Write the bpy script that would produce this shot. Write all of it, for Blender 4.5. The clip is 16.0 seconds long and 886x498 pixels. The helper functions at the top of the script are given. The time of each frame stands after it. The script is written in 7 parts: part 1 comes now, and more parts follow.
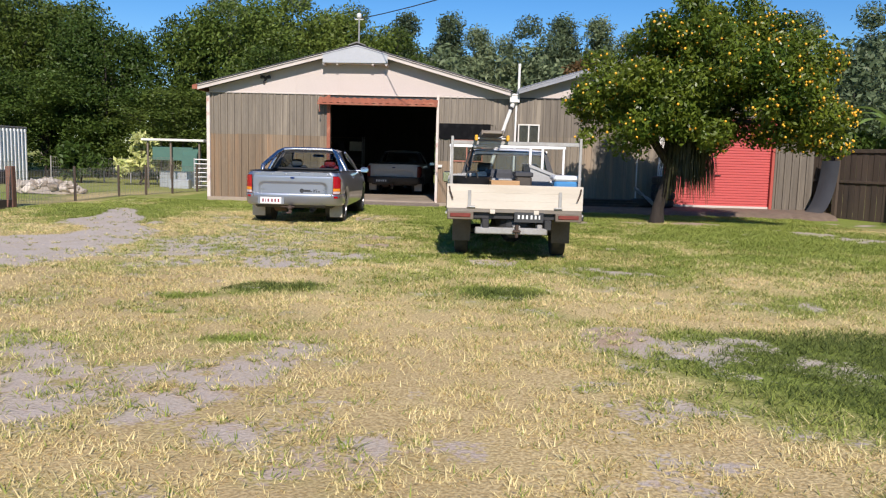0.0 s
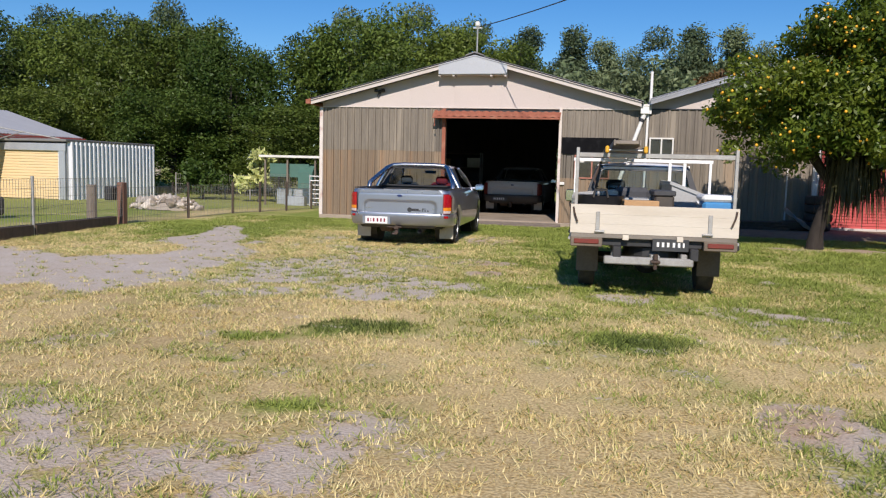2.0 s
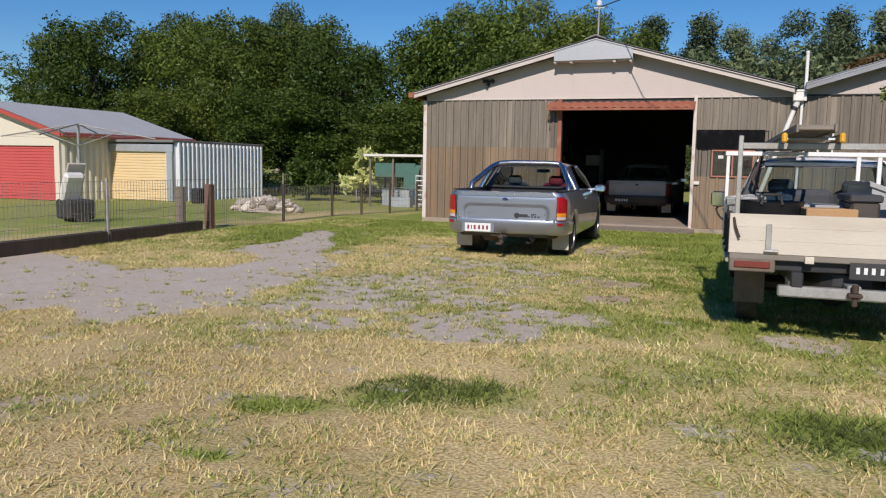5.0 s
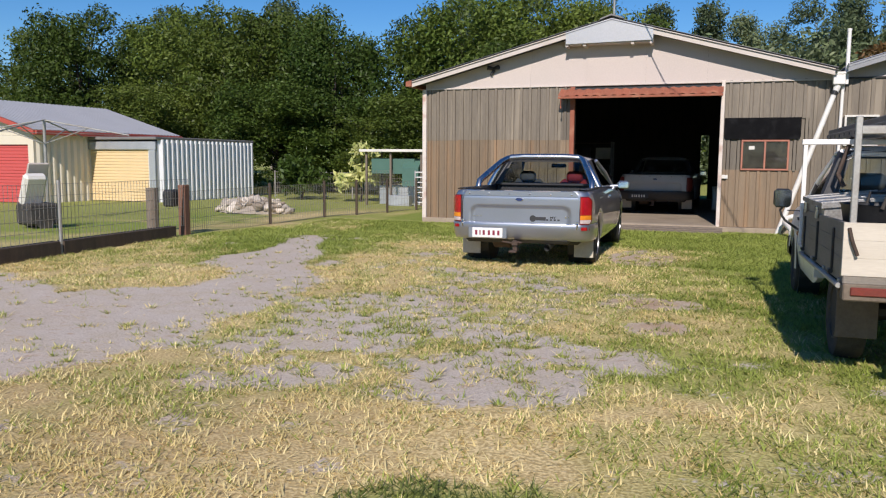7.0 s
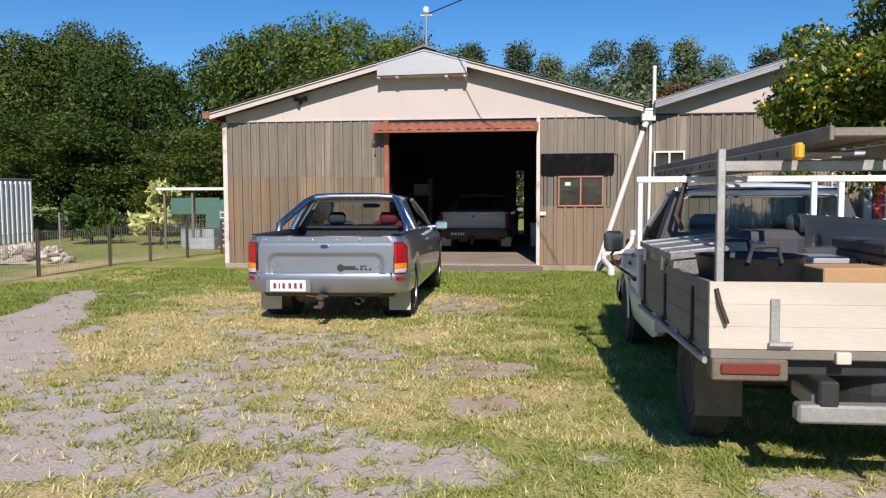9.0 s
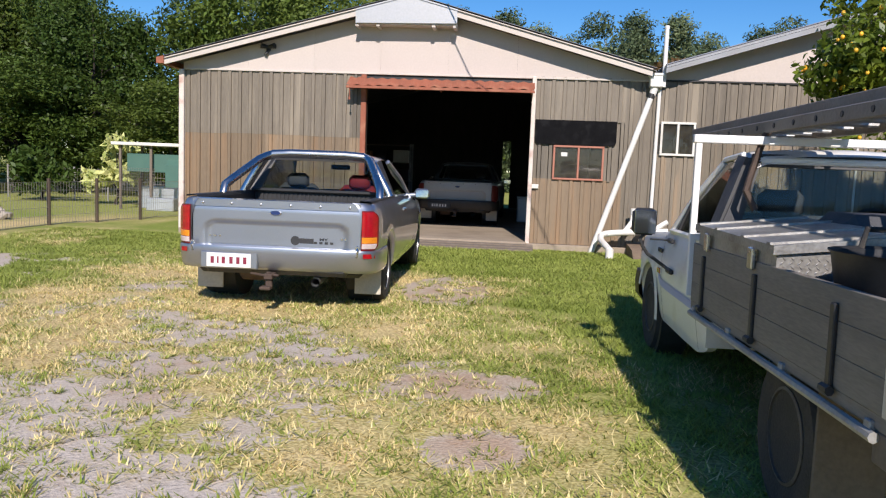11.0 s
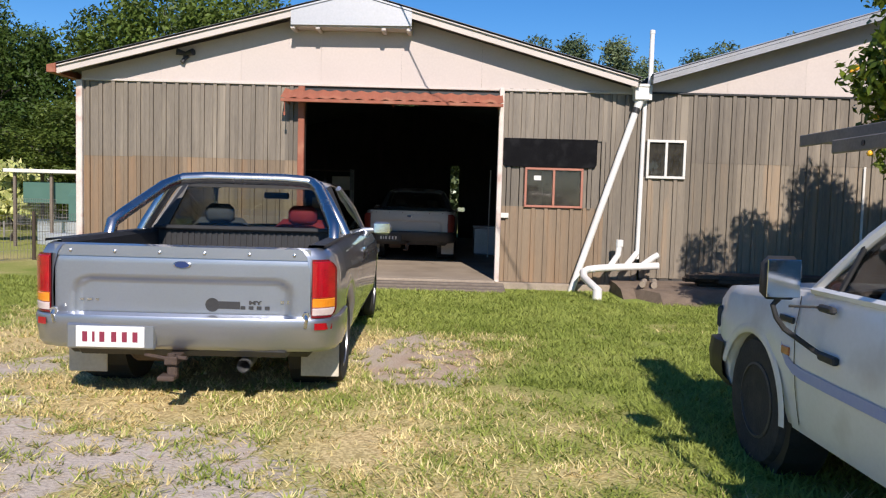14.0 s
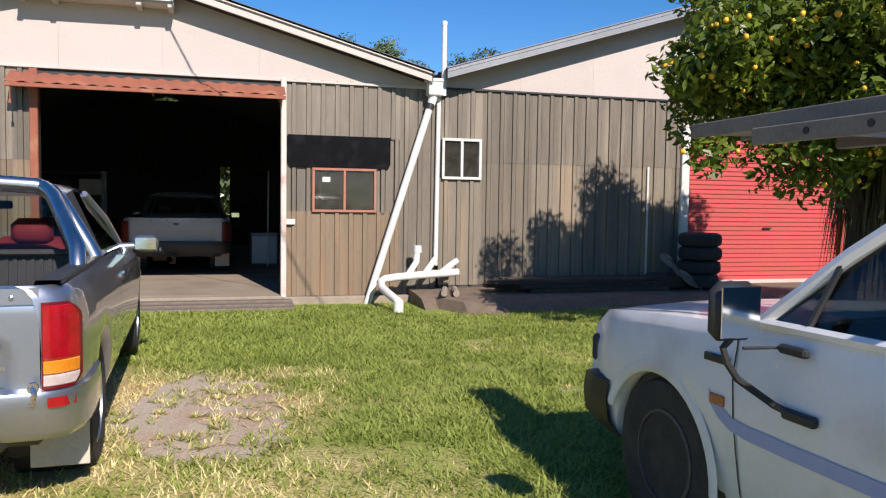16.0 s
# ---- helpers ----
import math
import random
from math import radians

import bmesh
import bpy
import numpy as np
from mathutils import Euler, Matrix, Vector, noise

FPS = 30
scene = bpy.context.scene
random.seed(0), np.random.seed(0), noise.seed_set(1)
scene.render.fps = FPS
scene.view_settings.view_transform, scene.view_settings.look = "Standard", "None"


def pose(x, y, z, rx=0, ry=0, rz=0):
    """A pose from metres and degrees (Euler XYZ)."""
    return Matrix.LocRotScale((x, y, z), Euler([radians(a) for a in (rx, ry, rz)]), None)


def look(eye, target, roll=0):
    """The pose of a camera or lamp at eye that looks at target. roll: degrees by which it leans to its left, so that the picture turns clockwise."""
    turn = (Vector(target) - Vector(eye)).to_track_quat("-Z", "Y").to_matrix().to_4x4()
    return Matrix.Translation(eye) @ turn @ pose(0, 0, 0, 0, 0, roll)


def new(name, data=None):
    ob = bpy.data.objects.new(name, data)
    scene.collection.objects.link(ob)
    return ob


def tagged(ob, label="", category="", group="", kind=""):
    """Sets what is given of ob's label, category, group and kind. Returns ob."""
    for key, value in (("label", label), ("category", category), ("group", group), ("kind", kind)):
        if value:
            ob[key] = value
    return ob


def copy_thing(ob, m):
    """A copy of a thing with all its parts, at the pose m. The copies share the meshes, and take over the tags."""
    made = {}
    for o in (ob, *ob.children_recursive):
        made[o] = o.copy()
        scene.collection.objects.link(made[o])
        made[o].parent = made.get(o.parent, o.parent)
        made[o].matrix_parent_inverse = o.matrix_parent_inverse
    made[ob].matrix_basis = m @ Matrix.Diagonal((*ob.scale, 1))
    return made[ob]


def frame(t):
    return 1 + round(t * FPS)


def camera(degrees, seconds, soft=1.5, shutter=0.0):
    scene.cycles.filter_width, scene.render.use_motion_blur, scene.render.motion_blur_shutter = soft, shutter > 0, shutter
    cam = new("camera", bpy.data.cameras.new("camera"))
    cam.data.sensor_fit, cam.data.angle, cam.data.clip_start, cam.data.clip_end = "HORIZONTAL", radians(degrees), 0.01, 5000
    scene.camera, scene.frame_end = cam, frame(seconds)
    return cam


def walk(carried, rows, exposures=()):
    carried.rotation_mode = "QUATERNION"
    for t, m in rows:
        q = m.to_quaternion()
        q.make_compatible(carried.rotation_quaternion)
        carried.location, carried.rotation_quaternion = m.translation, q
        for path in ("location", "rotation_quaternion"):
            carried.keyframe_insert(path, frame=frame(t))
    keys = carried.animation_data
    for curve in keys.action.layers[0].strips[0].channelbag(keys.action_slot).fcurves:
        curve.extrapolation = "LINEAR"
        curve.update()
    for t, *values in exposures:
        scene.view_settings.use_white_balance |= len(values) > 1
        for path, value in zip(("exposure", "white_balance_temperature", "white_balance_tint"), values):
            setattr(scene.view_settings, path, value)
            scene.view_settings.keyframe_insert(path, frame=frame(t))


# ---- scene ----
cam = camera(58.8, 16.0, soft=1.2)
PATH = [
    (0, (0.461, 1.187, 1.384), (0.373, 3.17, 1.147), 1.5),
    (0.5, (0.424, 1.634, 1.362), (0.214, 3.606, 1.107), 2.0),
    (1, (0.394, 1.917, 1.341), (0.102, 3.88, 1.092), 2.7),
    (1.5, (0.354, 2.273, 1.36), (0.064, 4.237, 1.114), 2.2),
    (2, (0.372, 2.691, 1.354), (-0.019, 4.642, 1.153), 1.5),
    (2.5, (0.365, 2.988, 1.339), (-0.045, 4.938, 1.159), 1.8),
    (3, (0.284, 3.364, 1.375), (-0.159, 5.307, 1.207), 1.7),
    (3.5, (0.263, 3.749, 1.364), (-0.262, 5.673, 1.211), 1.7),
    (4, (0.16, 4.079, 1.362), (-0.421, 5.984, 1.178), 2.0),
    (4.5, (0.029, 4.471, 1.36), (-0.595, 6.36, 1.152), 1.5),
    (4.7, (0.029, 4.566, 1.357), (-0.62, 6.446, 1.148), 1.4),
    (6.8, (-0.504, 6.062, 1.338), (-1.233, 7.912, 1.123), 0.2),
    (7, (-0.599, 6.282, 1.361), (-1.275, 8.151, 1.138), 0.4),
    (7.5, (-0.642, 6.628, 1.376), (-1.178, 8.545, 1.18), -0.4),
    (8, (-0.641, 6.956, 1.402), (-1.048, 8.907, 1.239), -0.2),
    (8.5, (-0.731, 7.381, 1.401), (-1.012, 9.356, 1.257), -0.0),
    (8.7, (-0.736, 7.477, 1.419), (-0.986, 9.457, 1.287), -0.4),
    (10.8, (-0.904, 9.029, 1.348), (-1.116, 11.01, 1.172), 1.6),
    (11, (-0.946, 9.236, 1.326), (-1.135, 11.216, 1.123), 2.2),
    (11.5, (-1.06, 9.451, 1.382), (-1.155, 11.438, 1.176), 1.5),
    (12, (-1.151, 9.897, 1.341), (-1.252, 11.888, 1.178), 1.1),
    (12.5, (-1.228, 10.197, 1.33), (-1.37, 12.187, 1.199), 1.6),
    (13, (-1.353, 10.607, 1.347), (-1.502, 12.597, 1.221), 1.1),
    (13.5, (-1.389, 11.066, 1.325), (-1.535, 13.057, 1.204), 0.8),
    (14, (-1.488, 11.375, 1.319), (-1.512, 13.371, 1.189), 1.6),
    (14.5, (-1.542, 11.732, 1.317), (-1.379, 13.721, 1.183), 1.0),
    (15, (-1.528, 12.013, 1.336), (-1.305, 13.997, 1.212), 0.9),
    (15.5, (-1.587, 12.321, 1.305), (-1.227, 14.285, 1.195), 1.2),
    (16, (-1.639, 12.615, 1.34), (-1.092, 14.535, 1.227), 0.8),
]
walk(cam, [(t, look(eye, target, roll)) for t, eye, target, roll in PATH], exposures=[(0.0, 0.49), (1.0, 0.40), (2.0, 0.34), (3.5, 0.15), (4.7, 0.11), (6.8, 0.29), (8.0, 0.36), (11.0, 0.54), (13.5, 0.54), (16.0, 0.62)])

# ---- world and light ----
SUN = Vector((0.20, -1.36, 1.0)).normalized()
world = bpy.data.worlds.new("world")
scene.world = world
world.use_nodes = True
wn = world.node_tree.nodes
sky = wn.new("ShaderNodeTexSky")
sky.sky_type = "NISHITA"
sky.sun_disc = False
sky.sun_elevation = math.asin(SUN.z)
sky.sun_rotation = math.atan2(SUN.x, SUN.y)
sky.air_density, sky.dust_density, sky.ozone_density = 1.0, 0.0, 6.0
wn["Background"].inputs[1].default_value = 0.088
deep = wn.new("ShaderNodeHueSaturation")
deep.inputs["Hue"].default_value = 0.506
deep.inputs["Saturation"].default_value, deep.inputs["Value"].default_value = 1.24, 0.96
world.node_tree.links.new(sky.outputs[0], deep.inputs["Color"])
world.node_tree.links.new(deep.outputs[0], wn["Background"].inputs[0])
sun_data = bpy.data.lights.new("sun", "SUN")
sun_data.energy, sun_data.angle, sun_data.color = 4.2, radians(0.53), (1.0, 0.905, 0.835)
sun = new("sun", sun_data)
sun.matrix_world = look(SUN * 60, (0, 0, 0))

# ---- geometry helpers ----
class Geo:
    """Collects vertices and faces, with a matrix applied to whatever is added."""
    def __init__(self):
        self.v, self.f, self.m = [], [], Matrix.Identity(4)

    def add(self, vs, fs):
        o = len(self.v)
        self.v += [tuple(self.m @ Vector(p)) for p in vs]
        self.f += [tuple(i + o for i in q) for q in fs]
        return self

    def box(self, x, y, z, sx, sy, sz, b=0.0):
        """A box about a centre, with chamfered edges where b is given."""
        hx, hy, hz = sx / 2, sy / 2, sz / 2
        if b <= 0:
            vs = [(x + i * hx, y + j * hy, z + k * hz) for i in (-1, 1) for j in (-1, 1) for k in (-1, 1)]
            return self.add(vs, [(0, 1, 3, 2), (4, 6, 7, 5), (0, 4, 5, 1), (2, 3, 7, 6), (0, 2, 6, 4), (1, 5, 7, 3)])
        b = min(b, hx * 0.9, hy * 0.9, hz * 0.9)
        vs, at = [], {}
        for i in (-1, 1):
            for j in (-1, 1):
                for k in (-1, 1):
                    for a in range(3):
                        p = [i * (hx - b), j * (hy - b), k * (hz - b)]
                        p[a] = (i * hx, j * hy, k * hz)[a]
                        at[i, j, k, a] = len(vs)
                        vs.append((x + p[0], y + p[1], z + p[2]))
        fs = []
        for a in range(3):
            u, w = (a + 1) % 3, (a + 2) % 3
            for s in (-1, 1):
                q = []
                for su, sw in ((-1, -1), (1, -1), (1, 1), (-1, 1)):
                    c = [0, 0, 0]
                    c[a], c[u], c[w] = s, su, sw
                    q.append(at[c[0], c[1], c[2], a])
                fs.append(tuple(q if s > 0 else q[::-1]))
            for su in (-1, 1):
                for sw in (-1, 1):
                    q = []
                    for s, e in ((-1, u), (1, u), (1, w), (-1, w)):
                        c = [0, 0, 0]
                        c[a], c[u], c[w] = s, su, sw
                        q.append(at[c[0], c[1], c[2], e])
                    fs.append(tuple(q if su * sw < 0 else q[::-1]))
        for i in (-1, 1):
            for j in (-1, 1):
                for k in (-1, 1):
                    q = [at[i, j, k, a] for a in range(3)]
                    fs.append(tuple(q if i * j * k > 0 else q[::-1]))
        return self.add(vs, fs)

    def tube(self, pts, r, n=10, cap=True):
        """A round tube through points; r a number or one per point."""
        pts = [Vector(p) for p in pts]
        rs = r if isinstance(r, (list, tuple)) else [r] * len(pts)
        vs, fs, u = [], [], None
        for i, p in enumerate(pts):
            d = (pts[min(i + 1, len(pts) - 1)] - pts[max(i - 1, 0)]).normalized()
            if u is None:
                u = d.orthogonal().normalized()
            u = (u - d * u.dot(d)).normalized()
            w = d.cross(u)
            vs += [p + (u * math.cos(a) + w * math.sin(a)) * rs[i] for a in (2 * math.pi * k / n for k in range(n))]
        for i in range(len(pts) - 1):
            for k in range(n):
                a, b2 = i * n + k, i * n + (k + 1) % n
                fs.append((a, b2, b2 + n, a + n))
        if cap:
            fs += [tuple(range(n))[::-1], tuple((len(pts) - 1) * n + k for k in range(n))]
        return self.add(vs, fs)

    def loft(self, secs, closed=False, cap=False):
        """Quads between sections that have the same number of points."""
        n = len(secs[0])
        vs = [p for s in secs for p in s]
        fs = []
        for i in range(len(secs) - 1):
            for k in range(n if closed else n - 1):
                a, b2 = i * n + k, i * n + (k + 1) % n
                fs.append((a, b2, b2 + n, a + n))
        if cap:
            fs += [tuple(range(n))[::-1], tuple((len(secs) - 1) * n + k for k in range(n))]
        return self.add(vs, fs)

    def prism(self, poly, axis, a, b2):
        """A polygon in the two other axes, drawn out along axis from a to b2."""
        def put(p, c):
            q = list(p)
            q.insert(axis, c)
            return q
        n = len(poly)
        vs = [put(p, a) for p in poly] + [put(p, b2) for p in poly]
        fs = [tuple(range(n))[::-1], tuple(range(n, 2 * n))] + [(k, (k + 1) % n, (k + 1) % n + n, k + n) for k in range(n)]
        return self.add(vs, fs)

    def lathe(self, prof, x, y, z, axis=2, n=24):
        """Turns (radius, height) pairs round an axis through a point."""
        secs = []
        for r, h in prof:
            s = []
            for k in range(n):
                c, d = r * math.cos(2 * math.pi * k / n), r * math.sin(2 * math.pi * k / n)
                s.append([(x + h, y + c, z + d), (x + c, y + h, z + d), (x + c, y + d, z + h)][axis])
            secs.append(s)
        return self.loft(secs, closed=True, cap=True)


def mesh_of(name, g, mats, smooth=False, angle=35):
    me = bpy.data.meshes.new(name)
    me.from_pydata(g.v, [], g.f)
    for m in mats if isinstance(mats, (list, tuple)) else [mats]:
        me.materials.append(m)
    bm = bmesh.new()
    bm.from_mesh(me)
    bmesh.ops.recalc_face_normals(bm, faces=bm.faces)
    if smooth:
        lim = math.cos(radians(angle))
        for f in bm.faces:
            f.smooth = True
        for e in bm.edges:
            if len(e.link_faces) == 2 and e.link_faces[0].normal.dot(e.link_faces[1].normal) < lim:
                e.smooth = False
    bm.to_mesh(me)
    bm.free()
    return me


def part(name, g, mats, parent=None, label="", smooth=False, angle=35):
    """Links a Geo as one mesh object, under a thing or a part where one is given."""
    ob = new(name, mesh_of(name, g, mats, smooth, angle))
    if parent is not None:
        ob.parent = parent
    return tagged(ob, label)


def thing(name, m, label, category, group="", kind=""):
    ob = new(name)
    ob.empty_display_size = 0.2
    ob.matrix_world = m
    return tagged(ob, label, category, group, kind)


def vnoise(x, y, scale, seed):
    """Smooth value noise, 0 to 1, on arrays."""
    rng = np.random.RandomState(seed)
    lat = rng.rand(64, 64)
    u, v = np.asarray(x) / scale + 100.0, np.asarray(y) / scale + 100.0
    i, j = np.floor(u).astype(int), np.floor(v).astype(int)
    fu, fv = u - i, v - j
    fu, fv = fu * fu * (3 - 2 * fu), fv * fv * (3 - 2 * fv)
    a, b2 = lat[i % 64, j % 64], lat[(i + 1) % 64, j % 64]
    c, d = lat[i % 64, (j + 1) % 64], lat[(i + 1) % 64, (j + 1) % 64]
    return (a * (1 - fu) + b2 * fu) * (1 - fv) + (c * (1 - fu) + d * fu) * fv


# ---- materials ----
def mat(name, c1, c2=None, rough=0.6, metal=0.0, scale=8.0, fine=60.0, bump=0.15, coat=0.0, rand=0.0, stretch=(1, 1, 1),
        stain=None, stain_scale=1.2, stain_amount=0.5, island=0.0):
    """A surface with variation at two scales, fine relief and, where given, stains."""
    m = bpy.data.materials.new(name)
    m.use_nodes = True
    nt = m.node_tree
    nd, ln = nt.nodes, nt.links
    bs = nd["Principled BSDF"]
    bs.inputs["Roughness"].default_value, bs.inputs["Metallic"].default_value = rough, metal
    bs.inputs["Coat Weight"].default_value = coat
    bs.inputs["Coat Roughness"].default_value = 0.06
    tc, mp = nd.new("ShaderNodeTexCoord"), nd.new("ShaderNodeMapping")
    mp.inputs["Scale"].default_value = stretch
    ln.new(tc.outputs["Object"], mp.inputs[0])
    def noise_node(sc, detail=4.0):
        n = nd.new("ShaderNodeTexNoise")
        n.inputs["Scale"].default_value, n.inputs["Detail"].default_value = sc, detail
        ln.new(mp.outputs[0], n.inputs["Vector"])
        return n
    n1, n2 = noise_node(scale), noise_node(fine, 3.0)
    c2 = c2 or tuple(c * 0.8 for c in c1)
    add = nd.new("ShaderNodeMath")
    add.operation = "MULTIPLY_ADD"
    add.inputs[1].default_value, add.inputs[2].default_value = 0.5, 0.0
    ln.new(n2.outputs[0], add.inputs[0])
    mul = nd.new("ShaderNodeMath")
    mul.operation = "MULTIPLY_ADD"
    mul.inputs[1].default_value = 0.5
    ln.new(n1.outputs[0], mul.inputs[0])
    ln.new(add.outputs[0], mul.inputs[2])
    ramp = nd.new("ShaderNodeMapRange")
    ramp.inputs[1].default_value, ramp.inputs[2].default_value = 0.35, 0.65
    ln.new(mul.outputs[0], ramp.inputs[0])
    mix = nd.new("ShaderNodeMix")
    mix.data_type = "RGBA"
    mix.inputs[6].default_value, mix.inputs[7].default_value = (*c1, 1), (*c2, 1)
    ln.new(ramp.outputs[0], mix.inputs[0])
    out = mix.outputs[2]
    if stain:
        n3 = noise_node(stain_scale, 6.0)
        r3 = nd.new("ShaderNodeMapRange")
        r3.inputs[1].default_value, r3.inputs[2].default_value, r3.inputs[4].default_value = 0.52, 0.68, stain_amount
        ln.new(n3.outputs[0], r3.inputs[0])
        mx = nd.new("ShaderNodeMix")
        mx.data_type = "RGBA"
        mx.inputs[7].default_value = (*stain, 1)
        ln.new(r3.outputs[0], mx.inputs[0])
        ln.new(out, mx.inputs[6])
        out = mx.outputs[2]
    if rand or island:
        src = nd.new("ShaderNodeObjectInfo").outputs["Random"] if rand else nd.new("ShaderNodeNewGeometry").outputs["Random Per Island"]
        k = rand or island
        hr = nd.new("ShaderNodeMapRange")
        hr.inputs[3].default_value, hr.inputs[4].default_value = 1 - k, 1 + k
        ln.new(src, hr.inputs[0])
        hs = nd.new("ShaderNodeHueSaturation")
        ln.new(hr.outputs[0], hs.inputs["Value"])
        ln.new(out, hs.inputs["Color"])
        out = hs.outputs[0]
    ln.new(out, bs.inputs["Base Color"])
    rr = nd.new("ShaderNodeMapRange")
    rr.inputs[3].default_value, rr.inputs[4].default_value = max(rough - 0.08, 0.02), min(rough + 0.1, 1)
    ln.new(n1.outputs[0], rr.inputs[0])
    ln.new(rr.outputs[0], bs.inputs["Roughness"])
    if bump:
        bp = nd.new("ShaderNodeBump")
        bp.inputs["Strength"].default_value, bp.inputs["Distance"].default_value = bump, 0.01
        ln.new(n2.outputs[0], bp.inputs["Height"])
        ln.new(bp.outputs[0], bs.inputs["Normal"])
    return m


def leaf_mat(name, c1, c2, through_amount=0.3, rough=0.5, vary=0.0):
    m = mat(name, c1, c2, rough=rough, scale=0.6, fine=3.0, bump=0.0, island=0.3)
    nt = m.node_tree
    bs, outn = nt.nodes["Principled BSDF"], nt.nodes["Material Output"]
    bs.inputs["Specular IOR Level"].default_value = 0.25
    tr, mx = nt.nodes.new("ShaderNodeBsdfTranslucent"), nt.nodes.new("ShaderNodeMixShader")
    mx.inputs[0].default_value = through_amount
    # each plant has a tone of its own
    info, tone, hue, hs = nt.nodes.new("ShaderNodeObjectInfo"), nt.nodes.new("ShaderNodeMapRange"), nt.nodes.new("ShaderNodeMapRange"), nt.nodes.new("ShaderNodeHueSaturation")
    tone.inputs[3].default_value, tone.inputs[4].default_value = 1 - vary, 1 + 1.4 * vary
    hue.inputs[3].default_value, hue.inputs[4].default_value = 0.5 + 0.05 * vary, 0.5 - 0.055 * vary
    nt.links.new(info.outputs["Random"], tone.inputs[0])
    nt.links.new(info.outputs["Random"], hue.inputs[0])
    nt.links.new(tone.outputs[0], hs.inputs["Value"])
    nt.links.new(hue.outputs[0], hs.inputs["Hue"])
    nt.links.new(bs.inputs["Base Color"].links[0].from_socket, hs.inputs["Color"])
    nt.links.new(hs.outputs[0], bs.inputs["Base Color"])
    nt.links.new(hs.outputs[0], tr.inputs[0])
    nt.links.new(bs.outputs[0], mx.inputs[1])
    nt.links.new(tr.outputs[0], mx.inputs[2])
    nt.links.new(mx.outputs[0], outn.inputs[0])
    return m


def glass_mat(name, tint=(0.75, 0.8, 0.8), rough=0.02, dark=0.35, ior=1.5, grey_refl=0.0):
    """Thin automotive or window glass: see-through with a mirror-like surface."""
    m = bpy.data.materials.new(name)
    m.use_nodes = True
    nt = m.node_tree
    nd = nt.nodes
    nd.remove(nd["Principled BSDF"])
    tr, gl, mx, fr = nd.new("ShaderNodeBsdfTransparent"), nd.new("ShaderNodeBsdfGlossy"), nd.new("ShaderNodeMixShader"), nd.new("ShaderNodeLayerWeight")
    tr.inputs[0].default_value = (*[c * dark for c in tint], 1)
    gl.inputs["Roughness"].default_value = rough
    # the share of mirrored light grows towards grazing angles, alike on both faces
    fr.inputs[0].default_value = 0.5
    steep, share = nd.new("ShaderNodeMath"), nd.new("ShaderNodeMath")
    steep.operation, share.operation = "POWER", "MULTIPLY_ADD"
    steep.inputs[1].default_value = 5.0
    r0 = ((ior - 1) / (ior + 1)) ** 2
    share.inputs[1].default_value, share.inputs[2].default_value = 1 - r0, r0
    nt.links.new(fr.outputs["Facing"], steep.inputs[0])
    nt.links.new(steep.outputs[0], share.inputs[0])
    nt.links.new(share.outputs[0], mx.inputs[0])
    nt.links.new(tr.outputs[0], mx.inputs[1])
    nt.links.new(gl.outputs[0], mx.inputs[2])
    out = mx.outputs[0]
    # mottled diffuse grey stands in for what old panes would mirror
    if grey_refl:
        df, m2, nz, mr = nd.new("ShaderNodeBsdfDiffuse"), nd.new("ShaderNodeMixShader"), nd.new("ShaderNodeTexNoise"), nd.new("ShaderNodeMapRange")
        df.inputs[0].default_value = (0.42, 0.39, 0.33, 1)
        nz.inputs["Scale"].default_value, nz.inputs["Detail"].default_value = 3.5, 6.0
        mr.inputs[1].default_value, mr.inputs[2].default_value = 0.3, 0.7
        mr.inputs[3].default_value, mr.inputs[4].default_value = grey_refl * 0.5, grey_refl * 1.5
        nt.links.new(nz.outputs[0], mr.inputs[0])
        nt.links.new(mr.outputs[0], m2.inputs[0])
        nt.links.new(out, m2.inputs[1])
        nt.links.new(df.outputs[0], m2.inputs[2])
        out = m2.outputs[0]
    nt.links.new(out, nd["Material Output"].inputs[0])
    return m


M = {}
M["clad_up"] = mat("clad_up", (0.122, 0.102, 0.078), (0.188, 0.158, 0.121), 0.55, 0.0, 3.2, 40, 0.1, rand=0.19, stretch=(3, 3, 0.22), stain=(0.29, 0.245, 0.185), stain_scale=2.2, stain_amount=0.6)
M["clad_brown"] = mat("clad_brown", (0.142, 0.118, 0.088), (0.218, 0.182, 0.136), 0.6, 0.0, 3.2, 40, 0.12, rand=0.19, stretch=(3, 3, 0.22), stain=(0.31, 0.215, 0.13), stain_scale=2.2, stain_amount=0.6)
M["clad_low"] = mat("clad_low", (0.170, 0.122, 0.078), (0.245, 0.178, 0.114), 0.6, 0.0, 3.2, 40, 0.12, rand=0.19, stretch=(3, 3, 0.22), stain=(0.31, 0.18, 0.09), stain_scale=1.8, stain_amount=0.5)
M["gable"] = mat("gable", (0.50, 0.435, 0.395), (0.55, 0.48, 0.44), 0.7, 0.0, 1.2, 30, 0.05, rand=0.04, stain=(0.43, 0.37, 0.33), stain_amount=0.3)
M["white"] = mat("white", (0.72, 0.70, 0.66), (0.60, 0.58, 0.53), 0.5, 0.0, 3, 40, 0.08, stain=(0.42, 0.38, 0.31), stain_amount=0.45)
M["barge"] = mat("barge", (0.56, 0.50, 0.45), (0.50, 0.445, 0.40), 0.55, 0.0, 2, 30, 0.08, stain=(0.40, 0.33, 0.26), stain_amount=0.45)
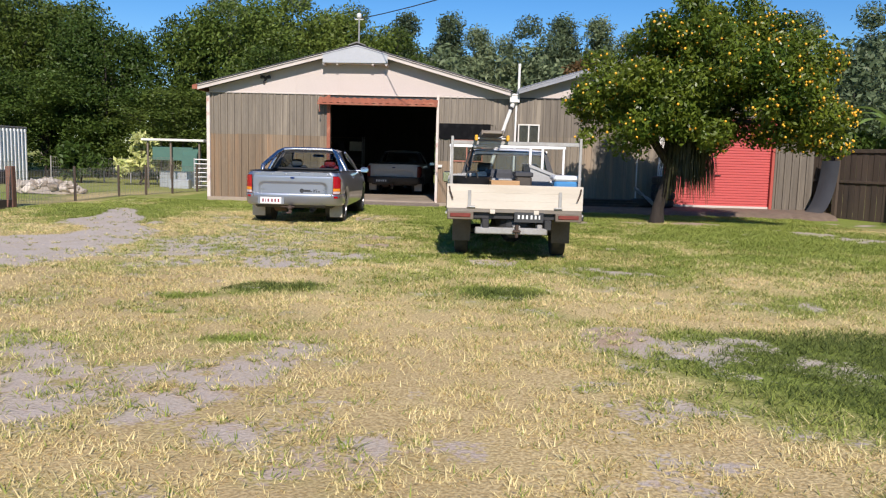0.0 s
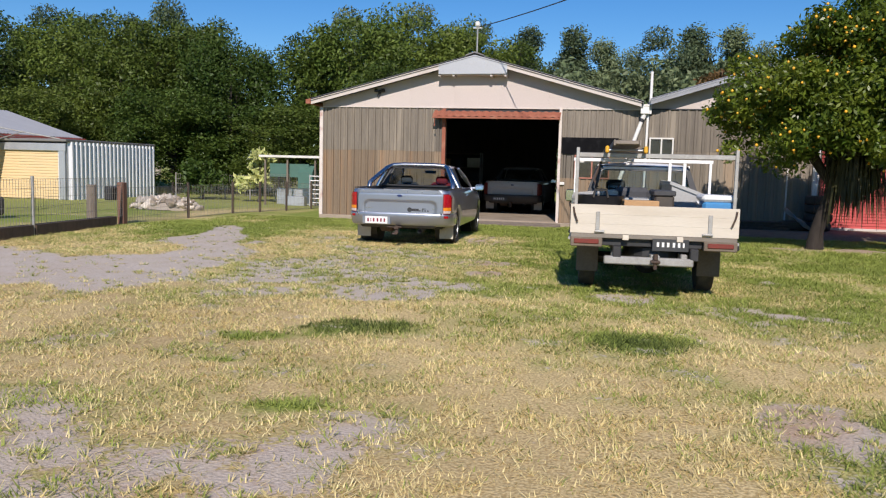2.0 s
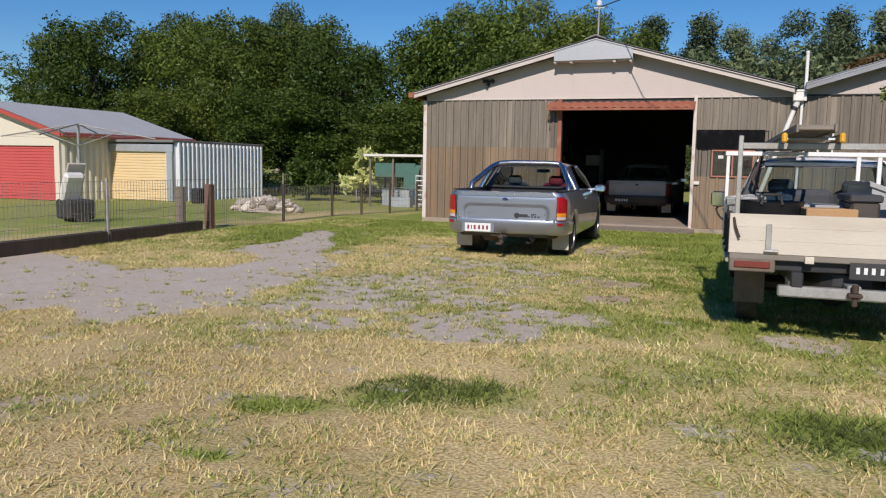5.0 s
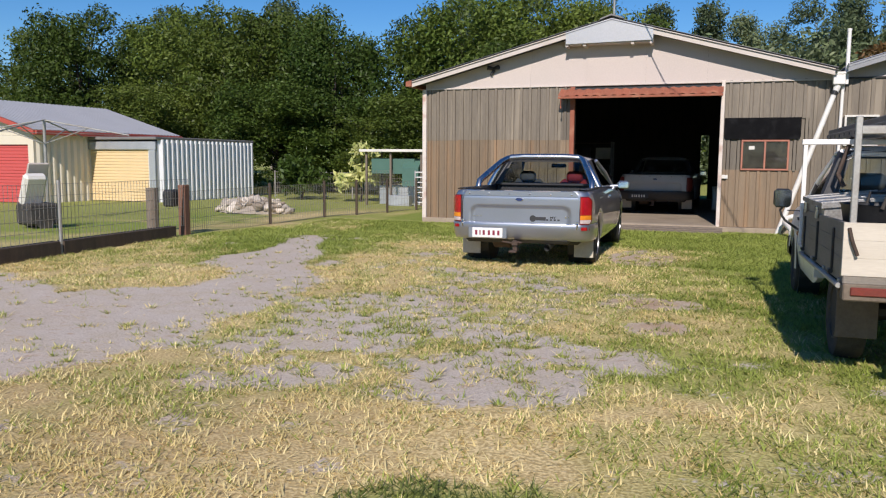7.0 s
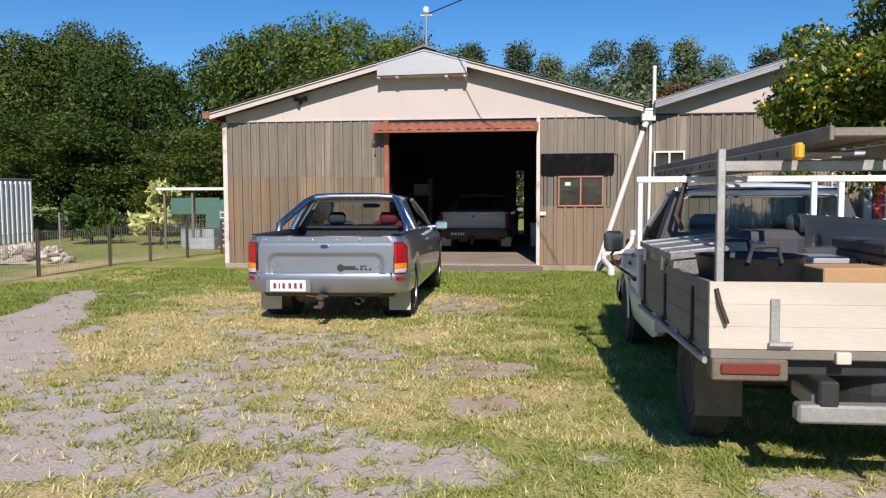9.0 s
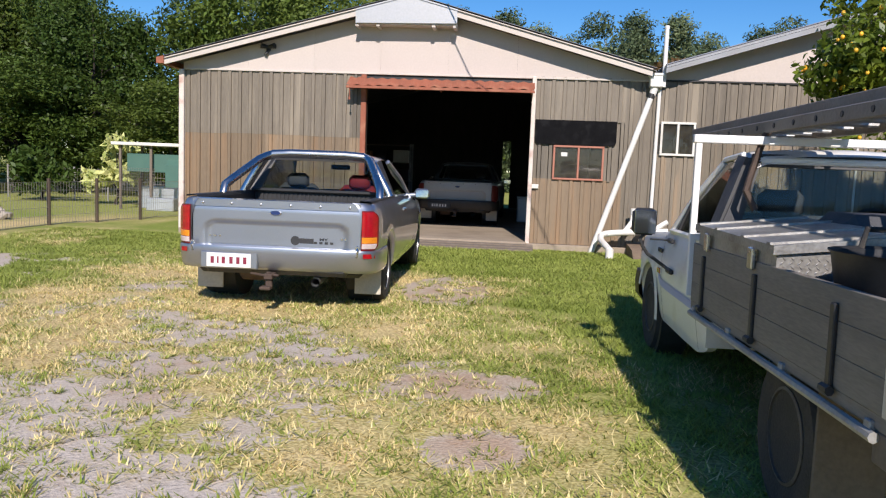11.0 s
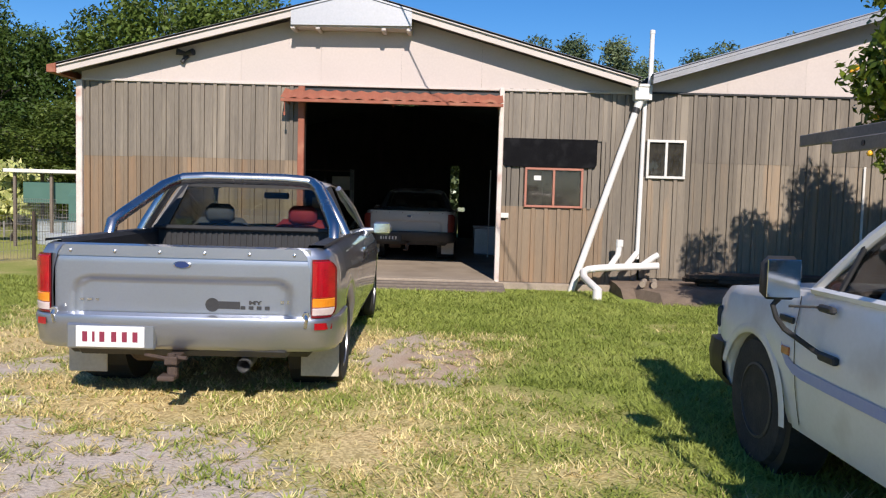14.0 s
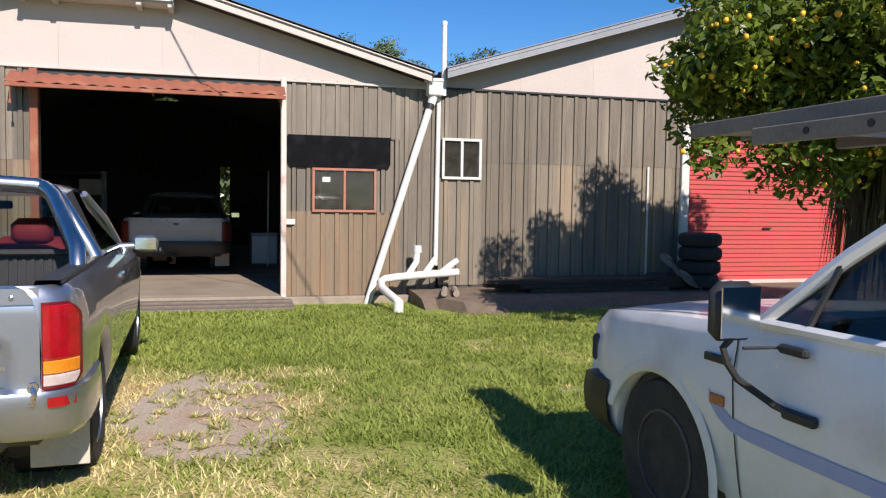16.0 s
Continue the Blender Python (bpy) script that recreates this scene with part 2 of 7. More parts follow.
M["flaky"] = mat("flaky", (0.66, 0.60, 0.54), (0.58, 0.50, 0.44), 0.7, 0.0, 5, 40, 0.25, stain=(0.36, 0.13, 0.08), stain_scale=2.2, stain_amount=0.9)
M["rust_red"] = mat("rust_red", (0.33, 0.10, 0.055), (0.24, 0.085, 0.05), 0.75, 0.0, 4, 50, 0.2, stain=(0.42, 0.20, 0.12), stain_scale=3, stain_amount=0.6)
M["red_frame"] = mat("red_frame", (0.42, 0.17, 0.11), (0.34, 0.13, 0.09), 0.5, 0.0, 6, 60, 0.1)
M["pvc"] = mat("pvc", (0.80, 0.79, 0.76), (0.70, 0.68, 0.64), 0.4, 0.0, 5, 40, 0.05, stain=(0.5, 0.44, 0.36), stain_amount=0.35)
M["zinc"] = mat("zinc", (0.46, 0.48, 0.50), (0.56, 0.58, 0.60), 0.45, 0.6, 3, 40, 0.08, stretch=(1, 1, 0.4))
M["zincalume"] = mat("zincalume", (0.50, 0.50, 0.51), (0.43, 0.435, 0.44), 0.4, 0.35, 1.0, 30, 0.06, rand=0.05)
M["zinc_bright"] = mat("zinc_bright", (0.74, 0.75, 0.76), (0.66, 0.67, 0.68), 0.5, 0.0, 1.0, 30, 0.06)
M["wood_red"] = mat("wood_red", (0.21, 0.10, 0.065), (0.13, 0.07, 0.05), 0.85, 0.0, 3, 50, 0.5, stretch=(3, 3, 0.4))
M["barge_grey"] = mat("barge_grey", (0.29, 0.30, 0.32), (0.22, 0.23, 0.245), 0.5, 0.5, 2, 40, 0.08, stain=(0.2, 0.17, 0.14), stain_amount=0.3)
M["roof_old"] = mat("roof_old", (0.16, 0.155, 0.15), (0.23, 0.22, 0.21), 0.65, 0.2, 2, 30, 0.1)
M["black_panel"] = mat("black_panel", (0.006, 0.006, 0.007), (0.010, 0.010, 0.011), 0.75, 0.0, 9, 90, 0.15, stain=(0.03, 0.03, 0.032), stain_scale=6, stain_amount=0.3)
M["concrete"] = mat("concrete", (0.36, 0.295, 0.225), (0.26, 0.21, 0.16), 0.85, 0.0, 2.0, 40, 0.35, stain=(0.19, 0.15, 0.11), stain_amount=0.5)
# wall backing and inner walls, near-black to put the interior's shade into colour
M["inside_shade"] = mat("inside_shade", (0.075, 0.068, 0.06), (0.05, 0.046, 0.042), 0.8, 0.0, 2, 20, 0.2, stretch=(3, 3, 0.5))
M["wood_grey"] = mat("wood_grey", (0.20, 0.165, 0.13), (0.12, 0.095, 0.075), 0.85, 0.0, 3, 50, 0.5, rand=0.15, stretch=(3, 3, 0.4))
M["wood_dark"] = mat("wood_dark", (0.085, 0.060, 0.042), (0.05, 0.037, 0.028), 0.85, 0.0, 3, 50, 0.5, rand=0.2, stretch=(3, 3, 0.4))
M["red_door"] = mat("red_door", (0.54, 0.095, 0.090), (0.49, 0.085, 0.080), 0.5, 0.0, 1.5, 30, 0.05, rand=0.03)
M["red_trim"] = mat("red_trim", (0.42, 0.075, 0.055), (0.36, 0.07, 0.05), 0.5, 0.0, 3, 40, 0.05)
M["yellow_door"] = mat("yellow_door", (0.70, 0.54, 0.31), (0.65, 0.50, 0.28), 0.5, 0.0, 1.5, 30, 0.05, rand=0.03)
M["cream"] = mat("cream", (0.68, 0.62, 0.50), (0.62, 0.57, 0.46), 0.55, 0.0, 1.5, 30, 0.05, rand=0.05)
M["green_paint"] = mat("green_paint", (0.055, 0.13, 0.105), (0.07, 0.15, 0.12), 0.6, 0.0, 3, 40, 0.1)
M["sheet_grey"] = mat("sheet_grey", (0.052, 0.055, 0.062), (0.04, 0.042, 0.047), 0.55, 0.0, 3, 40, 0.1, stain=(0.1, 0.1, 0.1), stain_amount=0.3)
M["steel"] = mat("steel", (0.33, 0.34, 0.35), (0.24, 0.24, 0.24), 0.45, 0.7, 6, 60, 0.1)
M["galv"] = mat("galv", (0.42, 0.42, 0.40), (0.30, 0.29, 0.27), 0.55, 0.5, 8, 70, 0.12, stain=(0.2, 0.12, 0.07), stain_amount=0.3)
M["black"] = mat("black", (0.02, 0.02, 0.021), (0.032, 0.032, 0.033), 0.5, 0.0, 8, 70, 0.1)
M["rubber"] = mat("rubber", (0.026, 0.025, 0.024), (0.05, 0.046, 0.042), 0.85, 0.0, 10, 80, 0.3, stain=(0.10, 0.085, 0.065), stain_scale=5, stain_amount=0.35)
M["soil"] = mat("soil", (0.21, 0.155, 0.11), (0.13, 0.095, 0.068), 0.95, 0.0, 6, 60, 0.6)
M["rubble"] = mat("rubble", (0.55, 0.48, 0.40), (0.42, 0.35, 0.28), 0.9, 0.0, 6, 50, 0.4, rand=0.3)
M["rubble_pale"] = mat("rubble_pale", (0.56, 0.50, 0.43), (0.42, 0.36, 0.29), 0.9, 0.0, 6, 50, 0.4, rand=0.3)
# bark base lowered to include the crown's shade on the citrus trunk
M["bark"] = mat("bark", (0.036, 0.028, 0.022), (0.021, 0.016, 0.013), 0.9, 0.0, 7, 50, 0.8, stretch=(2, 2, 0.5))
M["bark_pale"] = mat("bark_pale", (0.42, 0.38, 0.33), (0.26, 0.22, 0.18), 0.8, 0.0, 3, 30, 0.3, stretch=(2, 2, 0.5))
M["leaf_orange"] = leaf_mat("leaf_orange", (0.052, 0.102, 0.013), (0.185, 0.225, 0.026), 0.36, 0.36)
M["leaf_orange"].node_tree.nodes["Principled BSDF"].inputs["Specular IOR Level"].default_value = 0.36
M["leaf_dark"] = leaf_mat("leaf_dark", (0.044, 0.074, 0.012), (0.094, 0.128, 0.022), 0.25, vary=0.32)
M["leaf_mid"] = leaf_mat("leaf_mid", (0.050, 0.087, 0.014), (0.102, 0.145, 0.026), 0.25, vary=0.32)
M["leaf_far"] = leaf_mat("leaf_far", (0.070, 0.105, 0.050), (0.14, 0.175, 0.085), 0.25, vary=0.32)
M["leaf_red"] = leaf_mat("leaf_red", (0.16, 0.075, 0.025), (0.12, 0.08, 0.03), 0.2)
M["leaf_banana"] = leaf_mat("leaf_banana", (0.16, 0.25, 0.05), (0.24, 0.33, 0.09), 0.35)
M["leaf_yellow"] = leaf_mat("leaf_yellow", (0.78, 0.74, 0.36), (0.34, 0.42, 0.10), 0.3)
M["leaf_dry"] = leaf_mat("leaf_dry", (0.085, 0.075, 0.032), (0.04, 0.042, 0.02), 0.1)
M["orange_fruit"] = mat("orange_fruit", (0.78, 0.30, 0.012), (0.80, 0.52, 0.05), 0.4, 0.0, 4, 80, 0.1, island=0.2)
M["glass"] = glass_mat("glass", (0.93, 0.96, 0.94), dark=0.92, ior=1.35)
M["glass_dark"] = glass_mat("glass_dark", (0.75, 0.8, 0.8), 0.03, 0.55, 1.5)
# shed panes: the grey reflection is mixed in as a flat colour
M["glass_refl"] = glass_mat("glass_refl", (0.8, 0.8, 0.75), 0.04, 0.6, 1.5, grey_refl=0.075)
M["black_panel"].node_tree.nodes["Principled BSDF"].inputs["Specular IOR Level"].default_value = 0.04
M["wire"] = mat("wire", (0.42, 0.40, 0.37), (0.32, 0.29, 0.26), 0.6, 0.4, 8, 60, 0.0)

# ---- ground ----
def ground_z(x, y):
    t = np.clip((np.asarray(y) - 17.5) / 4.5, 0, 1)
    base = -0.07 * t * t * (3 - 2 * t) * (np.asarray(x) > -60)
    near = np.clip(1 - np.maximum(np.abs(np.asarray(x)) - 14, 0) / 10, 0, 1)
    return base + near * 0.03 * (vnoise(x, y, 1.7, 3) - 0.5)


def blob(x, y, cx, cy, rx, ry, turn=0.0, soft=0.5):
    c, s = math.cos(turn), math.sin(turn)
    u, v = (x - cx) * c + (y - cy) * s, -(x - cx) * s + (y - cy) * c
    d = np.sqrt((u / rx) ** 2 + (v / ry) ** 2)
    return np.clip((1 + soft - d) / (2 * soft), 0, 1)


def track(x, y, pts, soft=0.5):
    """A strip of earth along a line whose half width changes on the way."""
    best = np.zeros_like(x)
    for (ax, ay, aw), (bx, by, bw) in zip(pts, pts[1:]):
        ll = (bx - ax) ** 2 + (by - ay) ** 2
        t = np.clip(((x - ax) * (bx - ax) + (y - ay) * (by - ay)) / ll, 0, 1)
        d = np.hypot(x - ax - t * (bx - ax), y - ay - t * (by - ay)) / (aw + (bw - aw) * t)
        best = np.maximum(best, np.clip((1 + soft - d) / (2 * soft), 0, 1))
    return best


DEEP = [(3.8, 6.6, 1.85, 1.35, 0.12, 0.3), (2.5, 4.05, 1.5, 0.6, 0.1, 0.4), (-1.75, 9.1, 0.6, 0.36, 0.1, 0.5), (-2.4, 8.75, 0.3, 0.12, 0.0, 0.5), (-1.2, 7.08, 0.21, 0.11, 0.0, 0.5), (0.72, 9.02, 0.36, 0.3, -0.2, 0.6), (-2.13, 7.93, 0.12, 0.07, 0.0, 0.5)]


def ground_masks(x, y):
    """Bare earth, lush grass and straw, each 0 to 1."""
    n1, n2, n3, n4 = vnoise(x, y, 2.3, 11), vnoise(x, y, 0.9, 12), vnoise(x, y, 0.37, 13), vnoise(x, y, 0.15, 14)
    rag = 0.34 * n1 + 0.30 * n2 + 0.22 * n3 + 0.14 * n4
    wx, wy = x + 1.1 * (n1 - 0.5) + 0.5 * (n2 - 0.5), y + 1.1 * (vnoise(x, y, 1.9, 15) - 0.5) + 0.5 * (vnoise(x, y, 0.8, 16) - 0.5)
    hx, hy = 0.55 * x + 0.45 * wx, 0.55 * y + 0.45 * wy
    solid = np.maximum.reduce([track(wx, wy, [(-7.15, 18.8, 0.15), (-6.6, 16.2, 0.45), (-6.1, 14.2, 0.7), (-5.55, 12.2, 0.95), (-5.3, 10.5, 0.95)]) * 1.25, track(wx, wy, [(-5.6, 11.0, 1.0), (-7.6, 11.7, 1.3), (-9.4, 12.4, 1.3)]) * 1.25,
                               blob(hx, hy, -2.05, 11.15, 0.8, 0.95, 0.1) * 0.98, blob(hx, hy, -1.85, 17.8, 0.55, 1.2, 0.1) * 1.5, blob(hx, hy, -1.2, 12.92, 0.25, 0.28) * 1.0, blob(hx, hy, -1.4, 14.0, 0.55, 0.42) * 1.15, blob(hx, hy, -1.25, 12.8, 0.35, 0.3) * 1.1,
                               blob(hx, hy, 4.9, 19.2, 1.5, 0.8) * 0.85, blob(hx, hy, 1.75, 7.3, 0.34, 0.4) * 0.95, blob(hx, hy, 1.65, 4.9, 0.3, 0.16) * 0.9, blob(hx, hy, -3.65, 15.9, 0.5, 0.4) * 0.85])
    tufty = np.maximum.reduce([blob(hx, hy, -3.0, 13.7, 1.9, 2.4, 0.1, 0.45) * 1.12, blob(hx, hy, -4.2, 15.6, 1.4, 1.4, 0, 0.5) * 0.9, blob(hx, hy, -3.2, 11.0, 1.3, 0.8, 0.2, 0.5) * 0.85, blob(hx, hy, -1.0, 5.8, 0.3, 0.95, -0.35, 0.5) * 0.8, blob(hx, hy, 0.2, 5.4, 2.2, 1.4, 0, 0.8) * 0.55,
                               blob(hx, hy, -1.9, 15.9, 0.7, 0.5) * 0.8])
    bare = np.clip(np.maximum(solid * 1.7 + (rag - 0.5) * 3.6 - 0.75, tufty * 1.05 + (rag - 0.5) * 4.2 - 0.46) * 1.7, 0, 1)
    fleck = 0.25 * n2 + 0.40 * n3 + 0.35 * n4
    bare = np.maximum(bare, np.clip((fleck - 0.60) * 6, 0, 0.55) * np.clip((13 - y) / 3, 0.0, 1) * np.clip((4.5 - x) / 1.5, 0, 1))
    bare = np.clip(bare - np.clip((0.36 - 0.5 * n3 - 0.5 * n4) * 9, 0, 1) * 0.8 * (solid < 0.8), 0, 1)
    bare = bare * np.where((y > 18.6) & (x < 3), np.clip((20.0 - y) / 1.2, 0, 1), 1)
    lush = np.maximum.reduce([np.clip((y - 17.5) / 3, 0, 1) * np.clip((x + 9.5) / 1.0, 0, 1) * np.where(x < -3.8, 0.72, 1.0), blob(x, y, -8.8, 19.5, 1.6, 6.0, 0.0, 0.8) * 0.72, blob(x, y, 0.3, 17.0, 1.6, 4.5, 0, 0.7),
                              *[blob(0.4 * x + 0.6 * wx, 0.4 * y + 0.6 * wy, *q) for q in DEEP], blob(x, y, 6.5, 14.5, 5, 6, 0, 0.7) * 0.75, np.clip((-x - 10) / 2, 0, 1), blob(x, y, -7.4, 18.0, 1.3, 2.5, 0.3, 0.7), blob(x, y, -2.2, 13.6, 3.2, 3.2, 0, 0.6) * 0.5, blob(x, y, -0.7, 14.8, 1.6, 2.4, 0, 0.6) * 0.62, blob(x, y, -1.6, 16.2, 1.2, 1.5, 0, 0.6) * 0.66])
    lush = np.clip(lush * 1.1 + (rag - 0.5) * 2.5 + 0.04, 0, 1)
    straw = np.clip((vnoise(x, y, 3.1, 21) * 0.6 + n2 * 0.4 - 0.35) * 2.2, 0, 1)
    # sandy rather than grey earth
    sand = np.maximum.reduce([blob(wx, wy, *q) for q in ((-1.35, 14.0, 0.9, 0.6), (-1.25, 12.85, 0.6, 0.4), (-1.9, 17.6, 0.5, 1.2), (-1.9, 15.8, 0.9, 0.6), (-2.9, 13.6, 0.6, 0.5), (4.9, 19.2, 1.6, 1.0), (1.75, 7.2, 0.5, 0.5))])
    straw = straw * (1 - 0.75 * bare) + 0.8 * sand * bare
    return bare, lush, np.clip(straw, 0, 1)


def make_ground():
    xs = np.concatenate([np.array([-400, -200, -100, -60, -40, -30, -24, -20, -17, -15]), np.arange(-13.0, 12.0, 0.09), np.array([13, 14.5, 17, 20, 25, 32, 45, 70, 120, 250, 400])])
    ys = np.concatenate([np.array([-300, -120, -60, -30, -15, -8, -4]), np.arange(-1.0, 25.0, 0.09), np.array([26, 28, 30, 33, 37, 42, 50, 65, 90, 150, 300, 700])])
    X, Y = np.meshgrid(xs, ys)
    Z = ground_z(X, Y)
    g = Geo()
    g.v = list(zip(X.ravel(), Y.ravel(), Z.ravel()))
    nx, ny = len(xs), len(ys)
    g.f = [(j * nx + i, j * nx + i + 1, (j + 1) * nx + i + 1, (j + 1) * nx + i) for j in range(ny - 1) for i in range(nx - 1)]
    me = bpy.data.meshes.new("ground")
    me.from_pydata(g.v, [], g.f)
    bare, lush, straw = ground_masks(X.ravel(), Y.ravel())
    far = (np.abs(X.ravel()) > 14) | (Y.ravel() > 26) | (Y.ravel() < -3)
    bare[far], lush[far] = 0, 0.8
    a = me.attributes.new("soil_grass_straw", "FLOAT_VECTOR", "POINT")
    a.data.foreach_set("vector", np.stack([bare, lush, straw], 1).astype(np.float32).ravel())
    me.polygons.foreach_set("use_smooth", np.ones(len(me.polygons), bool))
    m = bpy.data.materials.new("ground")
    m.use_nodes = True
    nt = m.node_tree
    nd, ln = nt.nodes, nt.links
    bs = nd["Principled BSDF"]
    bs.inputs["Roughness"].default_value = 0.95
    bs.inputs["Specular IOR Level"].default_value = 0.15
    at, sep, tc = nd.new("ShaderNodeAttribute"), nd.new("ShaderNodeSeparateXYZ"), nd.new("ShaderNodeTexCoord")
    at.attribute_name = "soil_grass_straw"
    ln.new(at.outputs["Vector"], sep.inputs[0])
    def tex(sc, det=5.0):
        n = nd.new("ShaderNodeTexNoise")
        n.inputs["Scale"].default_value, n.inputs["Detail"].default_value = sc, det
        ln.new(tc.outputs["Object"], n.inputs["Vector"])
        return n.outputs[0]
    def mixc(f, a1, b1):
        x = nd.new("ShaderNodeMix")
        x.data_type = "RGBA"
        for k, s in ((0, f), (6, a1), (7, b1)):
            if isinstance(s, tuple):
                x.inputs[k].default_value = (*s, 1)
            else:
                ln.new(s, x.inputs[k])
        return x.outputs[2]
    def rng(s, lo, hi):
        r = nd.new("ShaderNodeMapRange")
        r.inputs[1].default_value, r.inputs[2].default_value = lo, hi
        ln.new(s, r.inputs[0])
        return r.outputs[0]
    coarse, fine_n, grit = tex(9.0), tex(55.0, 3.0), tex(190.0, 2.0)
    dry = mixc(rng(fine_n, 0.42, 0.62), (0.42, 0.315, 0.145), (0.72, 0.575, 0.30))
    dry2 = mixc(sep.outputs[2], dry, mixc(rng(fine_n, 0.35, 0.65), (0.34, 0.245, 0.115), (0.54, 0.415, 0.22)))
    grn = mixc(rng(fine_n, 0.35, 0.65), (0.15, 0.20, 0.038), (0.28, 0.33, 0.070))
    grey = mixc(rng(fine_n, 0.3, 0.7), (0.44, 0.385, 0.335), (0.59, 0.525, 0.46))
    sandy = mixc(rng(fine_n, 0.3, 0.7), (0.36, 0.235, 0.15), (0.49, 0.355, 0.245))
    earth = mixc(sep.outputs[2], mixc(rng(coarse, 0.56, 0.80), grey, sandy), sandy)
    earth = mixc(rng(tex(2.6, 5.0), 0.42, 0.70), earth, mixc(rng(fine_n, 0.3, 0.7), (0.40, 0.33, 0.25), (0.56, 0.49, 0.40)))
    earth = mixc(rng(grit, 0.60, 0.72), earth, (0.20, 0.165, 0.135))
    # the turf thins out in small tufts towards the bare earth
    ragged = nd.new("ShaderNodeMath")
    ragged.operation = "MULTIPLY_ADD"
    ragged.inputs[1].default_value, ragged.inputs[2].default_value = 2.0, -1.0
    ln.new(tex(26.0, 4.0), ragged.inputs[0])
    edge = nd.new("ShaderNodeMath")
    edge.operation = "ADD"
    ln.new(sep.outputs[0], edge.inputs[0])
    ln.new(ragged.outputs[0], edge.inputs[1])
    col = mixc(rng(edge.outputs[0], 0.30, 0.62), mixc(sep.outputs[1], dry2, grn), earth)
    ln.new(col, bs.inputs["Base Color"])
    bp = nd.new("ShaderNodeBump")
    bp.inputs["Strength"].default_value, bp.inputs["Distance"].default_value = 0.45, 0.025
    ln.new(fine_n, bp.inputs["Height"])
    ln.new(bp.outputs[0], bs.inputs["Normal"])
    me.materials.append(m)
    return tagged(new("ground", me), "patchy dry lawn with bare sandy earth", "ground", kind="structure")


make_ground()

# ---- main shed ----
WY = 23.76          # front face of both sheds
RIB = [(-0.041, 0), (-0.039, 0.009), (-0.032, 0.009), (-0.0275, -0.022), (0.0275, -0.022), (0.032, 0.009), (0.039, 0.009), (0.041, 0)]


def sheet_profile(w, pitch=0.2):
    """A ribbed metal sheet's profile across its width."""
    pts, x = [(0.0, 0.0)], pitch / 2
    while x < w - 0.03:
        pts += [(x + dx, dy) for dx, dy in RIB]
        x += pitch
    return pts + [(w, 0.0)]


def sheet(parent, x, z0, z1, w, m, y=WY - 0.012, jitter=0.0, top=None):
    """One cladding sheet, as a part."""
    g = Geo()
    pr = sheet_profile(w)
    lo = [(x + px, y + py + jitter, z0) for px, py in pr]
    hi = [(x + px, y + py + jitter, top(x + px) if top else z1) for px, py in pr]
    g.loft([lo, hi])
    return part("cladding_sheet", g, m, parent)


def clad(parent, x0, x1, z0, z1, split, m_up, m_low, seed):
    rng = random.Random(seed)
    x = x0
    while x < x1 - 0.02:
        w = min(0.8, x1 - x)
        if split:
            s = split + rng.uniform(-0.01, 0.01)
            sheet(parent, x, s - 0.02, z1, w, m_up, jitter=-0.004)
            sheet(parent, x, z0, s, w, m_low, jitter=0.0)
        else:
            sheet(parent, x, z0, z1, w, m_up, jitter=rng.uniform(-0.003, 0))
        x += w


def hole_wall(g, x0, x1, z0, z1, y0, y1, holes):
    """A wall of boxes in the x-z plane with rectangular holes."""
    xs = sorted({x0, x1, *[h for q in holes for h in q[:2]]})
    zs = sorted({z0, z1, *[h for q in holes for h in q[2:]]})
    for a, b2 in zip(xs, xs[1:]):
        for c, d in zip(zs, zs[1:]):
            mx, mz = (a + b2) / 2, (c + d) / 2
            if not any(h[0] < mx < h[1] and h[2] < mz < h[3] for h in holes):
                g.box(mx, (y0 + y1) / 2, mz, b2 - a, y1 - y0, d - c)


def gable_panels(parent, x0, x1, zb, roof, y, step, m):
    """Flat sheets that fill a gable up to the roof line."""
    x = x0
    while x < x1 - 0.02:
        e = min(x + step, x1)
        xs = sorted({x + 0.0008, e - 0.0008, *[q for q in roof[1] if x < q < e]})
        g = Geo()
        poly = [(q, zb) for q in (xs[0], xs[-1])] + [(q, max(roof[0](q), zb + 0.002)) for q in reversed(xs)]
        g.prism(poly, 1, y - 0.012, y)
        part("gable_panel", g, m, parent)
        x = e


def roof1(x):
    return 4.36 - (0.262 if x < -3.06 else 0.272) * abs(x + 3.06)


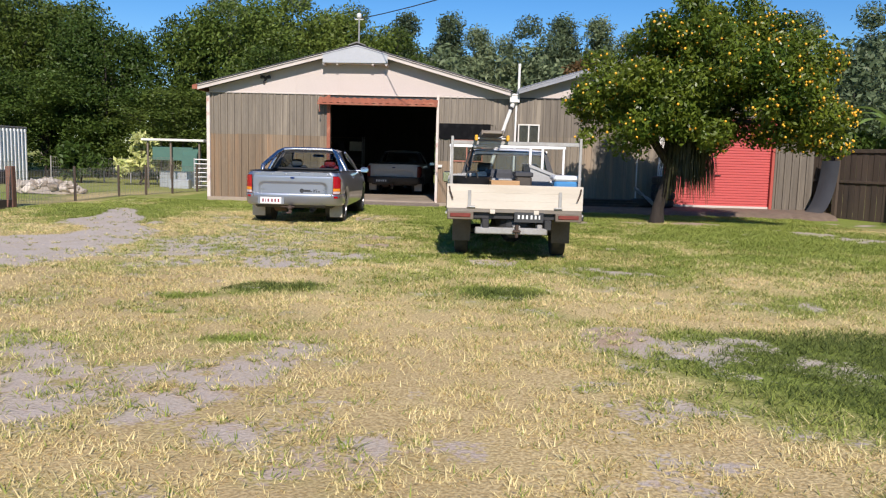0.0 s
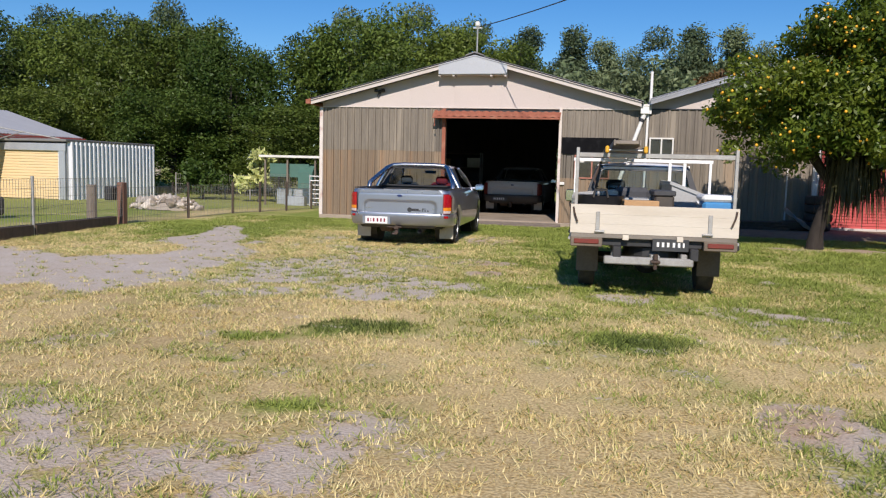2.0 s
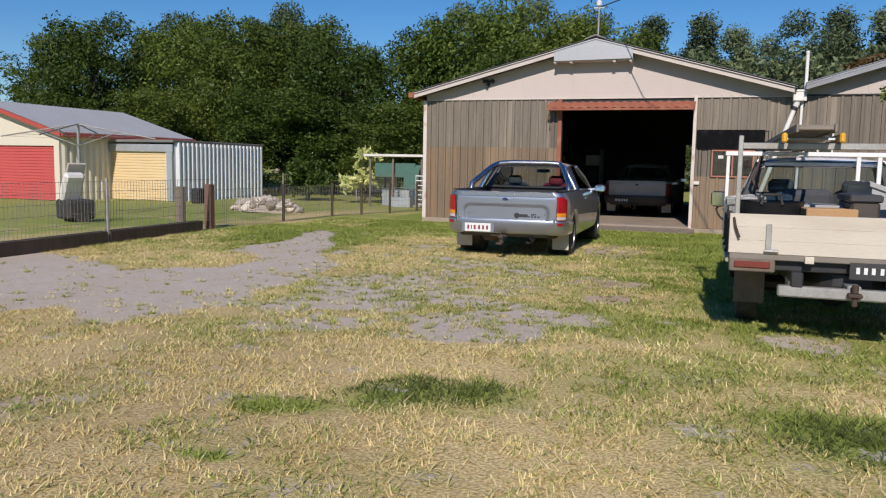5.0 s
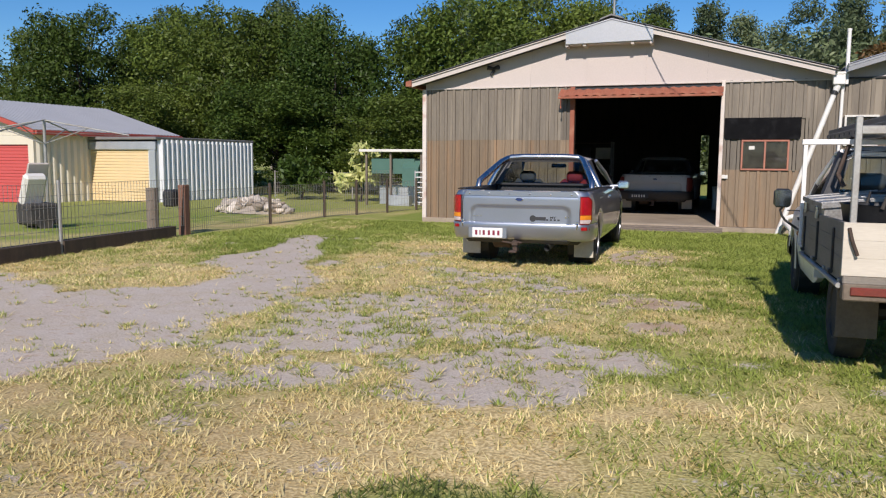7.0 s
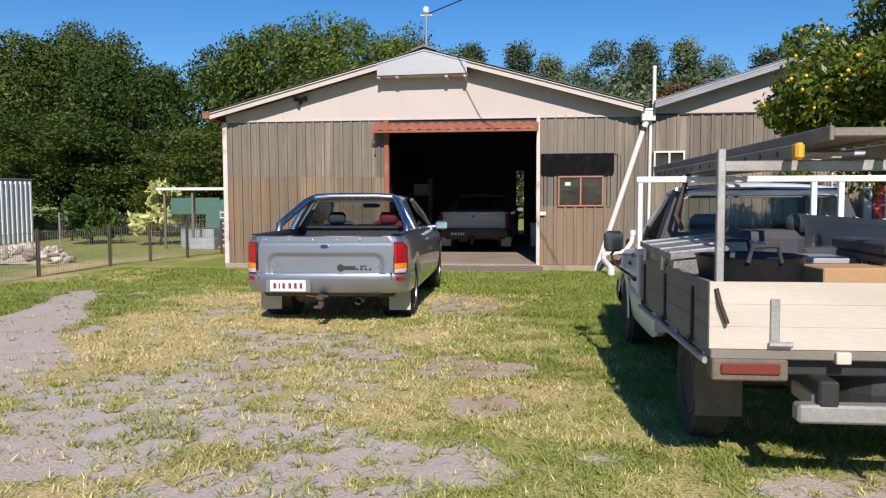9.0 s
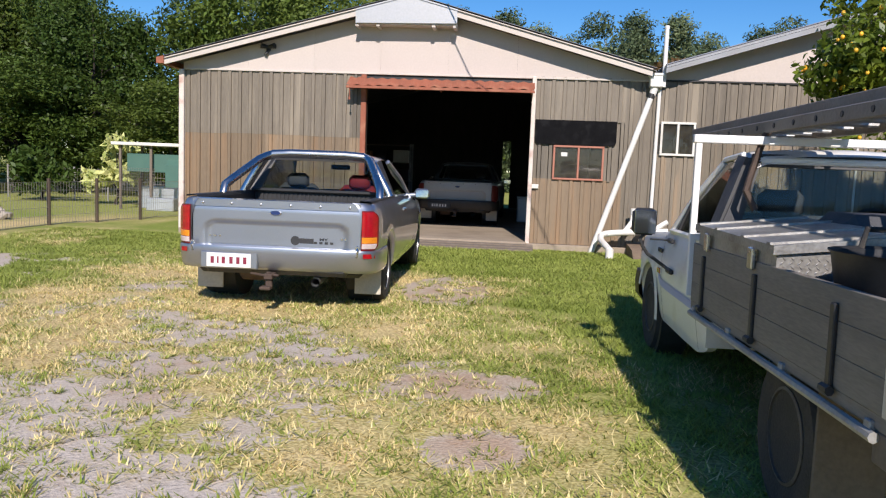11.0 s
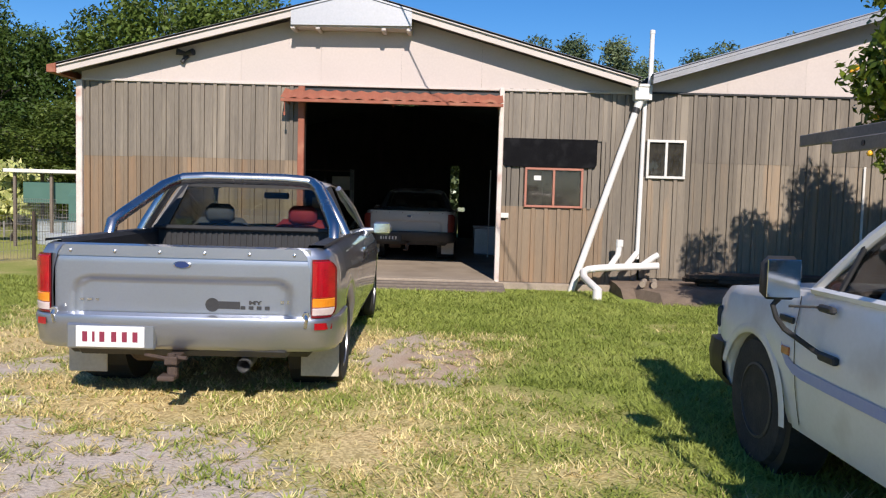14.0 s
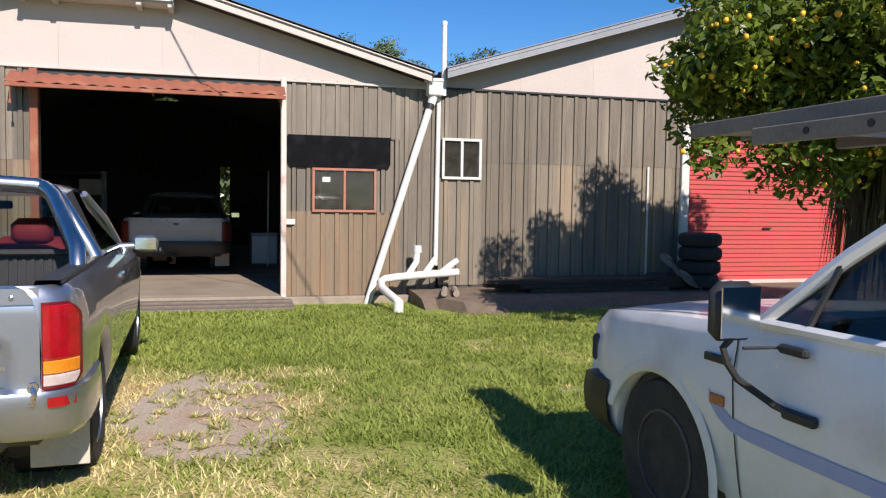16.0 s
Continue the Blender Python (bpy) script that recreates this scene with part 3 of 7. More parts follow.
def main_shed():
    s = thing("shed", pose(-3.06, WY, 0), "ribbed grey-brown metal farm shed with cream gable and open doorway", "shed", kind="structure")
    s.matrix_world = Matrix.Identity(4)
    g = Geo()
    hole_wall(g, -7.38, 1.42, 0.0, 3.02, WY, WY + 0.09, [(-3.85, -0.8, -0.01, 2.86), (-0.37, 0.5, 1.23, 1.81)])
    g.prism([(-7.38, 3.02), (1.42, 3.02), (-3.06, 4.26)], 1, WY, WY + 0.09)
    front = part("wall_front", g, M["inside_shade"], s)
    clad(front, -7.36, -3.95, 0.02, 3.0, 1.86, M["clad_up"], M["clad_low"], 1)
    sheet(front, 0.86, 0.03, 3.0, 0.56, M["clad_up"])
    # narrow sheets round the window and the panel
    sheet(front, -0.74, 2.26, 3.04, 0.8, M["clad_up"])
    sheet(front, 0.06, 2.26, 3.04, 0.8, M["clad_up"])
    sheet(front, -0.74, 0.03, 1.22, 0.8, M["clad_low"], jitter=0.002)
    sheet(front, 0.06, 0.03, 1.22, 0.8, M["clad_low"], jitter=0.002)
    sheet(front, -0.74, 1.2, 2.28, 0.36, M["clad_up"], jitter=0.003)
    sheet(front, 0.52, 1.2, 2.28, 0.34, M["clad_up"], jitter=0.003)
    gable_panels(front, -7.36, 1.40, 3.03, (lambda x: roof1(x) - 0.1, [-3.06]), WY - 0.012, 1.25, M["gable"])
    g = Geo()
    g.box(-3.0, WY - 0.03, 3.015, 8.7, 0.05, 0.035, 0.005)
    part("flashing", g, M["barge"], front)
    # side and back walls
    g = Geo()
    g.box(-7.34, WY + 6.5, 1.5, 0.09, 12.8, 3.0)
    part("wall_side", g, M["clad_up"], s)
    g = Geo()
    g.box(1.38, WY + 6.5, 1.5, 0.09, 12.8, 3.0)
    part("wall_side", g, M["inside_shade"], s)
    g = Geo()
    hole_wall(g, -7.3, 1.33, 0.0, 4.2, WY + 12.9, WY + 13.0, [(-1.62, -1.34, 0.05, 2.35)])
    part("wall_back", g, M["inside_shade"], s)
    # roof sheets, two slopes with ribs
    for side in (-1, 1):
        g = Geo()
        x1 = -7.62 if side < 0 else 1.30
        y0, y1, n = WY - 0.40, WY + 13.2, 68
        top = [[], []]
        for k in range(n * 4 + 1):
            y = y0 + (y1 - y0) * k / (n * 4)
            dz = 0.02 if k % 4 in (1, 2) else 0.0
            top[0].append((-3.06, y, roof1(-3.06) + 0.02 + dz))
            top[1].append((x1, y, roof1(x1) + 0.02 + dz))
        g.loft(top)
        g.loft([[(p[0], p[1], p[2] - 0.05) for p in q] for q in top])
        part("roof", g, M["roof_old"], s)
    g = Geo()
    g.prism([(-3.3, 4.33), (-3.06, 4.41), (-2.82, 4.33), (-2.82, 4.36), (-3.06, 4.445), (-3.3, 4.36)], 1, WY - 0.42, WY + 13.2)
    part("ridge_cap", g, M["roof_old"], s)
    # barge boards
    for x0, x1 in ((-7.58, -4.02), (-2.2, 1.24)):
        g = Geo()
        z0, z1 = roof1(x0), roof1(x1)
        g.prism([(x0, z0 - 0.13), (x1, z1 - 0.13), (x1, z1 + 0.0), (x0, z0 + 0.0)], 1, WY - 0.37, WY - 0.325)
        part("barge_board", g, M["barge"], s)
    g = Geo()
    g.prism([(-4.02, 3.86), (-2.2, 3.88), (-2.2, roof1(-2.2)), (-3.06, roof1(-3.06)), (-4.02, roof1(-4.02))], 1, WY - 0.385, WY - 0.345)
    part("ridge_plate", g, M["zincalume"], s, "bright folded metal ridge plate")
    for x in (-4.0, -3.62, -2.62, -2.24):
        g = Geo()
        g.box(x, WY - 0.18, 3.83, 0.07, 0.34, 0.05, 0.01)
        part("gable_bracket", g, M["barge"], s)
    g = Geo()
    g.box(-3.1, WY - 0.18, 3.865, 1.8, 0.32, 0.03)
    part("gable_shelf", g, M["barge"], s)
    g = Geo()
    g.prism([(-7.72, 3.06), (-7.58, 3.06), (-7.58, 3.2), (-7.72, 3.17)], 1, WY - 0.4, WY + 13)
    part("gutter", g, M["rust_red"], s, "rusty red eave gutter")
    # corner post, jambs and header
    g = Geo()
    g.box(-7.38, WY - 0.03, 1.5, 0.1, 0.1, 3.0, 0.01)
    part("corner_post", g, M["flaky"], s, "flaking white corner post with rust")
    g = Geo()
    g.box(-0.785, WY - 0.03, 1.53, 0.075, 0.14, 3.02, 0.008)
    part("door_jamb", g, M["flaky"], s)
    g = Geo()
    g.box(-3.9, WY - 0.02, 1.5, 0.1, 0.12, 2.98, 0.008)
    part("door_jamb", g, M["rust_red"], s, "rusty steel door jamb")
    g = Geo()
    g.box(-2.33, WY + 0.02, 2.9, 3.06, 0.16, 0.13, 0.01)
    part("door_header", g, M["black"], s)
    # corrugated awning over the doorway
    g = Geo()
    pr, n = [], 17
    for k in range(n * 6 + 1):
        x = -4.16 + 3.38 * k / (n * 6)
        pr.append((x, 0.012 * math.cos(k * 2 * math.pi / 6)))
    for dz in (0.0, -0.006):
        g.loft([[(x, WY - 0.03, 2.945 + h + dz) for x, h in pr], [(x, WY - 0.38, 2.77 + h + dz) for x, h in pr]])
    aw = part("awning", g, M["rust_red"], s, "rusty corrugated iron awning", smooth=True)
    g = Geo()
    g.box(-2.47, WY - 0.37, 2.735, 3.38, 0.035, 0.05, 0.006)
    for x in (-4.1, -2.47, -0.84):
        g.tube([(x, WY - 0.02, 2.72), (x, WY - 0.36, 2.74)], 0.015, 6)
    part("awning_rail", g, M["rust_red"], aw)
    g = Geo()
    g.tube([(-4.1, WY - 0.36, 2.74), (-4.1, WY - 0.36, 2.55)], 0.008, 6)
    g.box(-4.1, WY - 0.36, 2.53, 0.03, 0.02, 0.05)
    part("chain", g, M["rust_red"], aw)
    # window with a dark sign panel above
    window(s, -0.39, 0.52, 1.21, 1.83, M["red_frame"], 0.035)
    g = Geo()
    pts = [(-0.73, 2.28), (-0.73, 1.90), (-0.70, 1.855), (-0.66, 1.84), (0.66, 1.84), (0.70, 1.855), (0.72, 1.90), (0.72, 2.28)]
    g.prism(pts, 1, WY - 0.055, WY - 0.037)
    part("sign_panel", g, M["black_panel"], s, "weathered black painted sign panel")
    g = Geo()
    g.box(-0.69, WY - 0.05, 1.07, 0.13, 0.04, 0.08, 0.008)
    part("switch_box", g, M["white"], s)
    # sensor lights under the left eave
    g = Geo()
    g.box(-5.72, WY - 0.03, 3.42, 0.08, 0.05, 0.1, 0.01)
    g.tube([(-5.72, WY - 0.06, 3.44), (-5.84, WY - 0.12, 3.46)], [0.03, 0.055], 10)
    g.tube([(-5.72, WY - 0.06, 3.44), (-5.58, WY - 0.12, 3.46)], [0.03, 0.055], 10)
    g.tube([(-5.72, WY - 0.05, 3.38), (-5.76, WY - 0.1, 3.3)], 0.03, 8)
    part("floodlight", g, M["black"], s, "twin security floodlight")
    # footing and floor
    g = Geo()
    g.box(-5.6, WY + 0.0, -0.05, 3.64, 0.2, 0.15, 0.01)
    part("footing", g, M["concrete"], s)
    g = Geo()
    g.box(0.3, WY - 0.03, -0.05, 2.2, 0.24, 0.15, 0.01)
    part("footing", g, M["concrete"], s)
    # power mast on the ridge
    g = Geo()
    g.tube([(-3.06, WY - 0.05, 4.3), (-3.06, WY - 0.05, 5.18)], 0.022, 8)
    mast = part("mast", g, M["galv"], s)
    g = Geo()
    g.box(-3.06, WY - 0.05, 5.2, 0.12, 0.12, 0.14, 0.03)
    g.tube([(-3.18, WY - 0.05, 5.1), (-2.94, WY - 0.05, 5.1)], 0.015, 6)
    part("insulator", g, M["white"], mast)
    return s


def window(s, x0, x1, z0, z1, m, t):
    g = Geo()
    y = WY - 0.05
    for a, b2, c, d in ((x0, x1, z0, z0 + t), (x0, x1, z1 - t, z1), (x0, x0 + t, z0 + t, z1 - t), (x1 - t, x1, z0 + t, z1 - t), ((x0 + x1) / 2 - t / 2, (x0 + x1) / 2 + t / 2, z0 + t, z1 - t)):
        g.box((a + b2) / 2, y + 0.03, (c + d) / 2, b2 - a, 0.07, d - c, 0.004)
    w = part("window", g, m, s)
    if x0 < 0:
        g = Geo()
        g.box(x0 + 0.2, y + 0.024, z1 - 0.16, 0.11, 0.003, 0.07)
        part("notice", g, M["white"], w, "small white notice inside the window")
    mid = (x0 + x1) / 2
    for a, b2 in ((x0 + t, mid - t / 2), (mid + t / 2, x1 - t)):
        g = Geo()
        g.box((a + b2) / 2, y + 0.03, (z0 + z1) / 2, b2 - a, 0.006, z1 - z0 - 2 * t)
        part("pane", g, M["glass_refl"], w)
    return w


def roof2(x):
    return 4.52 - 0.306 * abs(x - 5.65)


def second_shed():
    s = thing("shed", Matrix.Identity(4), "ribbed metal shed with white window and red roller door", "shed", kind="structure")
    g = Geo()
    hole_wall(g, 1.47, 9.78, 0.0, 3.04, WY + 0.01, WY + 0.1, [(1.52, 2.08, 1.74, 2.28), (5.66, 8.6, -0.01, 2.62)])
    g.prism([(1.47, 3.04), (9.78, 3.04), (9.78, 3.16), (5.65, 4.42), (1.47, 3.16)], 1, WY + 0.01, WY + 0.1)
    front = part("wall_front", g, M["inside_shade"], s)
    y = WY - 0.002
    x = 2.12
    while x < 5.4:
        w = min(0.8, 5.46 - x)
        sheet(front, x, 1.97, 3.02, w, M["clad_up"], y=y - 0.005)
        sheet(front, x, 0.15, 2.0, w, M["clad_brown"], y=y)
        x += w
    sheet(front, 1.46, 2.27, 3.02, 0.66, M["clad_up"], y=y)
    sheet(front, 1.46, 0.15, 1.73, 0.66, M["clad_brown"], y=y)
    x = 8.7
    while x < 9.7:
        w = min(0.8, 9.76 - x)
        sheet(front, x, 0.1, 3.02, w, M["clad_up"], y=y)
        x += w
    sheet(front, 5.6, 2.62, 3.02, 3.1, M["clad_up"], y=y)
    gable_panels(front, 1.5, 9.76, 3.05, (lambda q: roof2(q) - 0.1, [5.65]), y, 1.2, M["gable"])
    g = Geo()
    g.box(5.6, y - 0.02, 3.03, 8.3, 0.04, 0.03, 0.005)
    part("flashing", g, M["black"], front)
    g = Geo()
    g.box(9.74, WY + 6, 1.55, 0.08, 11.8, 3.1)
    part("wall_side", g, M["clad_up"], s)
    g = Geo()
    g.box(5.6, WY + 11.9, 1.8, 8.3, 0.1, 3.6)
    part("wall_back", g, M["clad_up"], s)
    for x1 in (1.46, 9.84):
        g = Geo()
        top = [[], []]
        for k in range(241):
            yy = WY - 0.4 + 12.5 * k / 240
            dz = 0.02 if k % 4 in (1, 2) else 0.0
            top[0].append((5.65, yy, roof2(5.65) + 0.02 + dz))
            top[1].append((x1, yy, roof2(x1) + 0.02 + dz))
        g.loft(top)
        g.loft([[(p[0], p[1], p[2] - 0.05) for p in q] for q in top])
        part("roof", g, M["zincalume"], s)
        g = Geo()
        g.prism([(x1, roof2(x1) - 0.12), (5.65, roof2(5.65) - 0.12), (5.65, roof2(5.65) + 0.01), (x1, roof2(x1) + 0.01)], 1, WY - 0.39, WY - 0.35)
        part("barge_board", g, M["barge_grey"], s)
    window(s, 1.49, 2.1, 1.71, 2.31, M["white"], 0.04)
    # roller door
    g = Geo()
    g.box(5.53, WY - 0.03, 1.55, 0.14, 0.1, 2.9, 0.008)
    part("door_jamb", g, M["white"], s)
    g = Geo()
    g.box(8.63, WY - 0.03, 1.35, 0.08, 0.1, 2.6, 0.008)
    part("door_jamb", g, M["red_trim"], s)
    d = thing("roller_door", Matrix.Identity(4), "closed red ribbed roller door", "door", kind="structure")
    d.parent = s
    g = Geo()
    pr = []
    n = 33
    for k in range(n):
        z = 0.16 + 2.46 * k / n
        st = 2.46 / n
        pr += [(z, 0.0), (z + st * 0.62, 0.0), (z + st * 0.72, 0.018), (z + st * 0.9, 0.018)]
    g.loft([[(5.6, WY + 0.02 + q, z) for z, q in pr], [(8.6, WY + 0.02 + q, z) for z, q in pr]])
    part("curtain", g, M["red_door"], d)
    g = Geo()
    g.box(7.1, WY + 0.01, 0.13, 3.0, 0.05, 0.07, 0.006)
    part("bottom_rail", g, M["barge"], d)
    g = Geo()
    g.box(7.15, WY - 0.005, 1.02, 0.16, 0.03, 0.025, 0.005)
    part("handle", g, M["black"], d)
    # loose upright strip on the wall
    g = Geo()
    g.box(4.87, WY - 0.05, 1.1, 0.035, 0.02, 1.75, 0.004)
    part("cover_strip", g, M["white"], s)
    return s


main_shed()
second_shed()


def shed_floor():
    g = Geo()
    g.box(-3.0, WY + 6.45, -0.03, 8.6, 12.8, 0.16, 0.01)
    f = part("floor", g, M["concrete"])
    tagged(f, "worn concrete shed floor", "floor", kind="structure")
    g = Geo()
    g.box(-2.33, WY - 0.05, -0.03, 3.05, 0.24, 0.155, 0.01)
    part("threshold", g, M["concrete"], f)
    for k in range(3):
        g = Geo()
        g.box(-2.33, WY - 0.27 - 0.2 * k, -0.03 - 0.025 * k, 3.3, 0.17, 0.09, 0.012)
        part("plank", g, M["wood_grey"], f)
    g = Geo()
    rng = random.Random(5)
    secs = []
    for k in range(41):
        x = 1.0 + 8.9 * k / 40
        yf = 22.35 + 0.12 * math.sin(k * 1.3) + rng.uniform(-0.06, 0.06) + (0.5 if k < 2 else 0)
        secs.append([(x, yf - 0.25, -0.12), (x, yf - 0.08, -0.02 + rng.uniform(-0.02, 0.02)), (x, yf + 0.05, 0.05 + rng.uniform(-0.015, 0.015)), (x, yf + 0.4, 0.09), (x, WY + 0.05, 0.11), (x, WY + 0.05, -0.2)])
    g.loft(secs, closed=True, cap=True)
    tagged(part("pavement", g, M["soil"], smooth=True), "rough dirty concrete apron along the shed", "pavement", kind="structure")


shed_floor()

# ---- trees ----
def leaves_mesh(name, rng, centers, radii, n, size, m, flat=0.5, droop=0.0, shell=0.55):
    """Many small pointed leaves, gathered on clumps, as one mesh."""
    w = radii.mean(1) ** 2
    idx = rng.choice(len(centers), n, p=w / w.sum())
    d = rng.normal(size=(n, 3))
    d /= np.linalg.norm(d, axis=1)[:, None]
    rad = (shell + (1 - shell) * rng.rand(n) ** 0.5) * (0.7 + 0.65 * rng.rand(n))
    pos = centers[idx] + d * radii[idx] * rad[:, None]
    nrm = d * flat + rng.normal(size=(n, 3)) * 0.6 + np.array([0, -0.1, 0.25])
    nrm /= np.linalg.norm(nrm, axis=1)[:, None]
    a = np.cross(nrm, rng.normal(size=(n, 3)) + np.array([0, 0, -droop * 3]))
    a /= np.linalg.norm(a, axis=1)[:, None] + 1e-9
    b2 = np.cross(nrm, a)
    s = size * (0.6 + 0.8 * rng.rand(n))[:, None]
    v = np.stack([pos - b2 * s, pos + a * s * 0.42 + nrm * s * 0.12, pos + b2 * s, pos - a * s * 0.42 + nrm * s * 0.12], 1).reshape(-1, 3)
    me = bpy.data.meshes.new(name)
    me.vertices.add(4 * n)
    me.vertices.foreach_set("co", v.astype(np.float32).ravel())
    me.loops.add(4 * n)
    me.loops.foreach_set("vertex_index", np.arange(4 * n, dtype=np.int32))
    me.polygons.add(n)
    me.polygons.foreach_set("loop_start", np.arange(0, 4 * n, 4, dtype=np.int32))
    me.update()
    me.validate()
    me.materials.append(m)
    return me


def clumps(rng, n, size, center, low=-0.6, shape="round", clump=0.22):
    """Places of leaf clumps in a crown; size is its half extents."""
    c, r = [], []
    while len(c) < n:
        d = rng.normal(size=3)
        d /= np.linalg.norm(d)
        q = rng.rand() ** 0.4
        p = d * q
        if p[2] < low:
            continue
        if shape == "cone":
            h = (p[2] + 1) / 2
            p[:2] *= 1.15 * (1 - h) ** 0.7 + 0.12
        c.append(np.array(center) + p * np.array(size))
        r.append(np.array(size) * clump * (0.6 + 0.8 * rng.rand()) * np.array([1, 1, 0.8]))
    c, r = np.array(c), np.array(r)
    r[:] = r.mean(1)[:, None] * np.array([1.1, 1.1, 0.85])
    return c, r


def limbs(g, rng, base, top, r0, targets):
    """A tapered, bent trunk with limbs that reach towards the crown."""
    base, top = Vector(base), Vector(top)
    pts, rs = [], []
    for k in range(7):
        t = k / 6
        off = Vector((rng.normal(), rng.normal(), 0)) * 0.12 * r0 * 6 * (0 < k < 6)
        pts.append(base.lerp(top, t) + off)
        rs.append(r0 * (1.25 if k == 0 else 1) * (1 - 0.6 * t))
    g.tube(pts, rs, 9)
    for q in targets:
        q = Vector(q)
        k = rng.randint(2, 6)
        a = pts[k]
        mid = a.lerp(q, 0.5) + Vector((0, 0, 0.15 * (q - a).length))
        g.tube([a, a.lerp(mid, 0.6), mid, q], [rs[k] * 0.6, rs[k] * 0.45, rs[k] * 0.3, rs[k] * 0.1], 6)


def tree(label, at, size, trunk_h, n_clump, n_leaf, leaf, m, bark, seed, shape="round", clump=0.22, low=-0.6, r0=0.18, name="tree", group=""):
    rng = np.random.RandomState(seed)
    t = thing(name, pose(*at), label, "tree", group)
    cen = (0, 0, trunk_h + size[2] * 0.75)
    c, r = clumps(rng, n_clump, size, cen, low, shape, clump)
    g = Geo()
    limbs(g, rng, (0, 0, -0.1), (0.1, 0, cen[2] + size[2] * (0.8 if shape == "cone" else 0.2)), r0, c[rng.choice(len(c), min(14, len(c)), replace=False)])
    part("trunk", g, bark, t, smooth=True)
    cr = new("crown", leaves_mesh("crown", rng, c, r, n_leaf, leaf, m))
    cr.parent = t
    return t


def plant_trees():
    rng = random.Random(9)
    ridge = [(-1.4, 0.23), (-0.985, 0.245), (-0.9, 0.222), (-0.8, 0.22), (-0.69, 0.207), (-0.624, 0.226), (-0.545, 0.204), (-0.484, 0.172), (-0.426, 0.164), (-0.355, 0.205), (-0.293, 0.226), (-0.233, 0.218), (-0.18, 0.195),
             (-0.095, 0.182), (-0.048, 0.184), (0.0, 0.173), (0.07, 0.191), (0.107, 0.19), (0.15, 0.184), (0.25, 0.18), (0.35, 0.195), (0.45, 0.21), (0.7, 0.22)]

    def skyline(x, y):
        """How high a tree at this place stands for the skyline seen from the lawn."""
        q = (x - 0.26) / (y - 3.75)
        for (a, p), (b2, r) in zip(ridge, ridge[1:]):
            if a <= q <= b2:
                return 1.36 + (p + (r - p) * (q - a) / (b2 - a)) * (y - 3.75)
        return 1.36 + 0.2 * (y - 3.75)

    def native(src):
        me = [c for c in src.children if c.name.startswith("crown")][0].data
        return max(v.co.z for v in me.vertices)

    dense = [tree("dense dark green broadleaf tree in a tall thicket", (-400, -200, 0), (4.3, 3.6, 5.0), 1.4, 120, 26000, 0.115, M["leaf_dark"], M["bark"], 31, low=-0.9, clump=0.19),
             tree("dense green broadleaf tree in a tall thicket", (-400, -200, 0), (4.4, 3.6, 5.4), 1.4, 110, 26000, 0.12, M["leaf_mid"], M["bark"], 32, low=-0.9, clump=0.2)]
    spots = [(-46, 40, 0.82, 0), (-41, 37, 0.84, 1), (-36, 40, 0.86, 0), (-31.5, 38, 1, 0), (-27.5, 41, 1, 1), (-23.6, 39.5, 1, 0), (-20.6, 41, 1, 0), (-17.6, 38.5, 1, 1), (-14.6, 41, 1, 0), (-12.0, 40.5, 1, 1),
             (-9.4, 43, 1, 1), (-6.8, 44, 1, 1), (-5.0, 47, 0.92, 0), (-23, 47, 0.95, 1), (-33, 47, 1, 0), (-52, 44, 1, 0), (-9.0, 37.6, 0.72, 0), (-13.5, 36.6, 0.62, 0), (-19, 36.0, 0.6, 1), (-26, 36, 0.6, 0)]
    for x, y, f, k in spots:
        o = copy_thing(dense[k], pose(x, y, 0, 0, 0, rng.uniform(0, 360)))
        s = skyline(x, y) * f / native(dense[k])
        w = max(s, 0.72)
        o.scale = (w, w, s)
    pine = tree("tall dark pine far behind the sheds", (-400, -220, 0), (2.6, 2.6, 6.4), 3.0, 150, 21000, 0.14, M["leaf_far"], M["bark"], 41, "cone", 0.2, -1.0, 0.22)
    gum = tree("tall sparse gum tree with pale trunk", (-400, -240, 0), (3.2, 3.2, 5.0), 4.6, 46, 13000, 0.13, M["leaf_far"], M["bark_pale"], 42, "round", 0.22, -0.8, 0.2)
    far = [(-6.5, 70, 1, 0), (-2.6, 72, 1, 0), (0.2, 70, 1, 0), (2.6, 73, 0.86, 1), (5.2, 70, 1.0, 1), (7.4, 72, 1, 0), (10.2, 70, 0.98, 0), (13.5, 74, 0.9, 1), (16.5, 71, 1.0, 0), (20, 73, 1, 1), (23.5, 70, 1, 0), (27, 72, 1.0, 1), (31, 66, 1, 1), (36, 68, 1, 0),
           (-48, 70, 1.04, 1), (-43, 74, 1.03, 1), (-55, 72, 1.05, 1), (-39, 71, 0.98, 1), (-20.5, 68, 1, 1), (-10, 70, 1.02, 1), (-13, 62, 1.02, 1), (42, 70, 1, 1), (24, 62, 0.9, 1), (34, 60, 1, 1)]
    for x, y, f, k in far:
        src = (pine, gum)[k]
        o = copy_thing(src, pose(x, y, 0, 0, 0, rng.uniform(0, 360)))
        s = skyline(x, y) * f * rng.uniform(0.96, 1.03) / native(src)
        o.scale = (s, s, s)
    low = tree("low olive scrub tree around the yard, some added out of view", (-400, -260, 0), (4.6, 3.5, 3.4), 0.6, 70, 11000, 0.16, M["leaf_far"], M["bark"], 43, low=-0.95, clump=0.22)
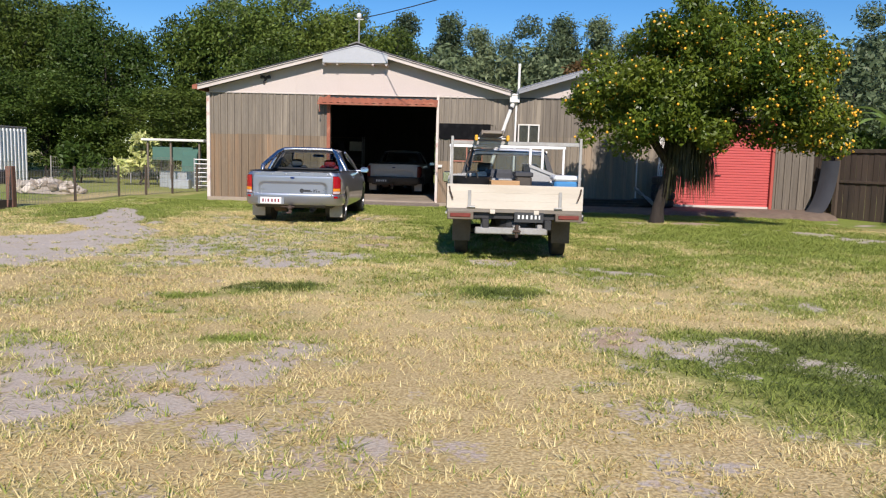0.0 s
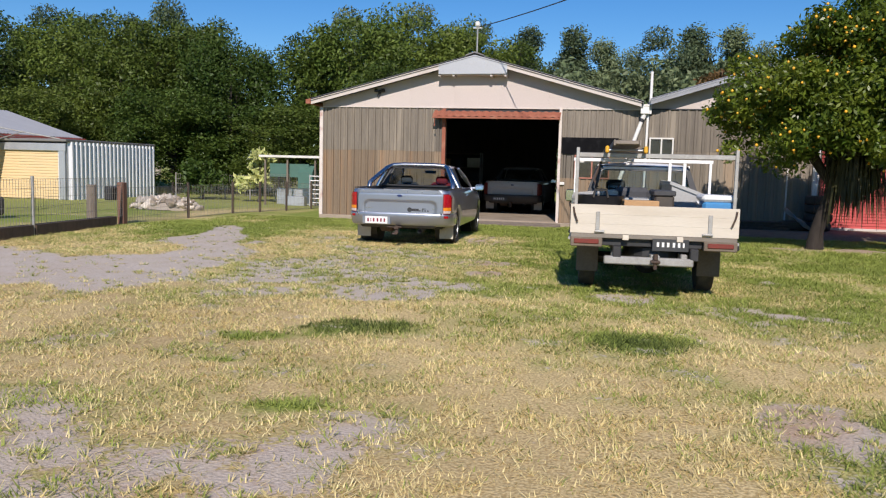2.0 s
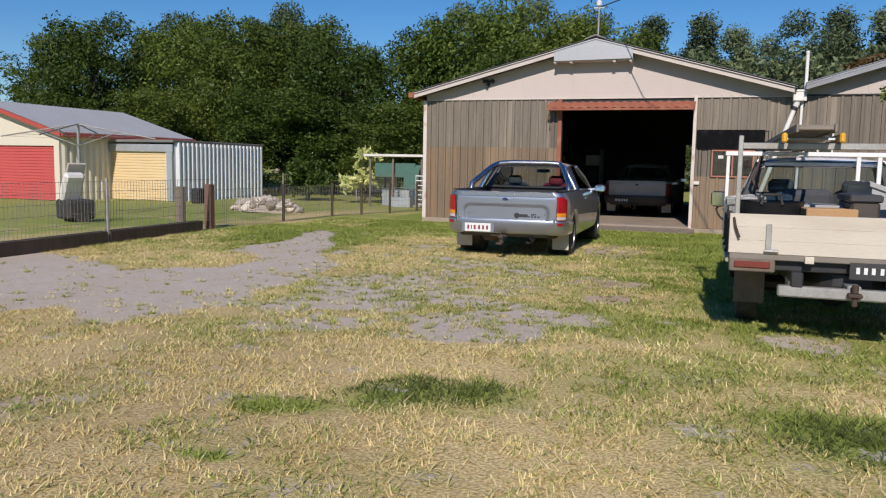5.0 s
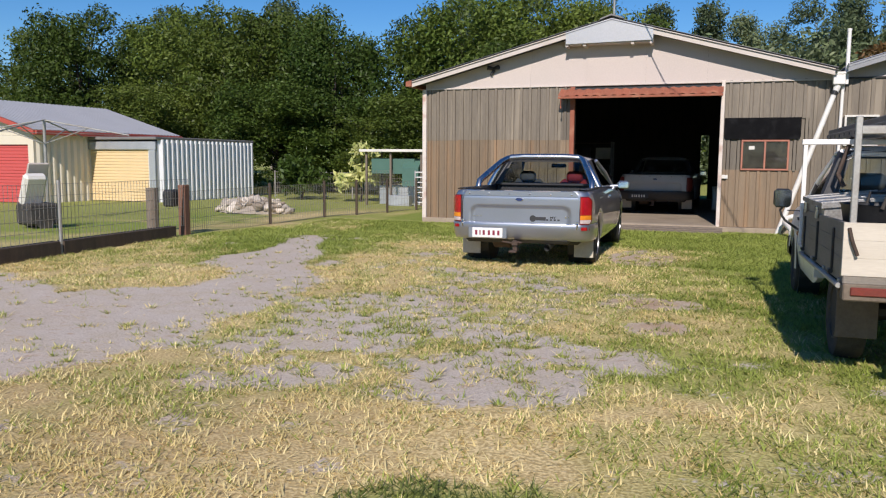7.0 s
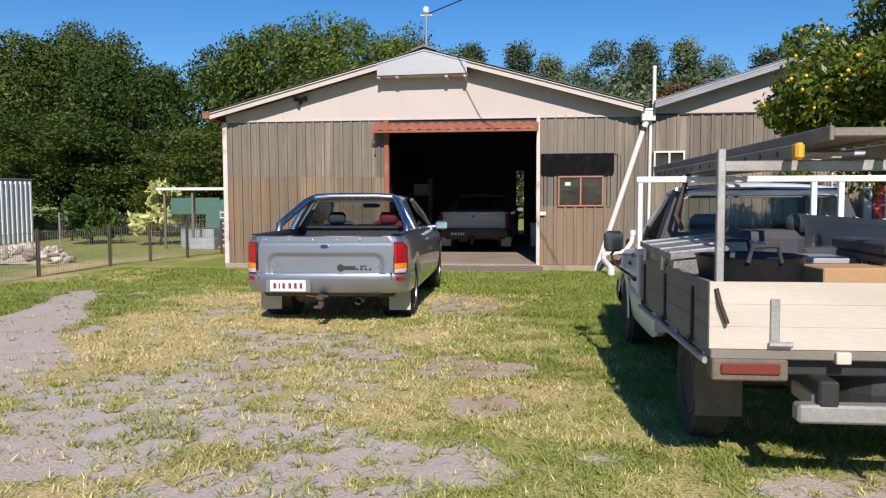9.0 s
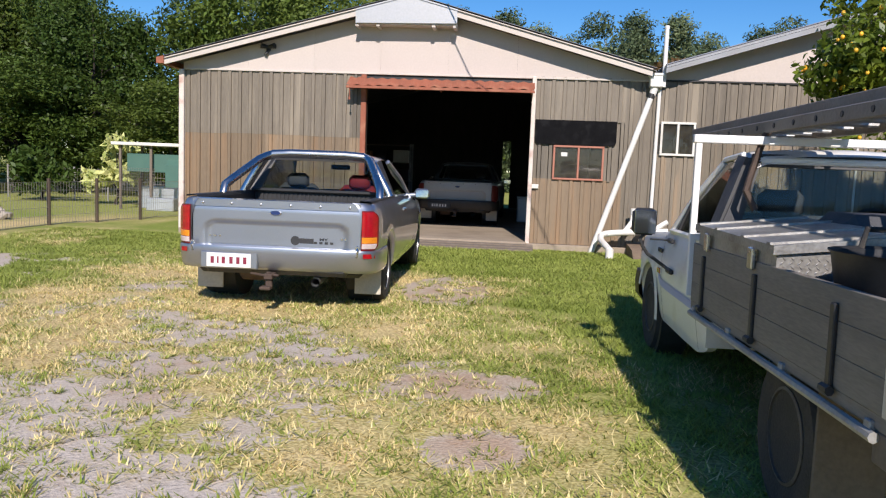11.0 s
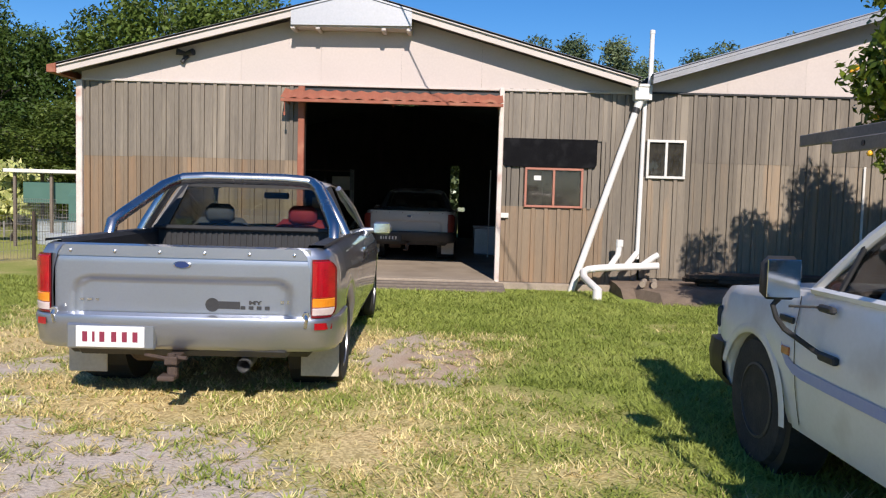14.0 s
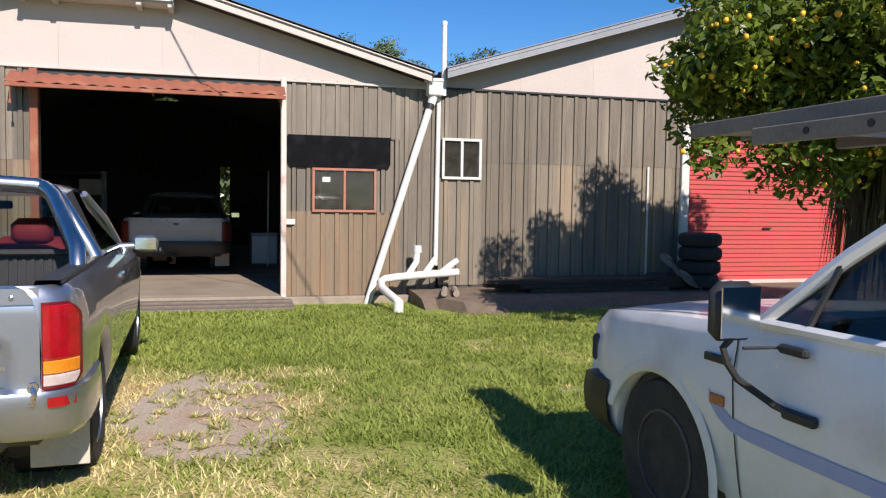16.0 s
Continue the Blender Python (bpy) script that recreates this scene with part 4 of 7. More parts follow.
    # those with y under 33 are unseen, added as surroundings for reflections
    for x, y in ((-3, 62), (3, 64), (9, 62), (15, 62), (21, 60), (27, 58), (33, 56), (-9, 60), (40, 54), (14, 45), (19, 42), (25, 40), (31, 36), (46, 44), (27, 26), (26, 17), (28, 8), (26, -1), (30, -11), (24, 31)):
        o = copy_thing(low, pose(x, y, 0, 0, 0, rng.uniform(0, 360)))
        s = (skyline(x, y) * 0.84 if y > 33 else 6.5) / native(low)
        o.scale = (max(s, 1.0), max(s, 1.0), s)
    tree("rusty orange flowering tree among the pines", (8.2, 60, 0), (2.2, 2.2, 2.4), 4.4, 40, 3500, 0.17, M["leaf_red"], M["bark"], 44)
    for src in (*dense, pine, gum, low):
        for q in (*src.children_recursive, src):
            bpy.data.objects.remove(q)


plant_trees()


def orange_tree():
    rng = np.random.RandomState(77)
    t = thing("orange_tree", pose(4.5, 19.25, -0.03), "leafy citrus tree full of ripe oranges and dry hanging fronds", "tree")
    c1, r1 = clumps(rng, 95, (2.65, 2.0, 1.4), (0.62, -0.2, 3.05), -0.9, clump=0.2)
    c2, r2 = clumps(rng, 44, (1.6, 1.2, 0.9), (0.85, -0.2, 4.15), -0.8, clump=0.24)
    c3, r3 = clumps(rng, 14, (0.9, 0.9, 0.6), (2.6, -0.4, 2.2), -0.9, clump=0.35)
    c4, r4 = clumps(rng, 12, (0.8, 0.9, 0.7), (-1.45, -0.3, 2.4), -0.9, clump=0.35)
    c, r = np.concatenate([c1, c2, c3, c4]), np.concatenate([r1, r2, r3, r4])
    # the fruiting side leans out over the lawn
    c[:, 1] -= 0.42 * np.maximum(c[:, 0] - 0.4, 0)
    g = Geo()
    pts = [(0, 0, -0.1), (0.02, 0, 0.35), (0.12, 0, 0.75), (0.28, 0, 1.2), (0.38, 0, 1.7), (0.42, 0, 2.4), (0.4, 0, 3.4)]
    g.tube(pts, [0.19, 0.13, 0.115, 0.12, 0.12, 0.10, 0.07], 11)
    for q in c[rng.choice(len(c), 26, replace=False)]:
        a = Vector(pts[rng.randint(3, 6)])
        q = Vector(q)
        mid = a.lerp(q, 0.5) + Vector((0, 0, 0.25))
        g.tube([a, a.lerp(mid, 0.6), mid, q], [0.08, 0.06, 0.04, 0.012], 6)
    part("trunk", g, M["bark"], t, smooth=True)
    cr = new("crown", leaves_mesh("crown", rng, c, r, 88000, 0.053, M["leaf_orange"]))
    cr.parent = t
    g = Geo()
    ico = [(0, 0, 1)] + [(math.cos(a) * math.sin(b2), math.sin(a) * math.sin(b2), math.cos(b2)) for b2 in (0.8, 1.57, 2.35) for a in (0, 1.257, 2.513, 3.77, 5.027)] + [(0, 0, -1)]
    fc = [(0, 1 + k, 1 + (k + 1) % 5) for k in range(5)] + [(1 + 5 * j + k, 6 + 5 * j + k, 6 + 5 * j + (k + 1) % 5, 1 + 5 * j + (k + 1) % 5) for j in range(2) for k in range(5)] + [(11 + k, 16, 11 + (k + 1) % 5) for k in range(5)]
    weight = np.where(c[:, 0] > 1.2, 5.0, 1.4) * (c[:, 1] < 0.9) * (c[:, 2] < 4.6)
    for k in range(1250):
        i = rng.choice(len(c), p=weight / weight.sum())
        d = rng.normal(size=3) + np.array([0, -0.9, 0])
        d /= np.linalg.norm(d)
        p, s = c[i] + d * r[i] * 1.1, 0.021 + 0.012 * rng.rand()
        g.add([(p[0] + x * s, p[1] + y * s, p[2] + z * s) for x, y, z in ico], fc)
    tagged(part("fruit", g, M["orange_fruit"], t, "ripe oranges", smooth=True, angle=80), kind="stuff")
    # dry hanging fronds of the fern on the trunk
    n = 900
    g = Geo()
    for k in range(n):
        a, h = rng.rand() * 6.283, 1.55 + 0.75 * rng.rand()
        reach, drop = 0.2 + 0.5 * rng.rand(), 0.5 + 0.7 * rng.rand()
        w = 0.012 + 0.01 * rng.rand()
        d, sd = Vector((math.cos(a), math.sin(a), 0)), Vector((-math.sin(a), math.cos(a), 0))
        p = Vector((0.62, 0, h))
        q = [p, p + d * reach * 0.5 + Vector((0, 0, 0.12)), p + d * reach * 0.9 - Vector((0, 0, drop * 0.35)), p + d * reach - Vector((0, 0, drop))]
        g.loft([[v - sd * w * f, v + sd * w * f] for v, f in zip(q, (1, 1.2, 0.8, 0.2))])
    part("hanging_fern", g, M["leaf_dry"], t, "dry drooping fern fronds")
    # unseen trees, added beside the yard to darken reflections in the silver paint
    for k, (x, y) in enumerate(((13.2, 4.0), (12.8, 8.6), (13.0, 12.8))):
        tree("unseen green tree added to darken reflections in the silver ute", (x, y, 0), (2.4, 2.6, 2.6), 1.2, 60, 9000, 0.12, M["leaf_dark"], M["bark"], 91 + k, low=-0.95, clump=0.24)


orange_tree()

# ---- neighbours ----
def corrugated(g, p0, p1, z0, z1, pitch=0.17, amp=0.03, flat=False):
    """A corrugated sheet wall between two plan points."""
    p0, p1 = Vector((*p0, 0)), Vector((*p1, 0))
    d = p1 - p0
    nrm = Vector((d.y, -d.x, 0)).normalized()
    n = max(int(d.length / pitch), 1)
    lo, hi = [], []
    for k in range(n):
        for t, h in ((0.0, 0), (0.30, 0), (0.62, 1), (0.92, 1)) if flat else ((0, 0), (0.25, 0.7), (0.5, 1), (0.75, 0.7)):
            q = p0 + d * ((k + t) / n) + nrm * amp * h
            lo.append((q.x, q.y, z0))
            hi.append((q.x, q.y, z1))
    g.loft([lo, hi])


def roller(parent, x0, x1, y, z0, z1, m, n):
    d = thing("roller_door", Matrix.Identity(4), "", "")
    d.parent = parent
    g = Geo()
    pr, st = [], (z1 - z0) / n
    for k in range(n):
        z = z0 + st * k
        pr += [(z, 0.0), (z + st * 0.62, 0.0), (z + st * 0.72, 0.02), (z + st * 0.9, 0.02)]
    g.loft([[(x0, y + q, z) for z, q in pr], [(x1, y + q, z) for z, q in pr]])
    part("curtain", g, m, d)
    return d


def neighbours():
    s = thing("carport_shed", pose(-19.88, 27.45, -0.07, 0, 0, -1), "small corrugated silver shed with closed yellow roller door", "shed", kind="structure")
    g = Geo()
    corrugated(g, (1.65, 0.05), (1.65, 5.3), 0, 2.06, 0.23, 0.10, True)
    part("wall_side", g, M["zinc_bright"], s)
    g = Geo()
    hole_wall(g, -1.62, 1.62, 0, 2.0, 0.02, 0.1, [(-1.25, 1.3, -0.01, 1.72)])
    g.box(-1.58, 2.7, 1.0, 0.06, 5.1, 2.0)
    g.box(0, 5.28, 1.0, 3.2, 0.06, 2.0)
    part("wall_front", g, M["white"], s)
    g = Geo()
    g.box(0, -0.02, 1.86, 3.3, 0.06, 0.26, 0.01)
    g.box(-1.45, -0.02, 0.87, 0.3, 0.06, 1.72, 0.01)
    g.box(1.5, -0.02, 0.87, 0.25, 0.06, 1.72, 0.01)
    part("door_frame", g, M["zinc"], s)
    roller(s, -1.3, 1.35, 0.04, 0.02, 1.73, M["yellow_door"], 17)
    g = Geo()
    g.box(0.02, 2.65, 2.1, 3.4, 5.5, 0.1, 0.02)
    part("roof", g, M["roof_old"], s)
    # cream garage
    s = thing("garage", pose(-24.4, 25.3, -0.07, 0, 0, -1), "cream garage with red roller door and grey metal roof", "garage", kind="structure")
    g = Geo()
    corrugated(g, (3.3, 0.0), (3.3, 6.2), 0, 2.2, 0.26, 0.055, True)
    part("wall_side", g, M["cream"], s)
    g = Geo()
    hole_wall(g, -3.3, 3.28, 0, 2.15, 0, 0.1, [(-1.0, 3.05, -0.01, 1.85)])
    g.prism([(-3.3, 2.15), (3.28, 2.15), (3.28, 2.3), (0, 3.27), (-3.3, 2.3)], 1, 0, 0.1)
    g.box(-3.25, 3.1, 1.05, 0.08, 6.1, 2.1)
    g.box(0, 6.2, 1.05, 6.5, 0.08, 2.1)
    part("wall_front", g, M["cream"], s)
    roller(s, -1.05, 3.1, 0.06, 0.02, 1.86, M["red_door"], 18)
    for x1 in (-3.65, 3.65):
        g = Geo()
        top = [[], []]
        for k in range(161):
            y, dz = -0.25 + 6.8 * k / 160, 0.02 if k % 4 in (1, 2) else 0.0
            top[0].append((0, y, 3.4 + dz))
            top[1].append((x1, y, 2.3 + dz))
        g.loft(top)
        g.loft([[(p[0], p[1], p[2] - 0.05) for p in q] for q in top])
        part("roof", g, M["zincalume"], s)
        g = Geo()
        g.prism([(x1, 2.14), (0, 3.24), (0, 3.39), (x1, 2.29)], 1, -0.3, -0.25)
        part("barge_board", g, M["red_trim"], s)
        g = Geo()
        g.box(x1, 3.15, 2.22, 0.12, 6.8, 0.14, 0.02)
        part("gutter", g, M["red_trim"], s)


neighbours()


def post(name, x, y, h, r, m, label, square=False, lean=0.0, group="", kind_cat="post"):
    g = Geo()
    if square:
        g.box(0, 0, h / 2 - 0.05, r * 2, r * 2, h + 0.1, 0.012)
    else:
        g.tube([(0, 0, -0.1), (lean * 0.5, 0, h * 0.5), (lean, 0, h)], r, 10)
    o = part(name, g, m)
    o.matrix_world = pose(x, y, float(ground_z(x, y)))
    return tagged(o, label, kind_cat, group)


def wire_fence():
    line = [(-9.2, 11.0), (-9.5, 14.9), (-9.75, 18.05), (-10.1, 21.3), (-10.05, 23.7), (-9.8, 25.0), (-9.45, 26.2), (-9.15, 27.6), (-8.9, 29.4)]
    f = thing("wire_fence", Matrix.Identity(4), "low wire mesh garden fence on thin rusty posts", "fence")
    for i, (x, y) in enumerate(line):
        if i == 2:
            continue
        g = Geo()
        h = 1.05 if i < 2 else 0.85
        g.tube([(x, y, -0.12), (x, y, h)], 0.028 if i < 2 else 0.035, 8)
        part("fence_post", g, M["galv"] if i < 2 else M["wood_dark"], f)
    for (x0, y0), (x1, y1), k in zip(line, line[1:], range(99)):
        g = Geo()
        L = math.hypot(x1 - x0, y1 - y0)
        h, z0 = (1.0, 0.18) if k < 2 else (0.78, -0.04)
        for z in [z0 + (h - z0) * q / 5 for q in range(6)]:
            g.tube([(x0, y0, z), (x1, y1, z)], 0.004, 4, False)
        n = int(L / 0.075)
        for q in range(n + 1):
            x, y = x0 + (x1 - x0) * q / n, y0 + (y1 - y0) * q / n
            g.tube([(x, y, z0), (x, y, h)], 0.0042, 3, False)
        part("mesh_panel", g, M["wire"], f)
    g = Geo()
    for (x0, y0), (x1, y1) in zip(line[:2], line[1:3]):
        a = Vector((x0, y0, 0)).lerp(Vector((x1, y1, 0)), 0.0)
        b2 = Vector((x0, y0, 0)).lerp(Vector((x1, y1, 0)), 0.98 if (x0, y0) == line[0] else 0.85)
        d = (b2 - a).normalized()
        nn = Vector((d.y, -d.x, 0)) * 0.06
        g.loft([[tuple(p + nn + Vector((0, 0, -0.1))), tuple(p + nn + Vector((0, 0, 0.19))), tuple(p - nn + Vector((0, 0, 0.2))), tuple(p - nn + Vector((0, 0, -0.1)))] for p in (a, b2)], closed=True, cap=True)
    tagged(part("garden_edging", g, M["wood_dark"]), "dark sleeper edging below the wire fence", "edging")
    post("gate_post", -10.75, 18.3, 0.82, 0.11, M["wood_grey"], "weathered round timber gate post")
    post("letterbox_post", -9.8, 18.0, 0.90, 0.075, M["wood_red"], "weathered red-brown timber post carrying a letterbox", True)
    g = Geo()
    g.box(0, 0, 0, 0.2, 0.34, 0.3, 0.03)
    g.box(0, -0.175, 0.05, 0.16, 0.012, 0.05, 0.003)
    lb = part("letterbox", g, M["black"])
    lb.matrix_world = pose(-10.0, 17.95, 0.66)
    tagged(lb, "black metal letterbox fixed to a timber post", "letterbox")
    # second fence far behind
    f = thing("wire_fence", Matrix.Identity(4), "old wire fence at the back of the yard", "fence")
    for k in range(9):
        g = Geo()
        g.tube([(-17 + k * 1.1, 32.6, -0.15), (-17 + k * 1.1, 32.6, 0.95)], 0.03, 7)
        part("fence_post", g, M["galv"], f)
    g = Geo()
    for z in (0.1, 0.3, 0.5, 0.7, 0.9):
        g.tube([(-17, 32.6, z), (-8.2, 32.6, z)], 0.006, 4, False)
    for k in range(88):
        g.tube([(-17 + k * 0.1, 32.6, 0.0), (-17 + k * 0.1, 32.6, 0.9)], 0.006, 3, False)
    part("mesh_panel", g, M["wire"], f)


wire_fence()


def yard_things():
    rng = random.Random(21)
    # rubble heap
    heap = thing("rubble_heap", pose(-12.7, 24.6, -0.07), "pile of broken concrete and pale soil on the grass", "rubble")
    g = Geo()
    secs = []
    for k in range(11):
        u = k / 10
        secs.append([(-1.15 + 2.3 * u, 0.75 * math.cos(a) * math.sin(math.pi * min(max(u, 0.03), 0.97)), max(0.34 * math.sin(a) * math.sin(math.pi * u) ** 0.8 + rng.uniform(-0.03, 0.03), -0.05)) for a in [math.pi * q / 8 for q in range(9)]])
    g.loft(secs)
    part("soil", g, M["rubble"], heap, smooth=True, angle=60)
    for k in range(95):
        g = Geo()
        u, a, s = rng.uniform(0.02, 0.98), rng.uniform(0.3, 2.84), rng.uniform(0.08, 0.24)
        g.m = pose(-1.15 + 2.3 * u, 0.72 * math.cos(a) * math.sin(math.pi * u), 0.33 * math.sin(a) * math.sin(math.pi * u) ** 0.8 + 0.03, rng.uniform(-40, 40), rng.uniform(-40, 40), rng.uniform(0, 180))
        g.box(0, 0, 0, s * rng.uniform(1.1, 1.9), s, s * rng.uniform(0.3, 0.6), s * 0.12)
        part("chunk", g, M["rubble_pale"] if k % 4 else M["concrete"], heap)
    # hen house
    h = thing("hen_house", pose(-10.65, 30.0, -0.07), "green timber hen house with wire run and white roof edge", "hen house")
    g = Geo()
    g.box(0.0, 0, 1.74, 2.3, 1.5, 0.085, 0.01)
    part("roof", g, M["white"], h)
    g = Geo()
    g.box(-0.1, 0.0, 1.25, 1.5, 0.9, 0.5, 0.01)
    part("box", g, M["green_paint"], h)
    g = Geo()
    g.prism([(-0.62, 0.62), (-0.1, 0.62), (-0.1, 1.25), (-0.3, 1.5), (-0.62, 1.2)], 0, 0.3, 0.85)
    part("nest_box", g, M["green_paint"], h)
    for x in (-0.95, -0.1, 0.95):
        for y in (-0.6, 0.6):
            g = Geo()
            g.box(x, y, 0.85, 0.06, 0.06, 1.75)
            part("post", g, M["wood_grey"], h)
    g = Geo()
    for k in range(20):
        g.tube([(-0.95 + k * 0.05, -0.6, 0.5), (-0.95 + k * 0.05, -0.6, 1.1)], 0.004, 3, False)
    for k in range(9):
        g.tube([(-0.95, -0.6, 0.5 + k * 0.075), (0.0, -0.6, 0.5 + k * 0.075)], 0.004, 3, False)
    part("mesh_panel", g, M["wire"], h)
    g = Geo()
    g.box(-0.05, 0.2, 0.3, 1.6, 0.06, 0.62, 0.01)
    part("base_board", g, M["zinc"], h)
    g = Geo()
    g.box(0, 0, 0, 0.75, 0.3, 0.34, 0.02)
    o = part("storage_box", g, M["zinc"])
    o.matrix_world = pose(-10.35, 29.2, 0.10)
    tagged(o, "grey metal storage box beside the hen house", "box")
    gt = thing("farm_gate", pose(-9.35, 29.0, -0.05, 0, 0, 8), "silver tubular metal gate leaning by the shed", "gate")
    for k in range(7):
        g = Geo()
        g.tube([(-0.38, 0, 0.12 + k * 0.155), (0.42, 0, 0.12 + k * 0.155)], 0.022, 8)
        part("rail", g, M["zincalume"], gt)
    for x in (-0.38, 0.42):
        g = Geo()
        g.tube([(x, 0, 0.0), (x, 0, 1.1)], 0.025, 8)
        part("stile", g, M["zincalume"], gt)
    # yellow bush
    b = thing("croton_bush", pose(-12.55, 31.0, -0.07), "yellow-green variegated shrub by the back fence", "shrub")
    r = np.random.RandomState(5)
    c, rr = clumps(r, 22, (0.85, 0.7, 0.85), (0, 0, 1.0), -0.8, clump=0.28)
    g = Geo()
    limbs(g, r, (0, 0, -0.1), (0, 0, 1.0), 0.05, c[:8])
    part("stem", g, M["bark"], b)
    cr = new("crown", leaves_mesh("crown", r, c, rr, 1300, 0.12, M["leaf_yellow"]))
    cr.parent = b
    b = thing("shrub", pose(-15.2, 31.6, -0.07), "small green shrub by the back fence", "shrub")
    c, rr = clumps(r, 22, (1.1, 0.8, 0.7), (0, 0, 0.8), -0.8, clump=0.3)
    g = Geo()
    limbs(g, r, (0, 0, -0.1), (0, 0, 0.8), 0.05, c[:8])
    part("stem", g, M["bark"], b)
    cr = new("crown", leaves_mesh("crown", r, c, rr, 1500, 0.1, M["leaf_mid"]))
    cr.parent = b
    # clothes hoist
    h = thing("clothes_hoist", pose(-15.1, 20.0, -0.07), "rotary clothes hoist with bare metal arms", "clothes line")
    g = Geo()
    g.tube([(0, 0, -0.1), (0, 0, 2.3)], 0.035, 10)
    part("pole", g, M["galv"], h)
    for k in range(4):
        a = k * math.pi / 2 + 0.35
        d = Vector((math.cos(a), math.sin(a), 0))
        g = Geo()
        g.tube([Vector((0, 0, 2.28)), d * 1.9 + Vector((0, 0, 1.95))], 0.016, 7)
        g.tube([Vector((0, 0, 1.75)), d * 1.0 + Vector((0, 0, 2.1))], 0.012, 6)
        part("arm", g, M["galv"], h)
    g = Geo()
    for q in (0.7, 1.1, 1.5, 1.88):
        p = [Vector((math.cos(k * math.pi / 2 + 0.35), math.sin(k * math.pi / 2 + 0.35), 0)) * q + Vector((0, 0, 2.28 - 0.33 * q / 1.9)) for k in range(5)]
        g.tube(p, 0.003, 4, False)
    part("line_wire", g, M["wire"], h)
    # padded board on a dark trolley
    t = thing("trolley", pose(-13.35, 18.1, -0.03, 0, 0, -20), "dark garden trolley with a pale padded board on top", "trolley")
    g = Geo()
    g.box(0, 0, 0.3, 0.62, 0.6, 0.42, 0.04)
    g.tube([(-0.33, 0, 0.16), (-0.27, 0, 0.16)], 0.16, 16)
    g.tube([(0.27, 0, 0.16), (0.33, 0, 0.16)], 0.16, 16)
    part("body", g, M["rubber"], t)
    g = Geo()
    g.m = pose(0.05, -0.1, 0.78, 0, 28, 0)
    g.box(0, 0, 0, 0.2, 0.42, 0.66, 0.05)
    part("padded_board", g, M["white"], t)
    g = Geo()
    g.m = pose(-0.22, 0.05, 0.85, 0, 28, 0)
    g.box(0, 0, 0, 0.05, 0.4, 1.0, 0.015)
    part("back_board", g, M["barge"], t)
    # timber fence to the right
    f = thing("paling_fence", Matrix.Identity(4), "dark weathered timber paling fence", "fence")
    corner, d, n = Vector((9.85, 23.95, 0)), Vector((0.575, -0.818, 0)), Vector((-0.818, -0.575, 0))
    turn = math.degrees(math.atan2(d.y, d.x))
    for k in range(56):
        g = Geo()
        g.m = Matrix.Translation(corner + d * (0.08 + k * 0.155) + n * 0.008 * (k % 2)) @ pose(0, 0, 0, 0, 0, turn)
        g.box(0, 0, 0.87 + rng.uniform(-0.012, 0.012), 0.147, 0.022, 1.9, 0.004)
        part("paling", g, M["wood_dark"], f)
    for q in (0.75, 2.35, 4.5, 6.7):
        g = Geo()
        g.m = Matrix.Translation(corner + d * q + n * 0.075) @ pose(0, 0, 0, 0, 0, turn)
        g.box(0, 0, 0.9, 0.12, 0.1, 1.98, 0.01)
        part("fence_post", g, M["wood_dark"], f)
    for z, h in ((0.95, 0.07), (1.78, 0.1)):
        g = Geo()
        g.m = Matrix.Translation(corner + d * 4.3 + n * 0.035) @ pose(0, 0, 0, 0, 0, turn)
        g.box(0, 0, z, 8.6, 0.035, h, 0.005)
        part("rail", g, M["wood_dark"], f)
    g, secs = Geo(), []
    for k in range(17):
        u = 1.5 * k / 16
        off, z = 0.13 + 0.85 * (1 - math.sin(u)), 0.02 + 1.5 * (1 - math.cos(u)) + 0.06 * u
        row = [corner + d * q + n * (off + 0.05 * math.sin(math.pi * (q - 0.32) / 0.52)) + Vector((0, 0, z)) for q in (0.32, 0.45, 0.58, 0.71, 0.84)]
        secs.append(row + [p - n * 0.012 for p in reversed(row)])
    g.loft(secs, closed=True, cap=True)
    tagged(part("curved_sheet", g, M["sheet_grey"], smooth=True), "curved dark grey plastic sheet leaning against the fence", "sheet")
    # banana plant behind the fence
    b = thing("banana_plant", pose(13.5, 26.3, 0), "banana plant with broad light green leaves behind fence", "plant")
    g = Geo()
    g.tube([(0, 0, -0.1), (0, 0, 2.3)], [0.14, 0.08], 9)
    part("stem", g, M["leaf_mid"], b)
    for k in range(9):
        a, up = k * 0.72, rng.uniform(0.3, 0.9)
        d, sd = Vector((math.cos(a), math.sin(a), 0)), Vector((-math.sin(a), math.cos(a), 0))
        g, secs = Geo(), []
        for q in range(9):
            u = q / 8
            p = d * 2.1 * u + Vector((0, 0, 2.3 + up * math.sin(u * 2.6)))
            w = 0.26 * math.sin(math.pi * (0.08 + 0.9 * u)) + 0.005
            secs.append([p - sd * w + Vector((0, 0, 0.04)), p, p + sd * w + Vector((0, 0, 0.04))])
        g.loft(secs)
        part("leaf", g, M["leaf_banana"], b)
    b = thing("shrub", pose(12.3, 26.6, 0), "bright green shrub behind the paling fence", "shrub")
    c, rr = clumps(r, 26, (1.3, 0.9, 1.0), (0, 0, 1.45), -0.9, clump=0.3)
    g = Geo()
    limbs(g, r, (0, 0, -0.1), (0, 0, 1.2), 0.05, c[:8])
    part("stem", g, M["bark"], b)
    cr = new("crown", leaves_mesh("crown", r, c, rr, 3000, 0.09, M["leaf_mid"]))
    cr.parent = b


yard_things()


